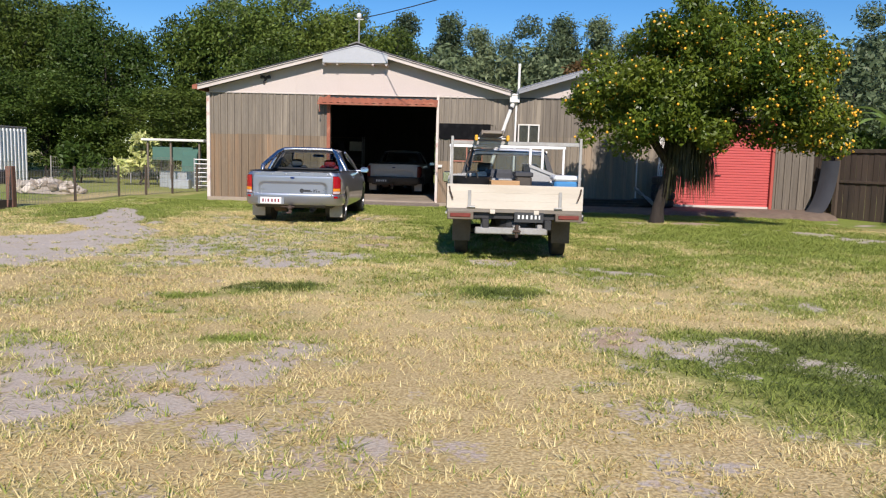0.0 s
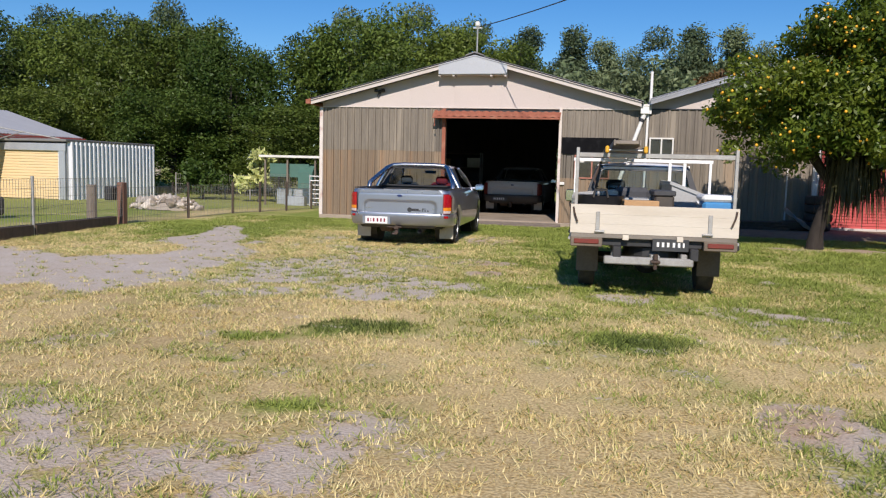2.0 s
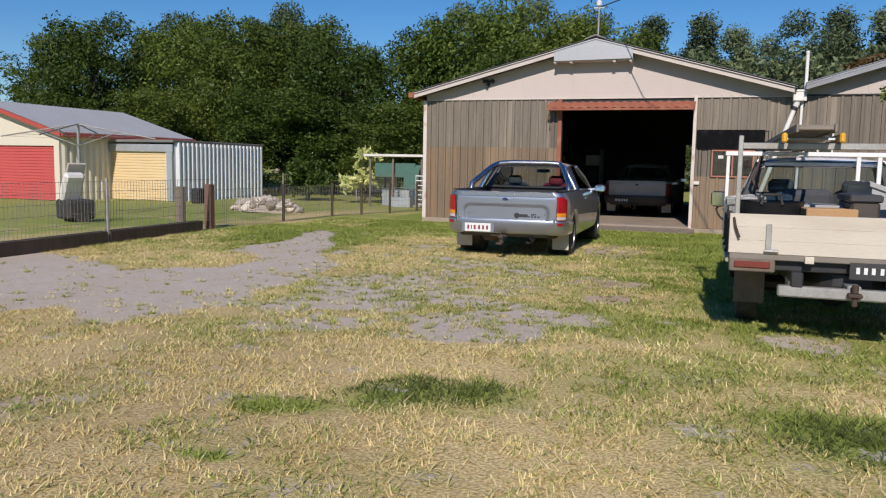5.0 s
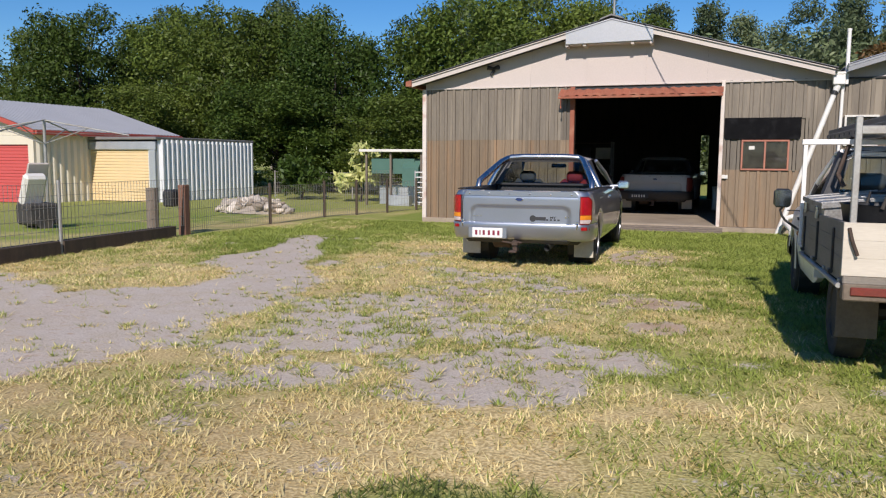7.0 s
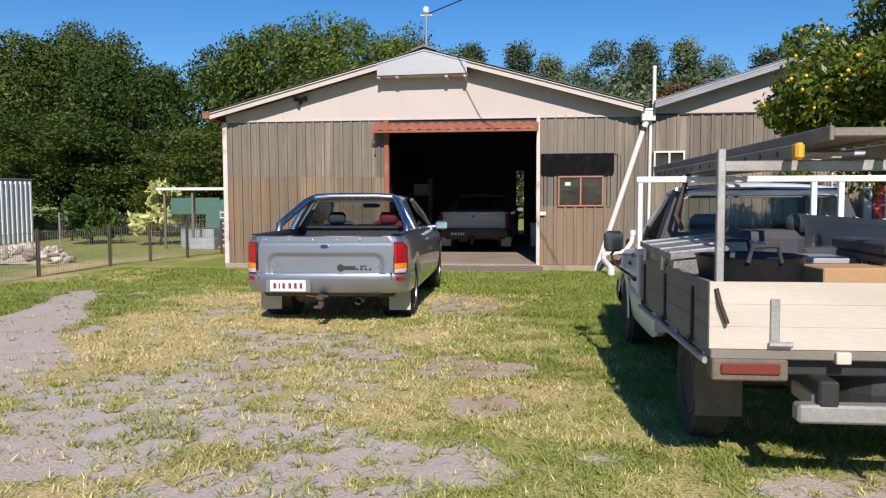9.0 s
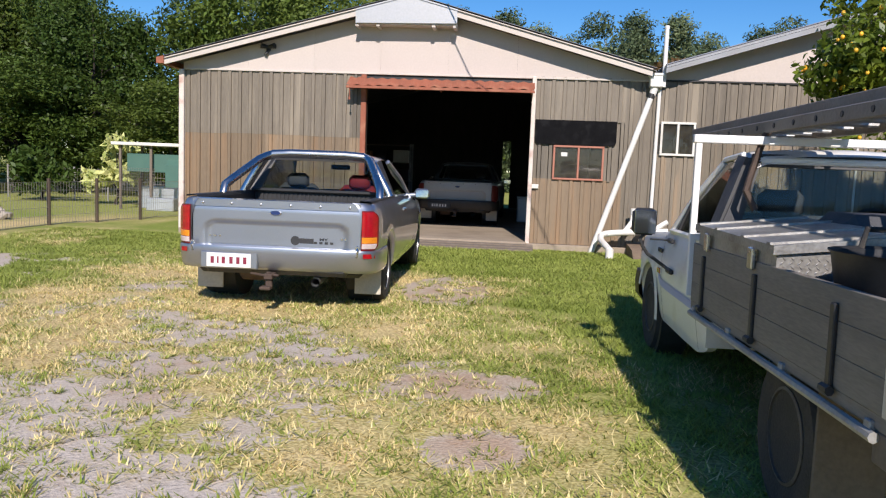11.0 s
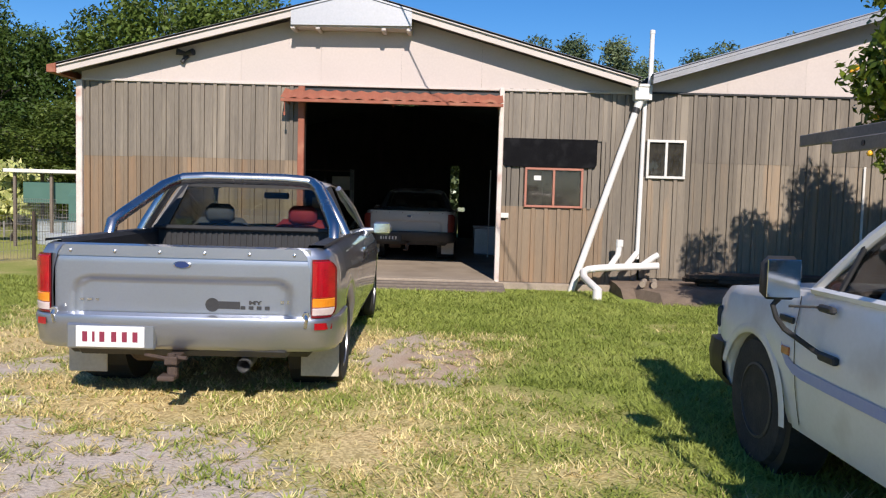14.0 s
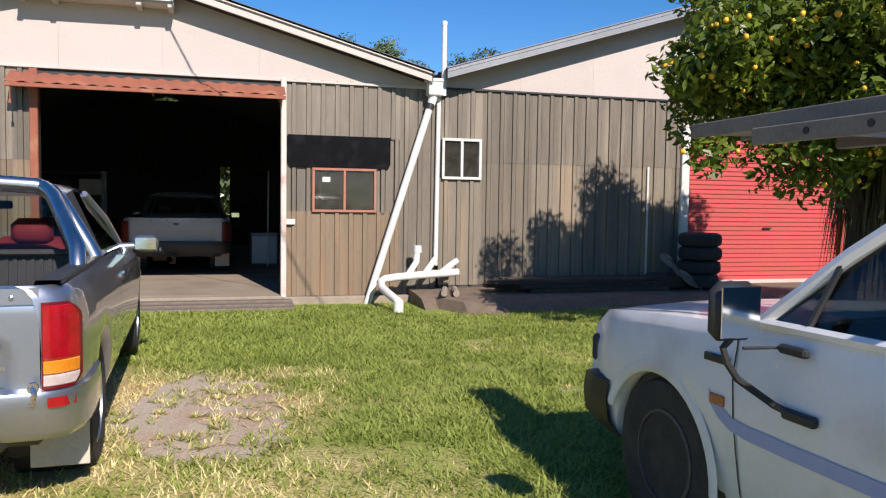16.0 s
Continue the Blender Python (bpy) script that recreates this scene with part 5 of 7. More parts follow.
def service_cable():
    g = Geo()
    g.tube([(-3.0 + 0.56 * k, WY - 0.1 - k, 5.12 - 0.08 * k + 0.0042 * k * k) for k in [1.5 * q for q in range(21)]], 0.012, 6)
    tagged(part("power_cable", g, M["black"]), "black overhead power cable to the shed roof", "cable")


service_cable()

# ---- vehicles ----
M["paint_silver"] = mat("paint_silver", (0.37, 0.395, 0.45), (0.345, 0.37, 0.425), 0.36, 0.86, 2, 90, 0.015, coat=1.0)
M["paint_silver"].node_tree.nodes["Principled BSDF"].inputs["Coat Roughness"].default_value = 0.02
M["paint_white"] = mat("paint_white", (0.84, 0.83, 0.81), (0.79, 0.78, 0.755), 0.38, 0.0, 2, 50, 0.03, coat=0.4, stain=(0.50, 0.46, 0.39), stain_scale=2.6, stain_amount=0.5)
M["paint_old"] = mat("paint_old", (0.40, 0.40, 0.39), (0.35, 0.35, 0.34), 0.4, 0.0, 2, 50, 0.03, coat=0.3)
M["chrome"] = mat("chrome", (0.66, 0.645, 0.63), (0.60, 0.585, 0.57), 0.24, 1.0, 5, 60, 0.02)
M["alloy"] = mat("alloy", (0.46, 0.47, 0.48), (0.36, 0.36, 0.36), 0.35, 0.8, 8, 60, 0.05)
M["lens_red"] = mat("lens_red", (0.42, 0.006, 0.014), (0.24, 0.004, 0.008), 0.15, 0.0, 20, 140, 0.1, coat=0.8)
M["lens_amber"] = mat("lens_amber", (0.78, 0.27, 0.02), (0.62, 0.20, 0.015), 0.15, 0.0, 20, 140, 0.1, coat=0.8)
M["lens_clear"] = mat("lens_clear", (0.60, 0.50, 0.47), (0.46, 0.37, 0.35), 0.15, 0.0, 20, 140, 0.1, coat=0.8)
M["lens_rim"] = mat("lens_rim", (0.16, 0.006, 0.012), (0.11, 0.005, 0.01), 0.2, 0.0, 20, 140, 0.05, coat=0.8)
M["lens_dull"] = mat("lens_dull", (0.20, 0.035, 0.025), (0.14, 0.03, 0.02), 0.35, 0.0, 12, 80, 0.1)
M["plate_white"] = mat("plate_white", (0.74, 0.74, 0.72), (0.68, 0.68, 0.66), 0.4, 0.0, 5, 60, 0.02)
M["plate_black"] = mat("plate_black", (0.03, 0.032, 0.035), (0.05, 0.05, 0.05), 0.4, 0.0, 5, 60, 0.02)
M["maroon"] = mat("maroon", (0.22, 0.02, 0.05), (0.2, 0.02, 0.045), 0.5, 0.0, 5, 60, 0.0)
M["seat_grey"] = mat("seat_grey", (0.07, 0.072, 0.08), (0.05, 0.052, 0.057), 0.85, 0.0, 10, 80, 0.2)
M["seat_red"] = mat("seat_red", (0.22, 0.010, 0.014), (0.16, 0.008, 0.01), 0.8, 0.0, 10, 80, 0.2)
M["alu"] = mat("alu", (0.52, 0.52, 0.51), (0.40, 0.40, 0.39), 0.4, 0.75, 5, 60, 0.1, stain=(0.3, 0.27, 0.22), stain_amount=0.3)
M["worn_alu"] = mat("worn_alu", (0.27, 0.235, 0.195), (0.20, 0.17, 0.14), 0.55, 0.35, 4, 60, 0.1, stain=(0.14, 0.11, 0.085), stain_amount=0.4)
M["lens_orange"] = mat("lens_orange", (0.42, 0.12, 0.02), (0.34, 0.10, 0.015), 0.2, 0.0, 20, 140, 0.1, coat=0.6)
M["checker_alu"] = mat("checker_alu", (0.46, 0.45, 0.43), (0.27, 0.26, 0.245), 0.42, 0.7, 7, 60, 0.15, stain=(0.20, 0.18, 0.15), stain_scale=4, stain_amount=0.55)
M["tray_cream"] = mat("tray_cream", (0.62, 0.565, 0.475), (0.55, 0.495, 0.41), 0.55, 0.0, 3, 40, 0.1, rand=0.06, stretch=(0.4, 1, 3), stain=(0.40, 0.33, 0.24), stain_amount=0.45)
# weathered grey-brown boards, base darkened further for the tray's shaded side
M["tray_side_shade"] = mat("tray_side_shade", (0.225, 0.20, 0.165), (0.16, 0.14, 0.115), 0.7, 0.0, 3, 40, 0.15, rand=0.08, stretch=(1, 0.4, 3), stain=(0.13, 0.105, 0.08), stain_amount=0.5)
M["yellow_cap"] = mat("yellow_cap", (0.75, 0.40, 0.03), (0.65, 0.34, 0.03), 0.5, 0.0, 8, 60, 0.05)
M["blue_plastic"] = mat("blue_plastic", (0.06, 0.24, 0.48), (0.05, 0.2, 0.42), 0.4, 0.0, 5, 60, 0.03)
M["cardboard"] = mat("cardboard", (0.48, 0.29, 0.14), (0.42, 0.25, 0.12), 0.85, 0.0, 5, 60, 0.1)
M["decal_blue"] = mat("decal_blue", (0.33, 0.37, 0.62), (0.38, 0.42, 0.62), 0.45, 0.0, 4, 60, 0.02)
M["crate_brown"] = mat("crate_brown", (0.075, 0.06, 0.045), (0.05, 0.042, 0.034), 0.6, 0.0, 6, 60, 0.15)
M["trim_grey"] = mat("trim_grey", (0.055, 0.056, 0.06), (0.04, 0.04, 0.043), 0.6, 0.0, 4, 60, 0.05)
M["mirror"] = mat("mirror", (0.75, 0.77, 0.78), (0.74, 0.76, 0.77), 0.05, 1.0, 5, 60, 0.0)
M["rusty_steel"] = mat("rusty_steel", (0.085, 0.055, 0.04), (0.05, 0.035, 0.028), 0.8, 0.1, 12, 80, 0.3)
M["wheel_dark"] = mat("wheel_dark", (0.11, 0.10, 0.09), (0.075, 0.068, 0.06), 0.6, 0.2, 10, 60, 0.15)
M["flap_pale"] = mat("flap_pale", (0.58, 0.53, 0.44), (0.48, 0.43, 0.35), 0.7, 0.0, 5, 50, 0.1)
# brown for flaps and lamp boxes, with the shade under the tray included
M["shaded_brown"] = mat("shaded_brown", (0.17, 0.135, 0.10), (0.12, 0.095, 0.07), 0.8, 0.0, 5, 50, 0.15)


def wheel(parent, x, y, r, w, side, rim_m, spokes=5):
    wh = thing("wheel", Matrix.Identity(4), "", "")
    wh.parent = parent
    g = Geo()
    h, ri = w / 2, r * (0.66 if spokes else 0.60)
    g.lathe([(ri, -h * 0.8), (r * 0.8, -h), (r * 0.95, -h * 0.9), (r, -h * 0.6), (r, h * 0.6), (r * 0.95, h * 0.9), (r * 0.8, h), (ri, h * 0.8)], x, y, r, 0, 36)
    part("tyre", g, M["rubber"], wh, smooth=True, angle=40)
    g = Geo()
    o = side
    g.lathe([(ri, -o * h * 0.2), (ri, o * h * 0.86), (ri * 0.93, o * h * 0.9), (ri * 0.9, o * h * 0.45), (ri * 0.3, o * h * 0.35), (ri * 0.28, o * h * 0.62), (0.01, o * h * 0.66)], x, y, r, 0, 30)
    if spokes:
        for k in range(spokes):
            a = 2 * math.pi * k / spokes + 0.3
            g.m = Matrix.Translation((x + o * h * 0.58, y, r)) @ Matrix.Rotation(a, 4, "X")
            g.box(0, 0, ri * 0.6, 0.035, ri * 0.26, ri * 0.72, 0.01)
        g.m = Matrix.Identity(4)
    else:
        for k in range(8):
            a = 2 * math.pi * k / 8
            g.tube([(x + o * h * 0.36, y + ri * 0.62 * math.cos(a), r + ri * 0.62 * math.sin(a)), (x + o * h * 0.5, y + ri * 0.62 * math.cos(a), r + ri * 0.62 * math.sin(a))], 0.018, 7)
    part("rim", g, rim_m, wh, smooth=True, angle=40)
    return wh


def side_shell(g, ys, hw, zs, sill, arches, shape):
    """Both flanks of a car body, drawn along its length, with round wheel openings."""
    for sgn in (-1, 1):
        secs = []
        for y in ys:
            zb = sill(y) if callable(sill) else sill
            for ya, ra, za in arches:
                if abs(y - ya) < ra:
                    zb = max(zb, za + math.sqrt(ra * ra - (y - ya) ** 2))
            top, w = zs(y), hw(y)
            base = sill(y) if callable(sill) else sill
            s = [(sgn * (w - 0.10), y, zb + 0.005), (sgn * (w - shape[0]), y, zb)]
            for dx, f in shape[1]:
                z = base + (top - base) * f
                s.append((sgn * (w - dx), y, max(z, zb + 0.012 * (len(s) - 1))))
            secs.append(s)
        g.loft(secs)


def lerp_table(tab):
    def f(y):
        if y <= tab[0][0]:
            return tab[0][1]
        for (a, p), (b2, q) in zip(tab, tab[1:]):
            if y <= b2:
                t = (y - a) / (b2 - a)
                return p + (q - p) * t
        return tab[-1][1]
    return f


def bar_text(parent, name, x0, x1, z0, z1, y, widths, m, label=""):
    """Plain bars in place of letters, each a part of its own."""
    x, one = x0, (x1 - x0) / sum(abs(q) for q in widths)
    for w in widths:
        e = x + one * abs(w)
        if w > 0:
            g = Geo()
            g.box((x + e) / 2, y, (z0 + z1) / 2, (e - x) * 0.62, 0.003, z1 - z0)
            part(name, g, m, parent, label)
        x = e


def quad(g, a, b2, c, d, t=0.004):
    """A thin slab on four corners."""
    a, b2, c, d = map(Vector, (a, b2, c, d))
    n = (b2 - a).cross(d - a).normalized() * t
    g.add([a, b2, c, d, a - n, b2 - n, c - n, d - n], [(0, 1, 2, 3), (7, 6, 5, 4), (0, 4, 5, 1), (1, 5, 6, 2), (2, 6, 7, 3), (3, 7, 4, 0)])


def sedan_ute(m, label, paint, bar, old=False):
    u = thing("ute", m, label, "ute")
    zsf = lerp_table([(0, 1.0), (1.9, 1.0), (3.3, 0.98), (3.7, 0.95), (4.5, 0.84), (4.85, 0.74), (5.0, 0.66)])
    hwf = lerp_table([(0.05, 0.765), (0.065, 0.82), (0.095, 0.868), (0.15, 0.897), (0.24, 0.909), (0.6, 0.918), (4.1, 0.918), (4.6, 0.87), (4.85, 0.80), (5.0, 0.66)])
    ys = sorted({0.05, 0.065, 0.095, 0.15, 0.24, 0.4, *[0.93 + 0.385 * math.sin(q * math.pi / 24) for q in range(-12, 13)], *[4.05 + 0.385 * math.sin(q * math.pi / 24) for q in range(-12, 13)], 1.6, 2.0, 2.4, 2.8, 3.2, 3.5, 4.6, 4.75, 4.85, 4.95, 5.0})
    g = Geo()
    side_shell(g, ys, hwf, zsf, lerp_table([(0, 0.44), (0.55, 0.43), (1.3, 0.30)]), [(0.93, 0.385, 0.30), (4.05, 0.385, 0.30)], (0.045, [(0.02, 0.12), (0.004, 0.3), (0.0, 0.5), (0.006, 0.72), (0.03, 0.9), (0.055, 0.97), (0.09, 1.0)]))
    # bonnet, scuttle and nose
    secs = []
    for y in (3.55, 3.8, 4.2, 4.6, 4.85, 5.0):
        w, z = hwf(y) - 0.09, zsf(y)
        secs.append([(x * w, y, z + 0.05 * (1 - x * x)) for x in (-1, -0.7, -0.35, 0, 0.35, 0.7, 1)])
    secs.append([(x * 0.57, 5.02, 0.35) for x in (-1, -0.7, -0.35, 0, 0.35, 0.7, 1)])
    g.loft(secs)
    body = part("body", g, paint, u, smooth=True, angle=50)
    for y in (1.98, 3.32):
        for sgn in (-1, 1):
            g = Geo()
            g.loft([[(sgn * (0.919 - d), y - 0.004, z), (sgn * (0.919 - d), y + 0.004, z)] for z, d in ((0.36, 0.02), (0.5, 0.002), (0.65, -0.002), (0.8, 0.004), (0.93, 0.03))])
            part("door_gap", g, M["black"], body)
    # underside
    g = Geo()
    g.box(0, 2.5, 0.36, 1.5, 4.6, 0.1, 0.03)
    for y in (0.93, 4.05):
        g.tube([(-0.7, y, 0.31), (0.7, y, 0.31)], 0.05, 8)
        for sgn in (-1, 1):
            g.lathe([(0.37, -0.12), (0.37, 0.12)], sgn * 0.66, y, 0.36, 0, 20)
    g.box(0, 0.3, 0.42, 1.3, 0.5, 0.18, 0.04)
    part("underbody", g, M["black"], u)
    # load bed
    g = Geo()
    prof = [(-0.835, 1.002), (-0.83, 1.018), (-0.74, 1.018), (-0.725, 0.99), (-0.70, 0.56), (0.70, 0.56), (0.725, 0.99), (0.74, 1.018), (0.83, 1.018), (0.835, 1.002)]
    g.loft([[(x, y, z) for x, z in prof] for y in (0.1, 0.6, 1.2, 1.78)])
    g.box(0, 1.79, 0.79, 1.62, 0.03, 0.46, 0.008)
    g.box(0, 1.75, 1.03, 1.5, 0.06, 0.035, 0.01)
    part("bed_liner", g, M["black"], u)
    g = Geo()
    for k in range(30):
        g.box(-0.68 + k * 0.0469, 1.77, 0.9, 0.02, 0.012, 0.2)
    part("liner_rib", g, M["black"], u)
    # tailgate with a sunken panel
    g = Geo()
    nx, nz, secs = 64, 26, []
    for k in range(nz + 1):
        z, row = 0.575 + 0.405 * k / nz, []
        for i in range(nx + 1):
            x = -0.757 + 1.514 * i / nx
            qx, qz = max(abs(x) - 0.55, 0), max(z - 0.705, 0)
            d = math.hypot(qx, qz) - 0.085
            t = min(max(0.5 - d / 0.022, 0), 1)
            row.append((x, 0.042 + 0.02 * (x / 0.735) ** 2 + 0.030 * t * t * (3 - 2 * t) + (0.012 * max(z - 0.9, 0) / 0.08), z))
        secs.append(row)
    g.loft(secs)
    tg = part("tailgate", g, paint, u, smooth=True, angle=60)
    g = Geo()
    g.loft([[(x, 0.036 + 0.02 * (x / 0.735) ** 2, z) for x in [-0.757 + 1.514 * i / 12 for i in range(13)]] for z in (0.925, 0.99)] + [[(x, 0.1, 0.998) for x in [-0.757 + 1.514 * i / 12 for i in range(13)]]])
    part("top_rail", g, paint, tg, smooth=True, angle=20)
    for k in range(6):
        g = Geo()
        x = -0.66 + 1.32 * k / 5
        g.lathe([(0.011, 0.0), (0.009, -0.01), (0.003, -0.013)], x, 0.036 + 0.02 * (x / 0.735) ** 2, 0.955, 1, 8)
        part("stud", g, M["chrome"], tg)
    g = Geo()
    g.m = Matrix.Translation((0, 0.034, 0.885)) @ Matrix.Diagonal((1, 1, 0.42, 1))
    g.lathe([(0.052, 0.006), (0.052, -0.002), (0.045, -0.005)], 0, 0, 0, 1, 24)
    badge = part("badge", g, M["chrome"], tg)
    g = Geo()
    g.m = Matrix.Translation((0, 0.031, 0.885)) @ Matrix.Diagonal((1, 1, 0.42, 1))
    g.lathe([(0.043, 0.004), (0.043, -0.004)], 0, 0, 0, 1, 24)
    part("badge_face", g, mat("badge_blue", (0.02, 0.04, 0.14), None, 0.3), badge)
    if not old:
        g = Geo()
        g.lathe([(0.042, 0.002), (0.042, -0.002)], 0.17, 0.074, 0.645, 1, 16)
        g.box(0.27, 0.074, 0.645, 0.13, 0.003, 0.045)
        part("sticker", g, M["black"], tg, "dark sticker patch")
        cu = bpy.data.curves.new("word", "FONT")
        cu.body, cu.size, cu.extrude, cu.align_x, cu.offset = "MY", 0.032, 0.001, "CENTER", 0.0012
        tmp = bpy.data.objects.new("word", cu)
        me = bpy.data.meshes.new_from_object(tmp)
        me.transform(pose(0.425, 0.072, 0.652, 90) @ Matrix.Diagonal((1.7, 1, 1, 1)))
        me.materials.append(M["black"])
        bpy.data.objects.remove(tmp)
        word = new("lettering", me)
        word.parent = tg
        tagged(word, "dark printed word")
        bar_text(tg, "lettering", 0.33, 0.52, 0.622, 0.642, 0.074, [2, -0.1, 2, -0.1, 2, -0.1, 2], M["black"], "dark letters shown as bars")
        bar_text(tg, "lettering", 0.57, 0.64, 0.66, 0.68, 0.076, [2, -0.4, 2], M["chrome"], "small chrome badge letters shown as bars")
        bar_text(tg, "lettering", -0.62, -0.50, 0.655, 0.668, 0.076, [2, -0.3, 3, -0.3, 2], M["chrome"], "small chrome badge letters shown as bars")
    # bumper wrapping the corners
    g = Geo()
    plan = [(-0.925, 0.62), (-0.93, 0.38), (-0.915, 0.2), (-0.87, 0.08), (-0.76, 0.02), (-0.4, 0.0), (0, -0.005), (0.4, 0.0), (0.76, 0.02), (0.87, 0.08), (0.915, 0.2), (0.93, 0.38), (0.925, 0.62)]
    secs = []
    for x, y in plan:
        secs.append([(x * 0.965, y + 0.06, 0.59), (x, y - 0.012, 0.58), (x * 1.003, y - 0.018, 0.565), (x, y - 0.006, 0.50), (x * 0.995, y + 0.018, 0.41), (x * 0.98, y + 0.045, 0.375), (x * 0.94, y + 0.12, 0.36)])
    g.loft(secs)
    bp = part("bumper", g, M["black"] if old else paint, u, smooth=True, angle=50)
    if not old:
        for sgn in (-1, 1):
            g = Geo()
            g.loft([[(sgn * x, y - 0.022, z) for x, y in ((0.79, 0.036), (0.85, 0.068), (0.885, 0.12))] for z in (0.515, 0.555)])
            part("reflector", g, M["lens_red"], bp)
    # number plate
    px = -0.40
    g = Geo()
    g.box(px, 0.0, 0.455, 0.52, 0.03, 0.15, 0.01)
    hold = part("plate_holder", g, M["black"] if old else paint, bp)
    g = Geo()
    g.box(px, -0.02, 0.455, 0.40, 0.008, 0.125, 0.003)
    pl = part("number_plate", g, M["plate_black"] if old else M["plate_white"], hold, "number plate with characters shown as bars")
    bar_text(pl, "character", px - 0.17, px + 0.17, 0.425, 0.485, -0.0255, [2, -0.6, 1, -0.6, 2, -0.9, 2, -0.6, 2, -0.6, 2], M["plate_white"] if old else M["maroon"])
    # tail lamps
    curve = [(0.768, 0.04), (0.82, 0.05), (0.862, 0.078), (0.888, 0.115), (0.898, 0.14)]
    for sgn in (-1, 1):
        lamp = thing("tail_lamp", Matrix.Identity(4), "", "")
        lamp.parent = u
        def lamp_row(z, a, b2, out):
            # round upper and lower outer corners
            end = 0.905 - 0.045 * max(0, (z - 0.86) / 0.075) ** 2.4 - 0.03 * max(0, (0.64 - z) / 0.055) ** 2
            row = []
            for k in range(9):
                f = a + (b2 - a) * k / 8
                x = 0.768 + (end - 0.768) * f
                row.append((sgn * x, 0.038 + 0.115 * ((x - 0.768) / 0.137) ** 2.1 - out, z))
            return row
        g = Geo()
        rows = [0.585 + 0.35 * k / 14 for k in range(15)]
        g.loft([lamp_row(z, 0, 1, 0.004) for z in rows])
        g.loft([lamp_row(rows[0], 0, 1, -0.02), lamp_row(rows[0], 0, 1, 0.004)])
        g.loft([lamp_row(rows[-1], 0, 1, 0.004), lamp_row(rows[-1], 0, 1, -0.02)])
        part("housing", g, M["lens_rim"], lamp, smooth=True, angle=60)
        for nm, z0, z1, mm in (("red_lens", 0.702, 0.923, "lens_red"), ("amber_lens", 0.645, 0.70, "lens_amber"), ("clear_lens", 0.597, 0.643, "lens_clear")) if not old else (("red_lens", 0.597, 0.923, "lens_dull"),):
            g = Geo()
            nr = int((z1 - z0) / 0.005)
            rows = [z0 + (z1 - z0) * k / nr for k in range(nr + 1)]
            rows = [lamp_row(z, 0.05, 0.93, 0.010 + 0.0009 * (k % 2) - 0.006 * (k in (0, nr))) for k, z in enumerate(rows)]
            g.loft(rows)
            part(nm, g, M[mm], lamp, smooth=True, angle=30)
        g = Geo()
        g.tube([(sgn * 0.735, 0.02, 0.62), (sgn * 0.745, 0.0, 0.58), (sgn * 0.735, 0.005, 0.53)], 0.012, 7)
        g.lathe([(0.022, 0.004), (0.022, -0.01)], sgn * 0.74, 0.012, 0.60, 1, 10)
        part("latch", g, M["chrome"], u, "chrome tailgate latch") if not old else None
    # cab
    g = Geo()
    roof = []
    for y, w, z in ((1.98, 0.585, 1.375), (2.08, 0.60, 1.41), (2.4, 0.60, 1.432), (2.75, 0.595, 1.43), (2.98, 0.58, 1.395)):
        roof.append([(x * w, y, z + 0.035 * (1 - x * x) - 0.02 * (abs(x) == 1)) for x in (-1, -0.85, -0.5, 0, 0.5, 0.85, 1)])
    g.loft(roof)
    g.loft([[(p[0], p[1], p[2] - 0.03) for p in r] for r in roof])
    for sgn in (-1, 1):
        g.tube([(sgn * 0.77, 3.72, 0.965), (sgn * 0.69, 3.35, 1.2), (sgn * 0.585, 2.98, 1.385)], 0.028, 7)
        g.tube([(sgn * 0.785, 2.2, 1.0), (sgn * 0.785, 3.6, 0.975)], 0.018, 6)
    g.box(0, 1.845, 1.0, 1.5, 0.1, 0.05, 0.01)
    cab = part("cab", g, paint, u, smooth=True, angle=45)
    g = Geo()
    # body-colour rear pillars blackened here to imitate their dark reflections
    for sgn in (-1, 1):
        quad(g, (sgn * 0.69, 1.85, 1.0), (sgn * 0.79, 1.82, 1.0), (sgn * 0.60, 2.01, 1.37), (sgn * 0.54, 1.985, 1.385), 0.02)
    for sgn in (-1, 1):
        quad(g, (sgn * 0.79, 1.82, 1.0), (sgn * 0.785, 2.2, 1.0), (sgn * 0.60, 2.25, 1.405), (sgn * 0.60, 2.01, 1.37), 0.02)
    g.box(0, 1.985, 1.375, 1.12, 0.02, 0.03)
    part("window_surround", g, M["black"], cab)
    g = Geo()
    quad(g, (-0.70, 1.855, 1.01), (0.70, 1.855, 1.01), (0.55, 1.985, 1.37), (-0.55, 1.985, 1.37))
    part("rear_window", g, M["glass"], cab)
    g = Geo()
    quad(g, (0.76, 3.72, 0.965), (-0.76, 3.72, 0.965), (-0.57, 2.97, 1.385), (0.57, 2.97, 1.385))
    part("windscreen", g, M["glass"], cab)
    for sgn in (-1, 1):
        g = Geo()
        quad(g, (sgn * 0.78, 2.2, 1.0), (sgn * 0.775, 3.6, 0.98), (sgn * 0.585, 2.95, 1.385), (sgn * 0.595, 2.24, 1.40))
        part("side_window", g, M["glass_dark"], cab)
        mi = thing("door_mirror", Matrix.Identity(4), "", "")
        mi.parent = u
        g = Geo()
        g.box(sgn * 0.99, 3.38, 1.0, 0.2, 0.1, 0.13, 0.04)
        g.tube([(sgn * 0.78, 3.38, 0.97), (sgn * 0.93, 3.38, 0.98)], 0.03, 7)
        part("housing", g, paint, mi, smooth=True, angle=60)
        g = Geo()
        g.box(sgn * 0.995, 3.328, 1.0, 0.16, 0.006, 0.095, 0.002)
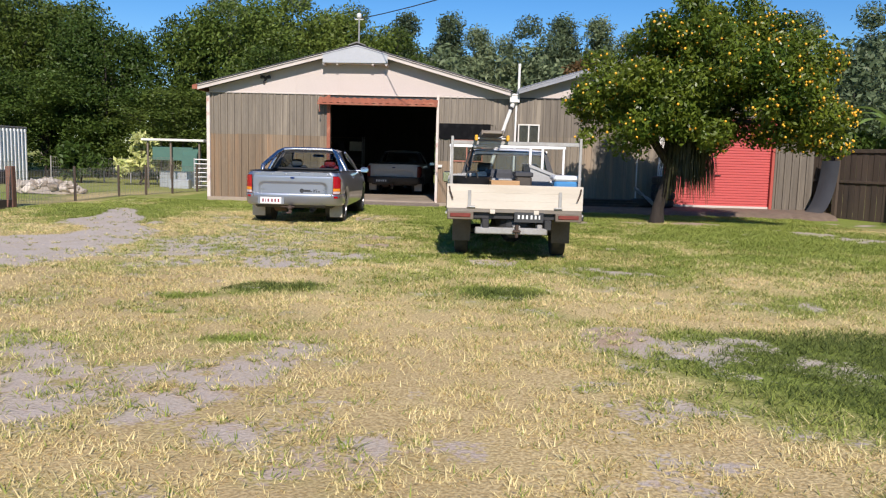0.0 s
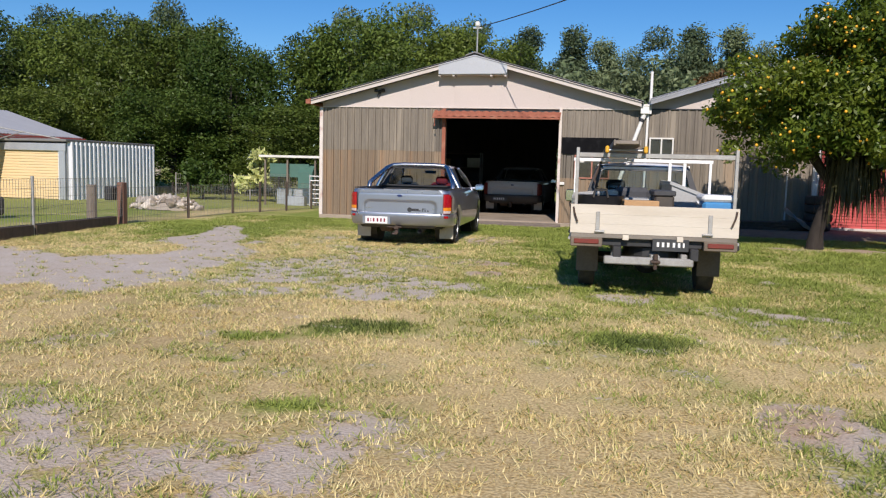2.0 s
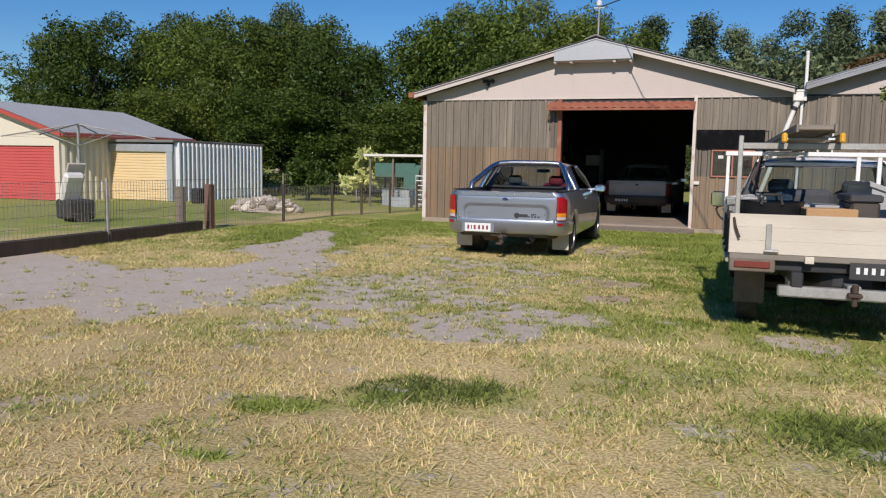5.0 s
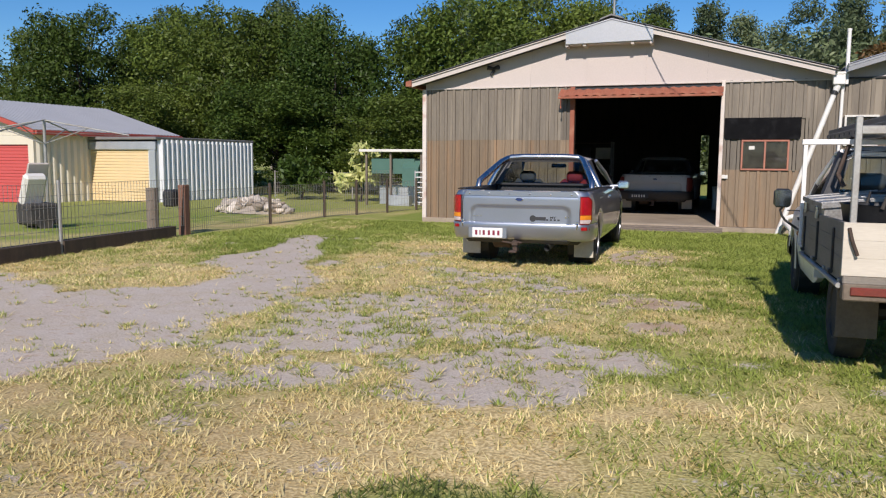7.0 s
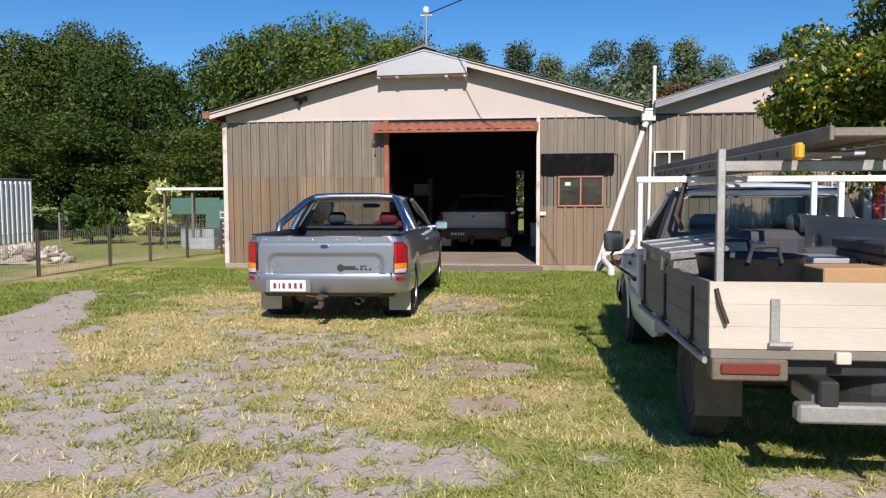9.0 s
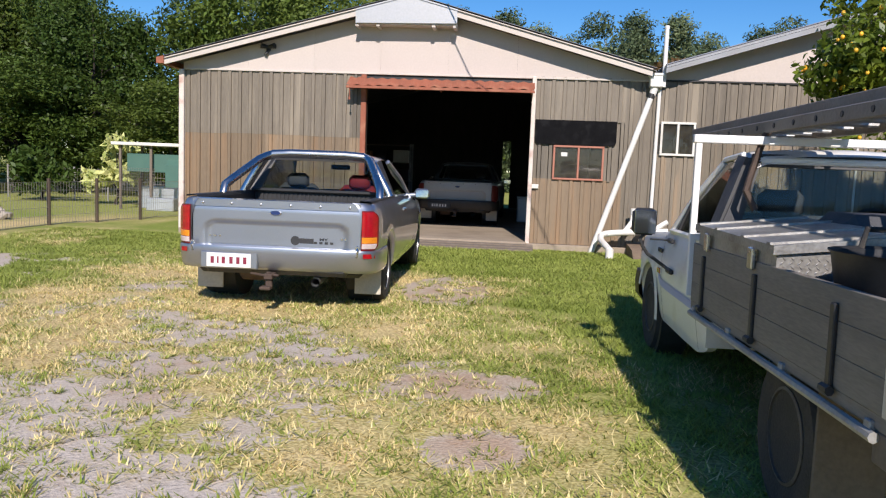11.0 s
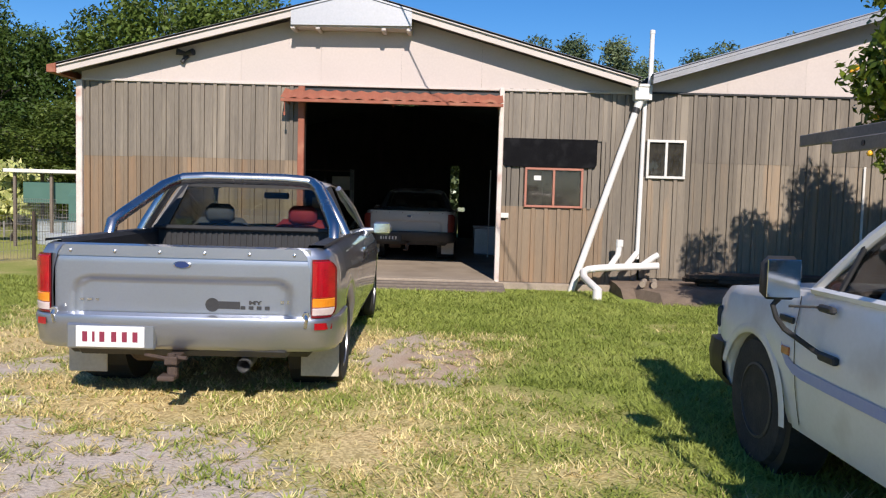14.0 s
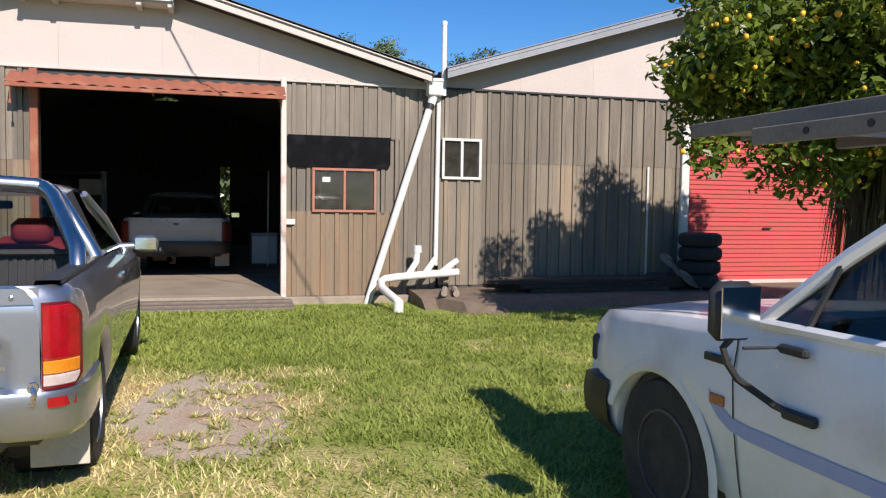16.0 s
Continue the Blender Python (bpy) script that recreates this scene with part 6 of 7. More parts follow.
        part("mirror_glass", g, M["mirror"], mi)
        g = Geo()
        g.box(sgn * 0.905, 2.14, 0.86, 0.03, 0.18, 0.035, 0.01)
        part("door_handle", g, paint, u)
    # seats
    for x, mm in ((-0.36, "seat_grey"), (0.36, "seat_red" if not old else "seat_grey")):
        st = thing("seat", Matrix.Identity(4), "", "")
        st.parent = u
        g = Geo()
        g.box(x, 2.32, 0.80, 0.5, 0.16, 0.6, 0.075)
        part("seat_back", g, M[mm], st, smooth=True, angle=60)
        g = Geo()
        g.box(x, 2.27, 1.135, 0.25, 0.1, 0.17, 0.048)
        part("headrest", g, M[mm], st, smooth=True, angle=60)
    g = Geo()
    g.box(0, 2.9, 0.62, 1.5, 1.6, 0.2, 0.02)
    g.box(0, 3.45, 0.88, 1.45, 0.4, 0.2, 0.06)
    g.box(0, 1.83, 0.8, 1.5, 0.03, 0.4)
    dash = part("dashboard", g, M["black"], u)
    g = Geo()
    g.lathe([(0.18, -0.015), (0.195, 0.0), (0.18, 0.015), (0.165, 0)], 0.36, 2.98, 1.0, 1, 20)
    part("steering_wheel", g, M["black"], u)
    g = Geo()
    g.box(0, 2.95, 1.30, 0.24, 0.03, 0.06, 0.012)
    part("rear_view_mirror", g, M["black"], cab)
    # wheels, flaps, tow bar, exhaust
    for y in (0.93, 4.05):
        for sgn in (-1, 1):
            wheel(u, sgn * 0.785, y, 0.318, 0.215, sgn, M["alloy"])
    for sgn in (-1, 1):
        g = Geo()
        g.box(sgn * 0.76, 0.53, 0.27, 0.25, 0.012, 0.3, 0.004)
        part("mud_flap", g, M["flap_pale"], u)
    g = Geo()
    g.box(-0.03, 0.12, 0.33, 0.075, 0.4, 0.05, 0.006)
    g.box(-0.03, -0.03, 0.29, 0.06, 0.05, 0.15, 0.01)
    g.box(-0.05, -0.06, 0.23, 0.1, 0.1, 0.03, 0.008)
    g.tube([(-0.03, -0.05, 0.32), (-0.03, -0.05, 0.37)], 0.024, 9)
    g.tube([(-0.22, 0.05, 0.34), (-0.05, -0.02, 0.33)], 0.012, 7)
    g.tube([(-0.02, -0.04, 0.345), (0.06, -0.06, 0.345)], 0.012, 7)
    part("tow_bar", g, M["rusty_steel"], u, "rusty tow bar with ball")
    g = Geo()
    g.tube([(0.33, 0.6, 0.28), (0.36, 0.08, 0.275)], 0.042, 12, False)
    g.tube([(0.36, 0.08, 0.275), (0.33, 0.6, 0.28)], 0.036, 12, False)
    part("exhaust", g, M["steel"], u, smooth=True)
    g = Geo()
    g.lathe([(0.14, -0.12), (0.16, -0.1), (0.16, 0.1), (0.14, 0.12)], -0.3, 0.45, 0.38, 0, 14)
    part("muffler", g, M["rusty_steel"], u, smooth=True)
    if bar:
        g = Geo()
        hoop = [(-0.80, 1.62, 1.0), (-0.76, 1.63, 1.08), (-0.62, 1.66, 1.32), (-0.57, 1.67, 1.385), (-0.49, 1.675, 1.42), (-0.3, 1.68, 1.432), (0.3, 1.68, 1.432), (0.49, 1.675, 1.42), (0.57, 1.67, 1.385), (0.62, 1.66, 1.32), (0.76, 1.63, 1.08), (0.80, 1.62, 1.0)]
        g.tube(hoop, 0.047, 16)
        sb = part("sports_bar", g, M["chrome"], u, "polished chrome sports bar", smooth=True)
        for sgn in (-1, 1):
            g = Geo()
            g.tube([(sgn * 0.53, 1.66, 1.41), (sgn * 0.60, 1.52, 1.36), (sgn * 0.74, 1.12, 1.16), (sgn * 0.785, 0.99, 1.09), (sgn * 0.79, 0.95, 1.0)], 0.043, 14)
            part("brace", g, M["chrome"], sb, smooth=True)
    return u


sedan_ute(pose(-3.085, 15.96, -0.005, 0, 0, 2.0), "silver sedan-based ute with chrome sports bar parked on grass", M["paint_silver"], True)
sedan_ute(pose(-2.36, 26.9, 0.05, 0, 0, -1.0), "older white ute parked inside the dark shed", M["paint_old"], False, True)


def tray_truck():
    u = thing("tray_truck", pose(0.95, 11.38, 0.0, 0, 0, 1.0), "weathered white tray-back utility loaded with tools, parked on grass", "truck")
    zsf = lerp_table([(2.35, 0.97), (3.45, 0.955), (3.7, 0.93), (4.4, 0.88), (4.66, 0.845), (4.72, 0.80)])
    hwf = lerp_table([(2.35, 0.795), (2.6, 0.805), (4.3, 0.805), (4.55, 0.79), (4.66, 0.745)])
    ys = sorted({2.35, 2.38, 2.42, 2.5, 2.6, 2.7, 2.95, 3.2, 3.4, *[4.07 + 0.375 * math.sin(q * math.pi / 24) for q in range(-12, 13)], 4.5, 4.6, 4.66, 4.7, 4.72})
    g = Geo()
    side_shell(g, ys, hwf, zsf, lerp_table([(2.35, 0.43), (2.42, 0.35), (2.55, 0.30), (2.8, 0.29)]), [(4.07, 0.375, 0.29)], (0.05, [(0.03, 0.1), (0.012, 0.3), (0.0, 0.5), (0.0, 0.7), (0.012, 0.78), (0.02, 0.93), (0.05, 1.0)]))
    secs = []
    for y in (3.38, 3.7, 4.1, 4.6, 4.68, 4.72):
        w, z = hwf(y) - 0.05, zsf(y)
        secs.append([(x * w, y, z + 0.035 * (1 - x * x)) for x in (-1, -0.75, -0.4, 0, 0.4, 0.75, 1)])
    secs.append([(x * 0.69, 4.73, 0.45) for x in (-1, -0.75, -0.4, 0, 0.4, 0.75, 1)])
    g.loft(secs)
    g.box(0, 2.36, 0.68, 1.56, 0.03, 0.6)
    body = part("body", g, M["paint_white"], u, smooth=True, angle=45)
    for y in (2.52, 3.56):
        for sgn in (-1, 1):
            g = Geo()
            g.loft([[(sgn * (0.8075 - d), y - 0.004 + k, z), (sgn * (0.8075 - d), y + 0.004 + k, z)] for z, d, k in ((0.33, 0.035, 0), (0.40, 0.022, 0), (0.50, 0.007, 0), (0.62, 0.0, 0.01 * (y > 3)), (0.76, 0.001, 0.02 * (y > 3)), (0.84, 0.014, 0.02 * (y > 3)), (0.92, 0.024, 0.02 * (y > 3)))])
            part("door_gap", g, M["black"], body)
    for sgn in (-1, 1):
        g = Geo()
        g.loft([[(sgn * (0.808 - dx), y, 0.55 + dz), (sgn * (0.8085 - dx), y + 0.5 * dx, 0.60 + dz)] for y, dz, dx in ((2.45, 0, 0), (2.9, 0, 0), (3.3, 0.0, 0), (3.5, 0.003, 0), (3.58, 0.012, 0), (3.65, 0.04, 0), (3.71, 0.085, 0.003), (3.77, 0.135, 0.009), (3.84, 0.165, 0.011))])
        part("stripe", g, M["decal_blue"], body, "faded blue decal stripe")
        g = Geo()
        ring = [(4.07 + 0.392 * math.cos(a), 0.29 + 0.392 * math.sin(a)) for a in [0.42 + (math.pi - 0.42) * k / 20 for k in range(21)]]
        g.loft([[(sgn * 0.804, 4.07 + (y - 4.07) * 0.955, 0.29 + (z - 0.29) * 0.955) for y, z in ring], [(sgn * 0.815, y, z) for y, z in ring], [(sgn * 0.804, 4.07 + (y - 4.07) * 1.09, 0.29 + (z - 0.29) * 1.09) for y, z in ring]])
        part("wheel_flare", g, M["paint_white"], body, smooth=True, angle=60)
        g = Geo()
        g.box(sgn * 0.808, 3.66, 0.655, 0.012, 0.08, 0.04, 0.004)
        part("side_marker", g, M["lens_orange"], body)
        g = Geo()
        g.box(sgn * 0.80, 3.68, 0.80, 0.014, 0.14, 0.03, 0.004)
        part("vent", g, M["black"], body)
        g = Geo()
        g.box(sgn * 0.795, 2.64, 0.87, 0.03, 0.13, 0.04, 0.008)
        part("door_handle", g, M["black"], body)
        g = Geo()
        g.box(sgn * 0.60, 4.725, 0.66, 0.22, 0.04, 0.16, 0.02)
        part("headlamp", g, M["lens_clear"], body)
        # dark bezel at the outer edge of the headlamp
        g = Geo()
        g.box(sgn * 0.735, 4.695, 0.66, 0.05, 0.04, 0.13, 0.015)
        part("indicator", g, M["trim_grey"], body, "dark headlamp bezel at the corner")
    g = Geo()
    plan = [(-0.80, 4.46), (-0.81, 4.58), (-0.785, 4.71), (-0.65, 4.79), (0, 4.82), (0.65, 4.79), (0.785, 4.71), (0.81, 4.58), (0.80, 4.46)]
    g.loft([[(x * 0.95, y - 0.05, 0.56), (x, y, 0.545), (x * 1.01, y + 0.01, 0.46), (x, y, 0.36), (x * 0.93, y - 0.06, 0.29)] for x, y in plan])
    part("bumper", g, M["black"], u, smooth=True, angle=50)
    # cab
    g = Geo()
    roof = []
    for y, w, z in ((2.37, 0.58, 1.44), (2.43, 0.60, 1.47), (2.6, 0.61, 1.485), (2.78, 0.60, 1.475), (2.9, 0.585, 1.435)):
        roof.append([(x * w, y, z + 0.035 * (1 - x * x) - 0.02 * (abs(x) == 1)) for x in (-1, -0.88, -0.5, 0, 0.5, 0.88, 1)])
    g.loft(roof)
    g.loft([[(p[0], p[1], p[2] - 0.03) for p in r] for r in roof])
    for sgn in (-1, 1):
        g.tube([(sgn * 0.755, 3.50, 0.95), (sgn * 0.685, 3.2, 1.2), (sgn * 0.59, 2.89, 1.43)], 0.028, 7)
        g.tube([(sgn * 0.60, 2.5, 1.47), (sgn * 0.60, 2.88, 1.445)], 0.018, 6)
        g.tube([(sgn * 0.775, 2.4, 0.97), (sgn * 0.765, 3.5, 0.955)], 0.02, 6)
    g.box(0, 2.37, 1.0, 1.5, 0.05, 0.06, 0.01)
    g.box(0, 2.395, 1.44, 1.1, 0.04, 0.04, 0.01)
    cab = part("cab", g, M["paint_white"], u, smooth=True, angle=45)
    g = Geo()
    quad(g, (-0.68, 2.365, 1.03), (0.68, 2.365, 1.03), (0.55, 2.405, 1.44), (-0.55, 2.405, 1.44))
    part("rear_window", g, M["glass"], cab)
    g = Geo()
    quad(g, (-0.60, 2.385, 1.405), (0.60, 2.385, 1.405), (0.585, 2.40, 1.475), (-0.585, 2.40, 1.475), 0.012)
    for sgn in (-1, 1):
        quad(g, (sgn * 0.775, 2.345, 0.98), (sgn * 0.665, 2.345, 0.98), (sgn * 0.545, 2.382, 1.41), (sgn * 0.60, 2.385, 1.43), 0.012)
    part("window_surround", g, M["trim_grey"], cab, "dark grey surround of the rear window")
    # pillars of the white cab, with their shade put into a dark grey
    for sgn in (-1, 1):
        g = Geo()
        quad(g, (sgn * 0.68, 2.36, 0.97), (sgn * 0.765, 2.37, 0.97), (sgn * 0.60, 2.42, 1.45), (sgn * 0.53, 2.40, 1.46), 0.02)
        quad(g, (sgn * 0.765, 2.37, 0.97), (sgn * 0.765, 2.54, 0.97), (sgn * 0.61, 2.52, 1.46), (sgn * 0.60, 2.40, 1.45), 0.02)
        part("rear_pillar", g, M["trim_grey"], cab, "rear cab pillar coloured dark for its shaded side")
    g = Geo()
    quad(g, (0.74, 3.50, 0.955), (-0.74, 3.50, 0.955), (-0.58, 2.89, 1.435), (0.58, 2.89, 1.435))
    part("windscreen", g, M["glass"], cab)
    for sgn in (-1, 1):
        g = Geo()
        quad(g, (sgn * 0.762, 2.54, 0.97), (sgn * 0.757, 3.46, 0.96), (sgn * 0.592, 2.88, 1.44), (sgn * 0.608, 2.56, 1.455))
        part("side_window", g, M["glass_dark"], cab)
        g = Geo()
        g.tube([(sgn * 0.768, 3.28, 0.96), (sgn * 0.703, 3.22, 1.17)], 0.012, 6)
        part("quarter_bar", g, M["black"], cab, "black quarter window bar")
        mi = thing("door_mirror", Matrix.Identity(4), "", "")
        mi.parent = u
        g = Geo()
        g.box(sgn * 0.985, 3.36, 1.02, 0.165, 0.075, 0.185, 0.03)
        part("housing", g, M["black"], mi, smooth=True, angle=60)
        g = Geo()
        g.box(sgn * 0.985, 3.318, 1.02, 0.142, 0.006, 0.16, 0.002)
        part("mirror_glass", g, M["mirror"], mi)
        g = Geo()
        g.tube([(sgn * 0.98, 3.37, 0.93), (sgn * 1.0, 3.38, 0.90), (sgn * 0.985, 3.375, 0.85), (sgn * 0.95, 3.37, 0.80), (sgn * 0.83, 3.34, 0.715), (sgn * 0.82, 3.24, 0.70)], 0.012, 7)
        g.tube([(sgn * 0.94, 3.36, 0.9), (sgn * 0.80, 3.34, 0.9)], 0.006, 6)
        g.box(sgn * 0.815, 3.28, 0.9, 0.03, 0.12, 0.03, 0.008)
        g.box(sgn * 0.82, 3.24, 0.70, 0.03, 0.14, 0.035, 0.008)
        part("bracket", g, M["black"], mi)
    g = Geo()
    g.box(0, 2.62, 0.86, 1.4, 0.16, 0.55, 0.06)
    part("seat", g, M["seat_grey"], u, smooth=True, angle=60)
    for x in (-0.36, 0.36):
        g = Geo()
        g.box(x, 2.56, 1.2, 0.26, 0.09, 0.16, 0.04)
        part("headrest", g, M["seat_grey"], u, smooth=True, angle=60)
    g = Geo()
    g.box(0, 2.95, 0.6, 1.5, 1.1, 0.1, 0.02)
    g.box(0, 3.34, 0.85, 1.42, 0.3, 0.2, 0.06)
    part("dashboard", g, M["black"], u)
    g = Geo()
    g.lathe([(0.18, -0.015), (0.195, 0.0), (0.18, 0.015), (0.165, 0)], 0.36, 3.02, 0.99, 1, 20)
    part("steering_wheel", g, M["black"], u)
    # frame, axle
    g = Geo()
    for x in (-0.4, 0.4):
        g.box(x, 2.2, 0.52, 0.09, 4.6, 0.13, 0.01)
    for y in (0.1, 0.8, 1.5, 2.1):
        g.box(0, y, 0.62, 1.75, 0.07, 0.09, 0.008)
    g.tube([(-0.7, 1.02, 0.35), (0.7, 1.02, 0.35)], 0.07, 9)
    g.lathe([(0.1, -0.14), (0.17, -0.06), (0.17, 0.06), (0.1, 0.14)], 0.0, 1.02, 0.35, 1, 14)
    g.lathe([(0.33, 0.0), (0.34, 0.09), (0.33, 0.18)], 0.02, 0.45, 0.38, 2, 22)
    g.box(0, 3.6, 0.5, 1.2, 1.6, 0.2, 0.05)
    for sgn in (-1, 1):
        g.lathe([(0.37, -0.1), (0.37, 0.10)], sgn * 0.66, 4.03, 0.31, 0, 20)
    part("chassis", g, M["black"], u)
    for y in (1.02, 4.03):
        for sgn in (-1, 1):
            wheel(u, sgn * (0.70 if y > 2 else 0.68) - 0.03 * (y < 2), y, 0.325, 0.195, sgn, M["wheel_dark"], 0)
    # tray
    tr = thing("tray", Matrix.Identity(4), "", "")
    tr.parent = u
    g = Geo()
    g.box(0, 1.13, 0.685, 1.84, 2.26, 0.05, 0.006)
    part("tray_floor", g, M["tray_side_shade"], tr)
    for k in range(3):
        g = Geo()
        z = 0.713 + k * 0.104 + 0.048
        g.box(0, 0.012, z, 1.86, 0.03, 0.1036, 0.0015)
        part("tail_board", g, M["tray_cream"], tr)
    for sgn in (-1, 1):
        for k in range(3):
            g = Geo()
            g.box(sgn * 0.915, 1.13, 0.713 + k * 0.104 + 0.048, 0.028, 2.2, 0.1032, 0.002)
            part("side_board", g, M["tray_side_shade"], tr)
        for y in (0.36, 1.15, 1.98):
            g = Geo()
            g.box(sgn * 0.937, y, 0.84, 0.016, 0.035, 0.26, 0.004)
            g.tube([(sgn * 0.945, y - 0.03, 0.70), (sgn * 0.945, y + 0.03, 0.70)], 0.016, 7)
            part("latch", g, M["black"], tr)
        g = Geo()
        g.tube([(sgn * 0.935, 0.05, 0.645), (sgn * 0.935, 2.2, 0.645)], 0.017, 8)
        for y in (0.1, 0.8, 1.5, 2.15):
            g.box(sgn * 0.915, y, 0.66, 0.04, 0.04, 0.05, 0.005)
        part("rope_rail", g, M["galv"], tr)
        g = Geo()
        g.box(sgn * 0.62, -0.008, 0.845, 0.045, 0.014, 0.2, 0.004)
        g.tube([(sgn * 0.65, -0.02, 0.735), (sgn * 0.54, -0.02, 0.735)], 0.014, 7)
        part("latch", g, M["galv"], tr)
        g = Geo()
        g.tube([(sgn * 0.90, -0.01, 0.99), (sgn * 0.885, -0.03, 0.92), (sgn * 0.85, -0.03, 0.83)], 0.011, 6)
        part("latch", g, M["rusty_steel"], tr)
        g = Geo()
        g.box(sgn * 0.74, 0.03, 0.615, 0.36, 0.12, 0.1, 0.008)
        lamp = part("lamp_box", g, M["shaded_brown"], tr)
        g = Geo()
        g.box(sgn * 0.74, -0.035, 0.622, 0.28, 0.016, 0.05, 0.006)
        part("red_lens", g, M["lens_dull"], lamp)
        g = Geo()
        g.box(sgn * 0.68 - 0.03, 0.62, 0.43, 0.25, 0.014, 0.42, 0.004)
        part("mud_flap", g, M["shaded_brown"], u)
        g = Geo()
        g.box(sgn * 0.30, 0.0, 0.675, 0.07, 0.05, 0.055, 0.004)
        part("tab", g, M["tray_cream"], tr)
    g = Geo()
    g.box(0.2, -0.01, 0.61, 0.40, 0.012, 0.13, 0.003)
    pl = part("number_plate", g, M["plate_black"], tr, "dark number plate with characters shown as bars")
    bar_text(pl, "character", 0.04, 0.36, 0.59, 0.64, -0.019, [2, -0.6, 2, -0.6, 2, -0.9, 2, -0.6, 2, -0.6, 1.5], M["plate_white"])
    g = Geo()
    g.box(-0.07, -0.06, 0.435, 0.93, 0.09, 0.085, 0.012)
    g.box(0.0, 0.1, 0.47, 0.1, 0.4, 0.07, 0.01)
    for x in (-0.42, 0.3):
        g.box(x, 0.1, 0.48, 0.07, 0.3, 0.08, 0.01)
    bb = part("tow_bar", g, M["galv"], u, "scuffed steel rear bumper bar")
    g = Geo()
    g.box(0.0, -0.13, 0.44, 0.1, 0.1, 0.03, 0.008)
    g.tube([(0, -0.14, 0.44), (0, -0.14, 0.36)], 0.02, 8)
    g.tube([(0, -0.14, 0.46), (0, -0.14, 0.52)], 0.025, 9)
    part("tow_ball", g, M["rusty_steel"], bb)
    # racks
    fr = thing("front_rack", Matrix.Identity(4), "", "")
    fr.parent = u
    for x in (-0.88, 0.88):
        g = Geo()
        g.box(x, 2.27, 1.12, 0.034, 0.034, 0.87, 0.004)
        part("upright", g, M["paint_white"], fr)
    for x in (0.36, 0.55):
        g = Geo()
        g.box(x, 2.27, 1.12, 0.04, 0.04, 0.8, 0.005)
        part("upright", g, M["paint_white"], fr)
    g = Geo()
    g.box(0, 2.27, 1.54, 1.82, 0.05, 0.045, 0.005)
    part("top_bar", g, M["paint_white"], fr)
    g = Geo()
    g.box(0, 2.27, 1.01, 1.8, 0.04, 0.04, 0.005)
    part("lower_bar", g, M["paint_white"], fr)
    rr = thing("rear_rack", Matrix.Identity(4), "", "")
    rr.parent = u
    for x in (-0.825, 0.825):
        g = Geo()
        g.box(x, 0.05, 1.17, 0.036, 0.036, 0.93, 0.004)
        part("upright", g, M["galv"], rr)
    g = Geo()
    g.box(0, 0.07, 1.555, 1.65, 0.04, 0.05, 0.005)
    part("top_bar", g, M["galv"], rr)
    # the tray is a little narrower than its racks and dips towards the cab
    tr.matrix_local = Matrix.Translation((-0.03, 0, 0.71)) @ Matrix.Rotation(radians(-1.1), 4, "X") @ Matrix.Diagonal((0.943, 1, 1, 1)) @ Matrix.Translation((0, 0, -0.71))
    fr.matrix_local = rr.matrix_local = Matrix.Translation((-0.03, 0, 0))
    W = u.matrix_world @ Matrix.Translation((-0.03, 0, 0))
    # what lies on the racks and in the tray
    lad = thing("ladder", W @ pose(-0.32, -0.06, 0), "aluminium extension ladder with yellow feet tied on racks", "ladder")
    for sgn in (-1, 1):
        g = Geo()
        g.box(sgn * 0.2, 1.95, 1.615, 0.026, 3.9, 0.066, 0.005)
        part("rail", g, M["worn_alu"], lad)
        g = Geo()
        g.box(sgn * 0.2, 0.0, 1.615, 0.04, 0.07, 0.076, 0.012)
        part("foot", g, M["yellow_cap"], lad)
        for k in range(13):
            g = Geo()
            g.lathe([(0.014, 0.0), (0.014, 0.004), (0.008, 0.004)], sgn * 0.2 + (0.013 if sgn > 0 else -0.017), 0.25 + k * 0.28, 1.615, 0, 10)
            part("rung_end", g, M["black"], lad)
    for k in range(13):
        g = Geo()
        g.tube([(-0.2, 0.25 + k * 0.28, 1.615), (0.2, 0.25 + k * 0.28, 1.615)], 0.014, 7)
        part("rung", g, M["alu"], lad)
    pk = thing("plank", W @ pose(-0.32, -0.06, 0), "aluminium scaffold plank lying on the ladder", "plank")
    g = Geo()
    g.box(0, 2.1, 1.685, 0.25, 4.55, 0.04, 0.006)
    part("deck", g, M["worn_alu"], pk)
    for x in (-0.13, 0.13):
        g = Geo()
        g.box(x, 2.1, 1.68, 0.02, 4.6, 0.062, 0.004)
        part("side_rail", g, M["worn_alu"], pk)
    # strap
    g = Geo()
    g.tube([(-0.50, 2.3, 1.60), (-0.53, 2.3, 1.57), (-0.60, 2.25, 1.36), (-0.63, 2.22, 1.27), (-0.58, 2.2, 1.17)], 0.018, 6)
    o = part("tie_strap", g, M["rusty_steel"])
    o.matrix_world = W
    tagged(o, "brown tie-down strap from rack to tray", "strap")

    def tool_box(x, y, lx, ly, z1, slope, label, mm, tread=False):
        t = thing("toolbox", W @ pose(x, y, 0.71), label, "toolbox")
        g = Geo()
        g.prism([(-lx / 2, 0), (lx / 2, 0), (lx / 2, z1 - slope * (slope > 0)), (-lx / 2, z1 + slope * (slope < 0))], 1, -ly / 2, ly / 2)
        part("body", g, mm, t)
        g = Geo()
        d = 0.02
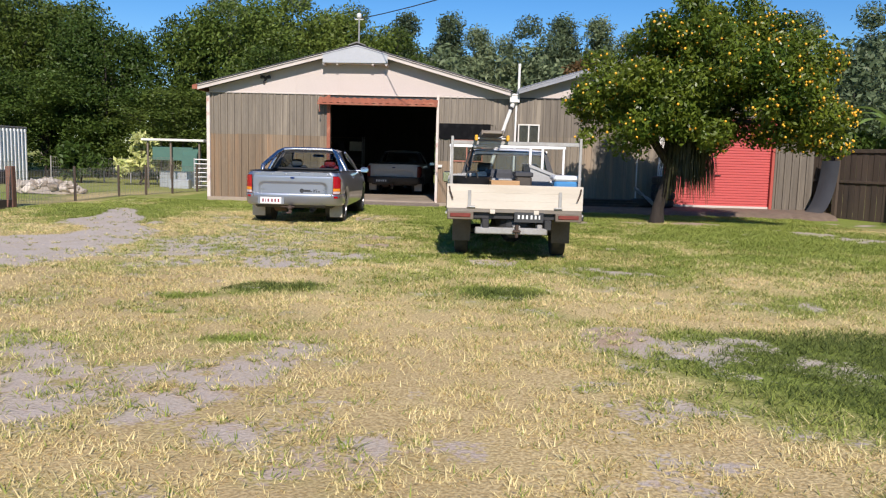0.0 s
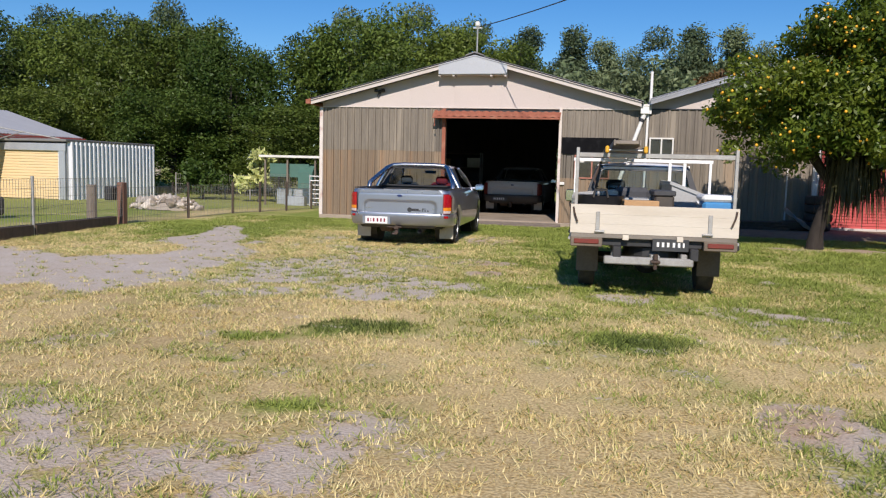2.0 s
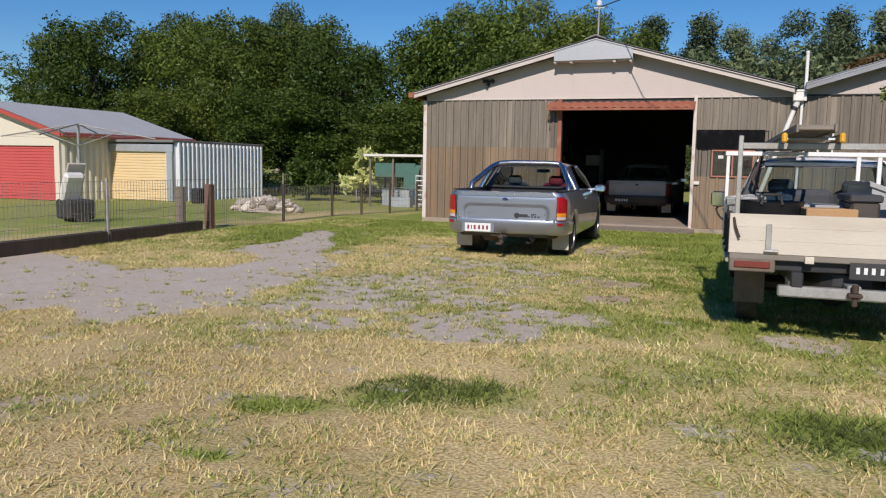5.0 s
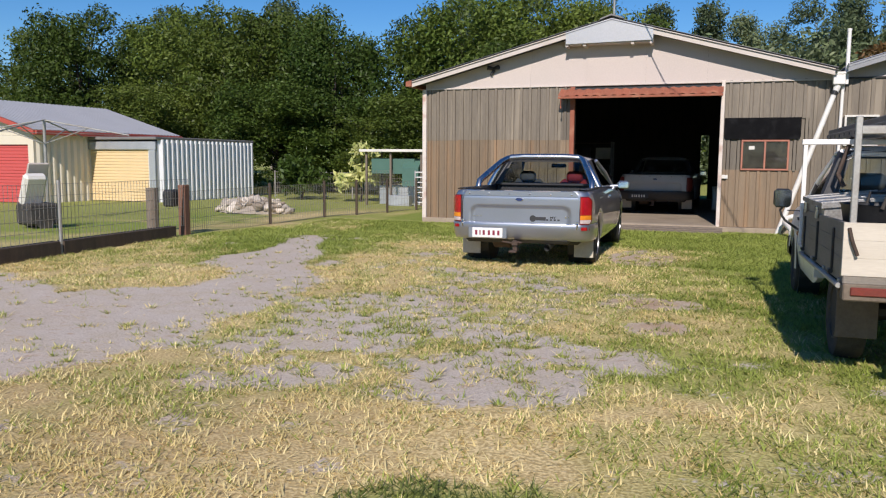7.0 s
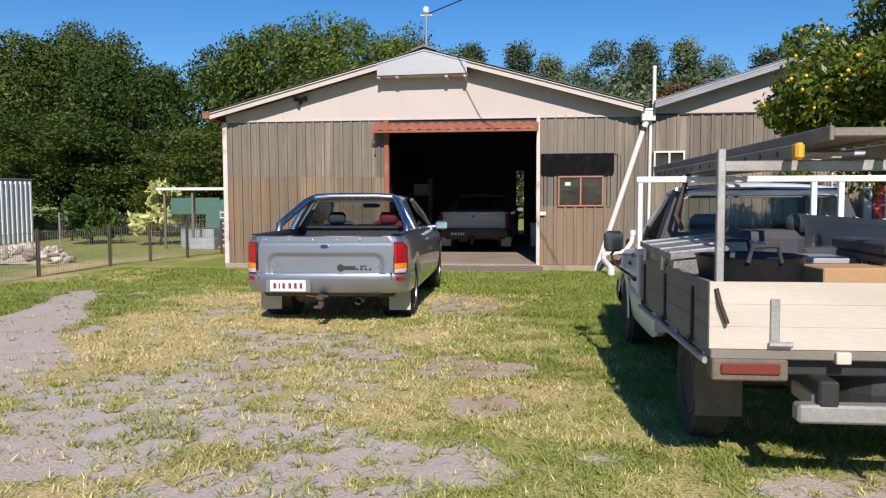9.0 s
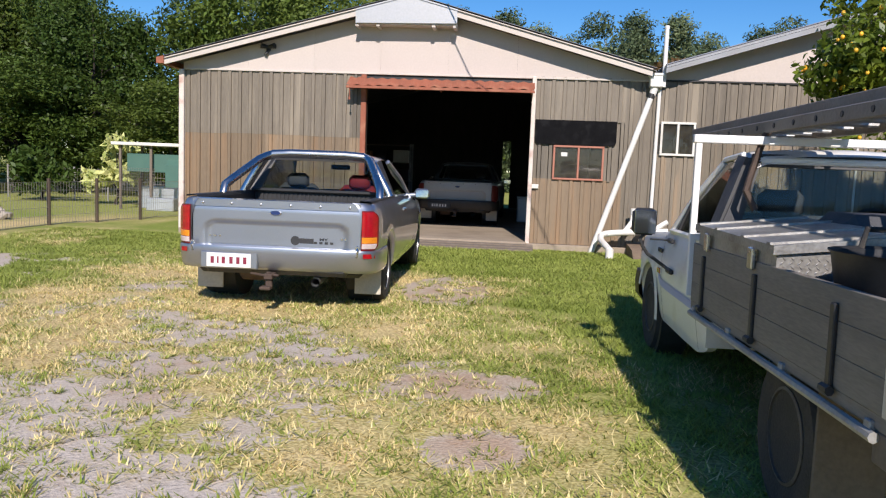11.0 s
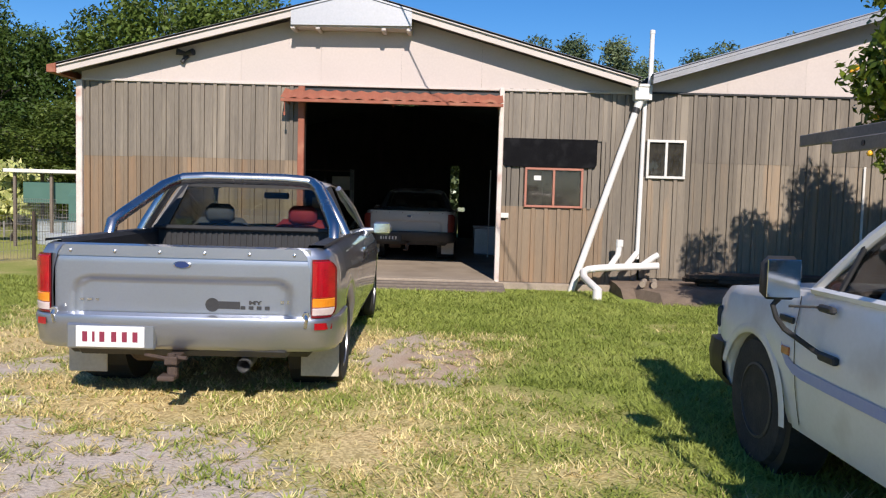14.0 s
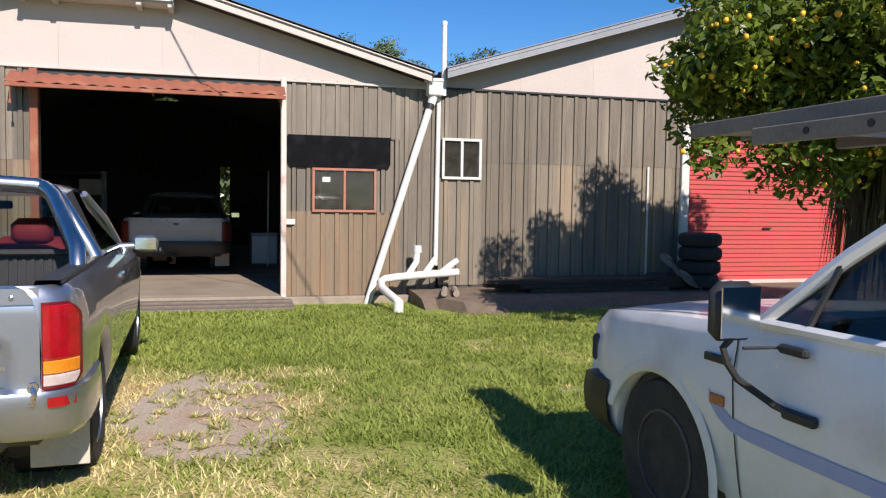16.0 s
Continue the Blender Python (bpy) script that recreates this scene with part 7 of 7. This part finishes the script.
        g.prism([(-lx / 2 - d, z1 + slope * (slope < 0)), (lx / 2 + d, z1 - slope * (slope > 0)), (lx / 2 + d, z1 - slope * (slope > 0) + 0.035), (-lx / 2 - d, z1 + slope * (slope < 0) + 0.035)], 1, -ly / 2 - d, ly / 2 + d)
        lid = part("lid", g, mm, t)
        zl = lambda q: z1 + 0.036 + (slope * (slope < 0)) * (1 - (q + lx / 2) / lx) - slope * (slope > 0) * (q + lx / 2) / lx
        for q in (-0.46, -0.18, 0.18, 0.46):
            g = Geo()
            g.prism([(-lx / 2 - d, zl(-lx / 2) - 0.004), (lx / 2 + d, zl(lx / 2) - 0.004), (lx / 2 + d, zl(lx / 2) + 0.007), (-lx / 2 - d, zl(-lx / 2) + 0.007)], 1, q * ly - 0.022, q * ly + 0.022)
            part("lid_strip", g, mm, lid)
        if tread:
            # raised lozenges of the checker plate on the end and the side
            g = Geo()
            for i in range(int(lx / 0.032)):
                for k in range(int((z1 + min(slope, 0)) / 0.032)):
                    for a in (0.5, -0.5):
                        cx, cz = -lx / 2 + 0.02 + i * 0.032 + 0.008 * (a > 0), 0.02 + k * 0.032 + 0.016 * (a > 0)
                        ca, sa = math.cos(math.pi / 4 + a * math.pi / 2 + math.pi / 4), math.sin(math.pi / 4 + a * math.pi / 2 + math.pi / 4)
                        g.add([(cx - 0.012 * ca, -ly / 2, cz - 0.012 * sa), (cx + 0.004 * sa, -ly / 2, cz - 0.004 * ca), (cx + 0.012 * ca, -ly / 2, cz + 0.012 * sa), (cx - 0.004 * sa, -ly / 2, cz + 0.004 * ca), (cx, -ly / 2 - 0.003, cz)], [(0, 1, 4), (1, 2, 4), (2, 3, 4), (3, 0, 4)])
            tagged(part("tread", g, mm, t, "raised checker-plate pattern"), kind="stuff")
        for q in (-0.3, 0.3):
            g = Geo()
            g.box(-lx / 2 - 0.02, q * ly, z1 * 0.75, 0.02, 0.06, 0.09, 0.005)
            part("latch", g, M["chrome"], t)
        return t
    tool_box(-0.62, 1.55, 0.5, 1.2, 0.40, -0.06, "dented aluminium checker-plate toolbox with sloping lid", M["checker_alu"], True)
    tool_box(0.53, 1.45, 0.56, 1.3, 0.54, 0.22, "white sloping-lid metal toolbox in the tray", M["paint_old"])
    o = thing("rubber_tub", W @ pose(-0.56, 0.52, 0.71), "black flexible rubber tub with two handles", "tub")
    g = Geo()
    g.lathe([(0.20, 0.0), (0.27, 0.39), (0.28, 0.40), (0.262, 0.39), (0.19, 0.02)], 0, 0, 0, 2, 24)
    part("tub", g, M["black"], o, smooth=True)
    for sgn in (-1, 1):
        g = Geo()
        g.tube([(-0.08, sgn * 0.265, 0.38), (-0.06, sgn * 0.27, 0.46), (0.06, sgn * 0.27, 0.46), (0.08, sgn * 0.265, 0.38)], 0.012, 7)
        part("handle", g, M["rubber"], o)
    g = Geo()
    g.box(0, 0, 0.17, 0.46, 0.3, 0.34, 0.02)
    g.box(0, 0, 0.355, 0.49, 0.33, 0.04, 0.012)
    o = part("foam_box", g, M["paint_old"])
    o.matrix_world = W @ pose(-0.17, 0.82, 0.71)
    tagged(o, "white polystyrene box with lid in the tray", "box")
    g = Geo()
    g.box(0, 0, 0.19, 0.38, 0.26, 0.36, 0.006)
    o = part("carton", g, M["cardboard"])
    o.matrix_world = W @ pose(-0.13, 0.34, 0.70, 0, 0, 6)
    tagged(o, "brown cardboard carton in the tray", "carton")
    o = thing("storage_crate", W @ pose(0.13, 0.62, 0.71), "tall dark brown ribbed plastic crate in the tray", "crate")
    g = Geo()
    g.box(0, 0, 0.21, 0.21, 0.66, 0.42, 0.02)
    part("body", g, M["crate_brown"], o)
    for k in range(11):
        g = Geo()
        g.box(-0.108, -0.30 + 0.06 * k, 0.2, 0.012, 0.028, 0.34, 0.003)
        part("rib", g, M["crate_brown"], o)
    g = Geo()
    g.box(0, 0, 0.445, 0.24, 0.69, 0.06, 0.012)
    part("lid", g, M["trim_grey"], o)
    g = Geo()
    g.box(0, 0, 0.24, 0.44, 0.4, 0.5, 0.05)
    o = part("drum", g, M["seat_grey"])
    o.matrix_world = W @ pose(-0.15, 1.75, 0.70)
    tagged(o, "dark grey plastic crate against the cab", "crate")
    c = thing("cooler", W @ pose(0.68, 0.35, 0.71), "blue cooler box with white lid in the tray", "cooler")
    g = Geo()
    g.box(0, 0, 0.19, 0.34, 0.5, 0.38, 0.03)
    part("body", g, M["blue_plastic"], c)
    g = Geo()
    g.box(0, 0, 0.41, 0.36, 0.52, 0.07, 0.025)
    part("lid", g, M["plate_white"], c)
    g = Geo()
    g.tube([(-0.17, -0.12, 0.33), (-0.2, -0.1, 0.36), (-0.2, 0.1, 0.36), (-0.17, 0.12, 0.33)], 0.012, 6)
    part("handle", g, M["plate_white"], c)
    return u


tray_truck()

# ---- pipes and clutter by the sheds ----
def clutter():
    rng = random.Random(3)
    y = WY - 0.14
    p = thing("downpipe", Matrix.Identity(4), "white plastic downpipes and elbows on the shed corner", "pipe")
    g = Geo()
    g.box(1.34, y, 2.99, 0.22, 0.2, 0.2, 0.015)
    g.box(1.34, y, 3.11, 0.26, 0.22, 0.05, 0.01)
    part("rain_head", g, M["pvc"], p)
    g = Geo()
    g.tube([(1.33, y, 2.92), (1.28, y, 2.74)], [0.075, 0.055], 14)
    g.tube([(1.28, y, 2.76), (0.36, y - 0.08, -0.1)], 0.052, 14)
    part("pipe", g, M["pvc"], p, smooth=True)
    g = Geo()
    g.tube([(1.285, y, 2.78), (1.262, y, 2.70)], 0.062, 14)
    part("collar", g, M["black"], p)
    g = Geo()
    g.tube([(1.40, WY - 0.08, 0.45), (1.42, WY - 0.08, 2.95)], 0.033, 12)
    part("pipe", g, M["pvc"], p, smooth=True)
    g = Geo()
    g.tube([(1.47, WY - 0.16, 2.9), (1.47, WY - 0.16, 3.93)], 0.036, 12)
    g.lathe([(0.042, 0.0), (0.042, 0.05), (0.03, 0.06)], 1.47, WY - 0.16, 3.90, 2, 12)
    part("vent_pipe", g, M["pvc"], p, smooth=True)
    # ground drains
    q = thing("drain_pipe", Matrix.Identity(4), "white plastic drain pipe with branching elbows above ground", "pipe")
    q.matrix_world = Matrix.Translation((-0.33, 0, 0.04))
    yy = WY - 0.35
    g = Geo()
    g.tube([(2.0, yy, 0.33), (1.85, yy, 0.32), (1.5, yy, 0.30), (1.1, yy, 0.27), (0.92, yy - 0.05, 0.25), (0.82, yy - 0.2, 0.22), (0.80, yy - 0.45, 0.16), (0.86, yy - 0.75, 0.09), (0.90, yy - 0.95, 0.05), (0.90, yy - 1.0, -0.1)], 0.055, 14)
    part("pipe", g, M["pvc"], q, smooth=True)
    g = Geo()
    g.lathe([(0.066, -0.08), (0.066, 0.07), (0.055, 0.075)], 0.90, yy - 0.99, -0.01, 2, 16)
    part("collar", g, M["pvc"], q, smooth=True)
    for pts in ([(1.25, yy, 0.29), (1.38, yy + 0.02, 0.48), (1.40, yy + 0.03, 0.66)], [(1.5, yy, 0.31), (1.62, yy + 0.12, 0.42), (1.72, yy + 0.26, 0.5)], [(1.75, yy, 0.33), (1.92, yy, 0.46), (1.99, yy, 0.5)]):
        g = Geo()
        g.tube(pts, 0.045, 12)
        part("elbow", g, M["pvc"], q, smooth=True)
    g = Geo()
    g.lathe([(0.058, -0.05), (0.058, 0.05), (0.03, 0.055)], 1.40, yy + 0.03, 0.66, 2, 14)
    part("cap", g, M["pvc"], q, smooth=True)
    for x, yy2, l in ((1.3, WY - 0.62, 0.5), (1.45, WY - 0.7, 0.6)):
        g = Geo()
        g.tube([(x, yy2 - 0.3, 0.135), (x + 0.15, yy2 + l - 0.3, 0.135)], 0.045, 12)
        o = part("offcut_pipe", g, M["concrete"])
        tagged(o, "short dirty pipe offcut on the apron", "pipe")
    # stacked timber along the wall
    for k in range(9):
        g = Geo()
        L = rng.uniform(2.2, 3.2)
        g.box(0, 0, 0, L, 0.16, 0.06, 0.006)
        o = part("timber_plank", g, M["wood_dark"])
        o.matrix_world = pose(3.55 + rng.uniform(-0.3, 0.3), WY - 0.3 - 0.19 * (k % 3), 0.128 + 0.063 * (k // 3), 0, 0, rng.uniform(-1.5, 1.5))
        tagged(o, "old dark timber plank stacked by the wall", "plank", "stacked planks")
    # tyres
    for k in range(4):
        g = Geo()
        g.lathe([(0.19, -0.09), (0.26, -0.105), (0.31, -0.08), (0.325, -0.04), (0.325, 0.04), (0.31, 0.08), (0.26, 0.105), (0.19, 0.09), (0.17, 0.0)], 0, 0, 0, 2, 30)
        o = part("tyre", g, M["rubber"], smooth=True)
        o.matrix_world = pose(5.52 + rng.uniform(-0.03, 0.03), WY - 0.5 + rng.uniform(-0.03, 0.03), 0.215 + 0.212 * k)
        tagged(o, "worn black car tyre in a stack", "tyre", "stacked tyres")
    g = Geo()
    g.lathe([(0.19, -0.09), (0.26, -0.105), (0.31, -0.08), (0.325, -0.04), (0.325, 0.04), (0.31, 0.08), (0.26, 0.105), (0.19, 0.09), (0.17, 0.0)], 0, 0, 0, 2, 30)
    o = part("tyre", g, M["rubber"], smooth=True)
    o.matrix_world = pose(5.0, WY - 0.42, 0.215)
    tagged(o, "worn black car tyre lying on the apron", "tyre", "stacked tyres")
    g = Geo()
    n = 15
    secs = []
    for i in range(n):
        u = i / (n - 1)
        secs.append([(-0.3 + 0.62 * u + 0.03 * math.sin(9 * v), (v - 0.5) * 0.22, 0.48 * (1 - u) + 0.03 * math.sin(11 * u + 5 * v) + 0.05) for v in [k / 8 for k in range(9)]])
    g.loft(secs)
    g.loft([[(p[0], p[1], p[2] - 0.03) for p in s] for s in secs])
    o = part("plastic_sheet", g, M["zincalume"], smooth=True, angle=80)
    o.matrix_world = pose(5.0, WY - 0.8, 0.10)
    tagged(o, "crumpled grey plastic sheet beside the tyres", "sheet")
    # inside the shed
    sh = thing("shelf_unit", pose(-5.6, 33.8, 0.05), "steel shelf unit with boxes inside the dark shed", "shelf")
    for x in (-1.2, 1.2):
        for yy in (-0.25, 0.25):
            g = Geo()
            g.box(x, yy, 1.0, 0.05, 0.05, 2.0)
            part("upright", g, M["steel"], sh)
    for z in (0.3, 0.85, 1.4, 1.95):
        g = Geo()
        g.box(0, 0, z, 2.4, 0.5, 0.03)
        part("shelf", g, M["wood_grey"], sh)
    for k in range(12):
        g = Geo()
        w, h = rng.uniform(0.25, 0.5), rng.uniform(0.2, 0.4)
        g.box(0, 0, h / 2, w, 0.35, h, 0.01)
        o = part("storage_box", g, [M["cardboard"], M["seat_grey"], M["white"]][k % 3])
        o.matrix_world = pose(-6.5 + (k % 4) * 0.6, 33.8, 0.05 + 0.315 + 0.55 * (k // 4))
        tagged(o, "storage box on a shelf inside the shed", "box", "boxes on the shelf")
    g = Geo()
    g.box(0, 0, 0.31, 0.55, 0.6, 0.62, 0.03)
    g.box(0, 0, 0.63, 0.57, 0.62, 0.03, 0.008)
    o = part("floor_cabinet", g, M["zinc"])
    o.matrix_world = pose(-0.75, 29.5, 0.05)
    tagged(o, "low grey metal cabinet inside the shed", "cabinet")
    g = Geo()
    g.tube([(0, 0, 0), (0.02, 0.0, 1.9)], 0.014, 8)
    o = part("steel_rod", g, M["white"])
    o.matrix_world = pose(-0.72, 28.6, 0.05)
    tagged(o, "thin pale rod standing inside the shed", "rod")


clutter()

# ---- grass ----
def grass():
    rng = np.random.RandomState(12)
    n = 1380000
    # denser close to the walk
    y = 2.0 + 21.4 * rng.rand(n) ** 1.1
    x = -9.6 + 18.5 * rng.rand(n)
    keep = (rng.rand(n) < 1 - (np.abs(x + 0.5) - 2.2 - 0.75 * (y - 0.6)) / 2.5) & (rng.rand(n) < (y - 1.8) / 1.6) & ~((y > 22.3) & (x > 0.9)) & ~((y > 22.95) & (x > -4.1) & (x < -0.6))
    x, y = x[keep], y[keep]
    bare, lush, straw = ground_masks(x, y)
    tuft = vnoise(x, y, 0.22, 41) * 0.55 + vnoise(x, y, 0.09, 42) * 0.45
    clump = vnoise(x, y, 0.24, 43) * 0.6 + vnoise(x, y, 0.11, 44) * 0.4
    islet = np.clip((clump - 0.64) * 9, 0, 0.7) * np.clip(1.1 - np.abs(x + 2.2) / 2.6, 0.05, 1)
    keep = rng.rand(len(x)) < np.maximum(np.clip(1.08 - bare * 1.15, 0.0, 1) * np.clip((tuft - 0.35 + 0.2 * lush) * 3.4, 0.08, 1), islet)
    x, y, lush, straw = x[keep], y[keep], lush[keep], straw[keep]
    # tufts of longer blades that stand alone on the bare earth
    tx, ty = -8.8 + 11.0 * rng.rand(26000), 4.0 + 15.0 * rng.rand(26000)
    tb = ground_masks(tx, ty)[0]
    ok = (tb > 0.3) & (rng.rand(26000) < 0.36 - 0.30 * np.clip((-4.0 - tx) / 1.5, 0, 1))
    tx, ty = tx[ok], ty[ok]
    many = (8 + 40 * rng.rand(len(tx)) ** 2.5).astype(int)
    who = np.repeat(np.arange(len(tx)), many)
    ta, tr = rng.rand(len(who)) * 6.283, (0.02 + 0.055 * rng.rand(len(tx)) ** 1.6)[who] * np.sqrt(rng.rand(len(who)))
    own = len(x)
    x, y = np.concatenate([x, tx[who] + tr * np.cos(ta)]), np.concatenate([y, ty[who] + tr * np.sin(ta)])
    lush, straw = np.concatenate([lush, 0.0 + 0.55 * rng.rand(len(tx))[who]]), np.concatenate([straw, np.zeros(len(who))])
    n = len(x)
    z = ground_z(x, y) - 0.004
    h = (0.016 + 0.036 * rng.rand(n) ** 1.5) * (0.85 + 0.4 * lush)
    a, lean = rng.rand(n) * 6.283, 0.5 + 1.9 * rng.rand(n)
    a[own:] = ta + 0.9 * (rng.rand(len(who)) - 0.5)
    h[own:] *= 0.62 + 0.45 * rng.rand(len(tx))[who]
    w = 0.0021 + 0.0024 * rng.rand(n) + 0.00018 * y
    dx, dy = np.cos(a), np.sin(a)
    base = np.stack([x, y, z], 1)
    sd = np.stack([-dy, dx, 0 * x], 1) * w[:, None]
    tip = base + np.stack([dx * h * lean, dy * h * lean, h], 1)
    v = np.stack([base - sd, base + sd, tip], 1).reshape(-1, 3)
    kind = np.clip(lush * 0.9 - straw * 0.12 + 0.12 + 0.75 * (rng.rand(n) - 0.5), 0, 1)
    deep = np.maximum.reduce([blob(x, y, *q) for q in DEEP])
    kind = np.where((lush > 0.3) & (rng.rand(n) < deep), 2.0, kind)
    for name, sel, c1, c2, label in (("lush_grass", kind > 1.5, (0.085, 0.115, 0.028), (0.17, 0.205, 0.052), "thick dark green lawn grass"), ("grass", (kind >= 0.35) & (kind < 1.5), (0.225, 0.285, 0.052), (0.41, 0.455, 0.118), "short green lawn grass"), ("dry_grass", kind < 0.35, (0.62, 0.50, 0.21), (0.90, 0.78, 0.43), "sparse yellow dry lawn grass")):
        k = int(sel.sum())
        vv = v.reshape(-1, 3, 3)[sel].reshape(-1, 3)
        me = bpy.data.meshes.new(name)
        me.vertices.add(3 * k)
        me.vertices.foreach_set("co", vv.astype(np.float32).ravel())
        me.loops.add(3 * k)
        me.loops.foreach_set("vertex_index", np.arange(3 * k, dtype=np.int32))
        me.polygons.add(k)
        me.polygons.foreach_set("loop_start", np.arange(0, 3 * k, 3, dtype=np.int32))
        me.update()
        me.validate()
        me.materials.append(leaf_mat(name, c1, c2, 0.35, 0.6))
        tagged(new(name, me), label, "grass", kind="stuff")


grass()
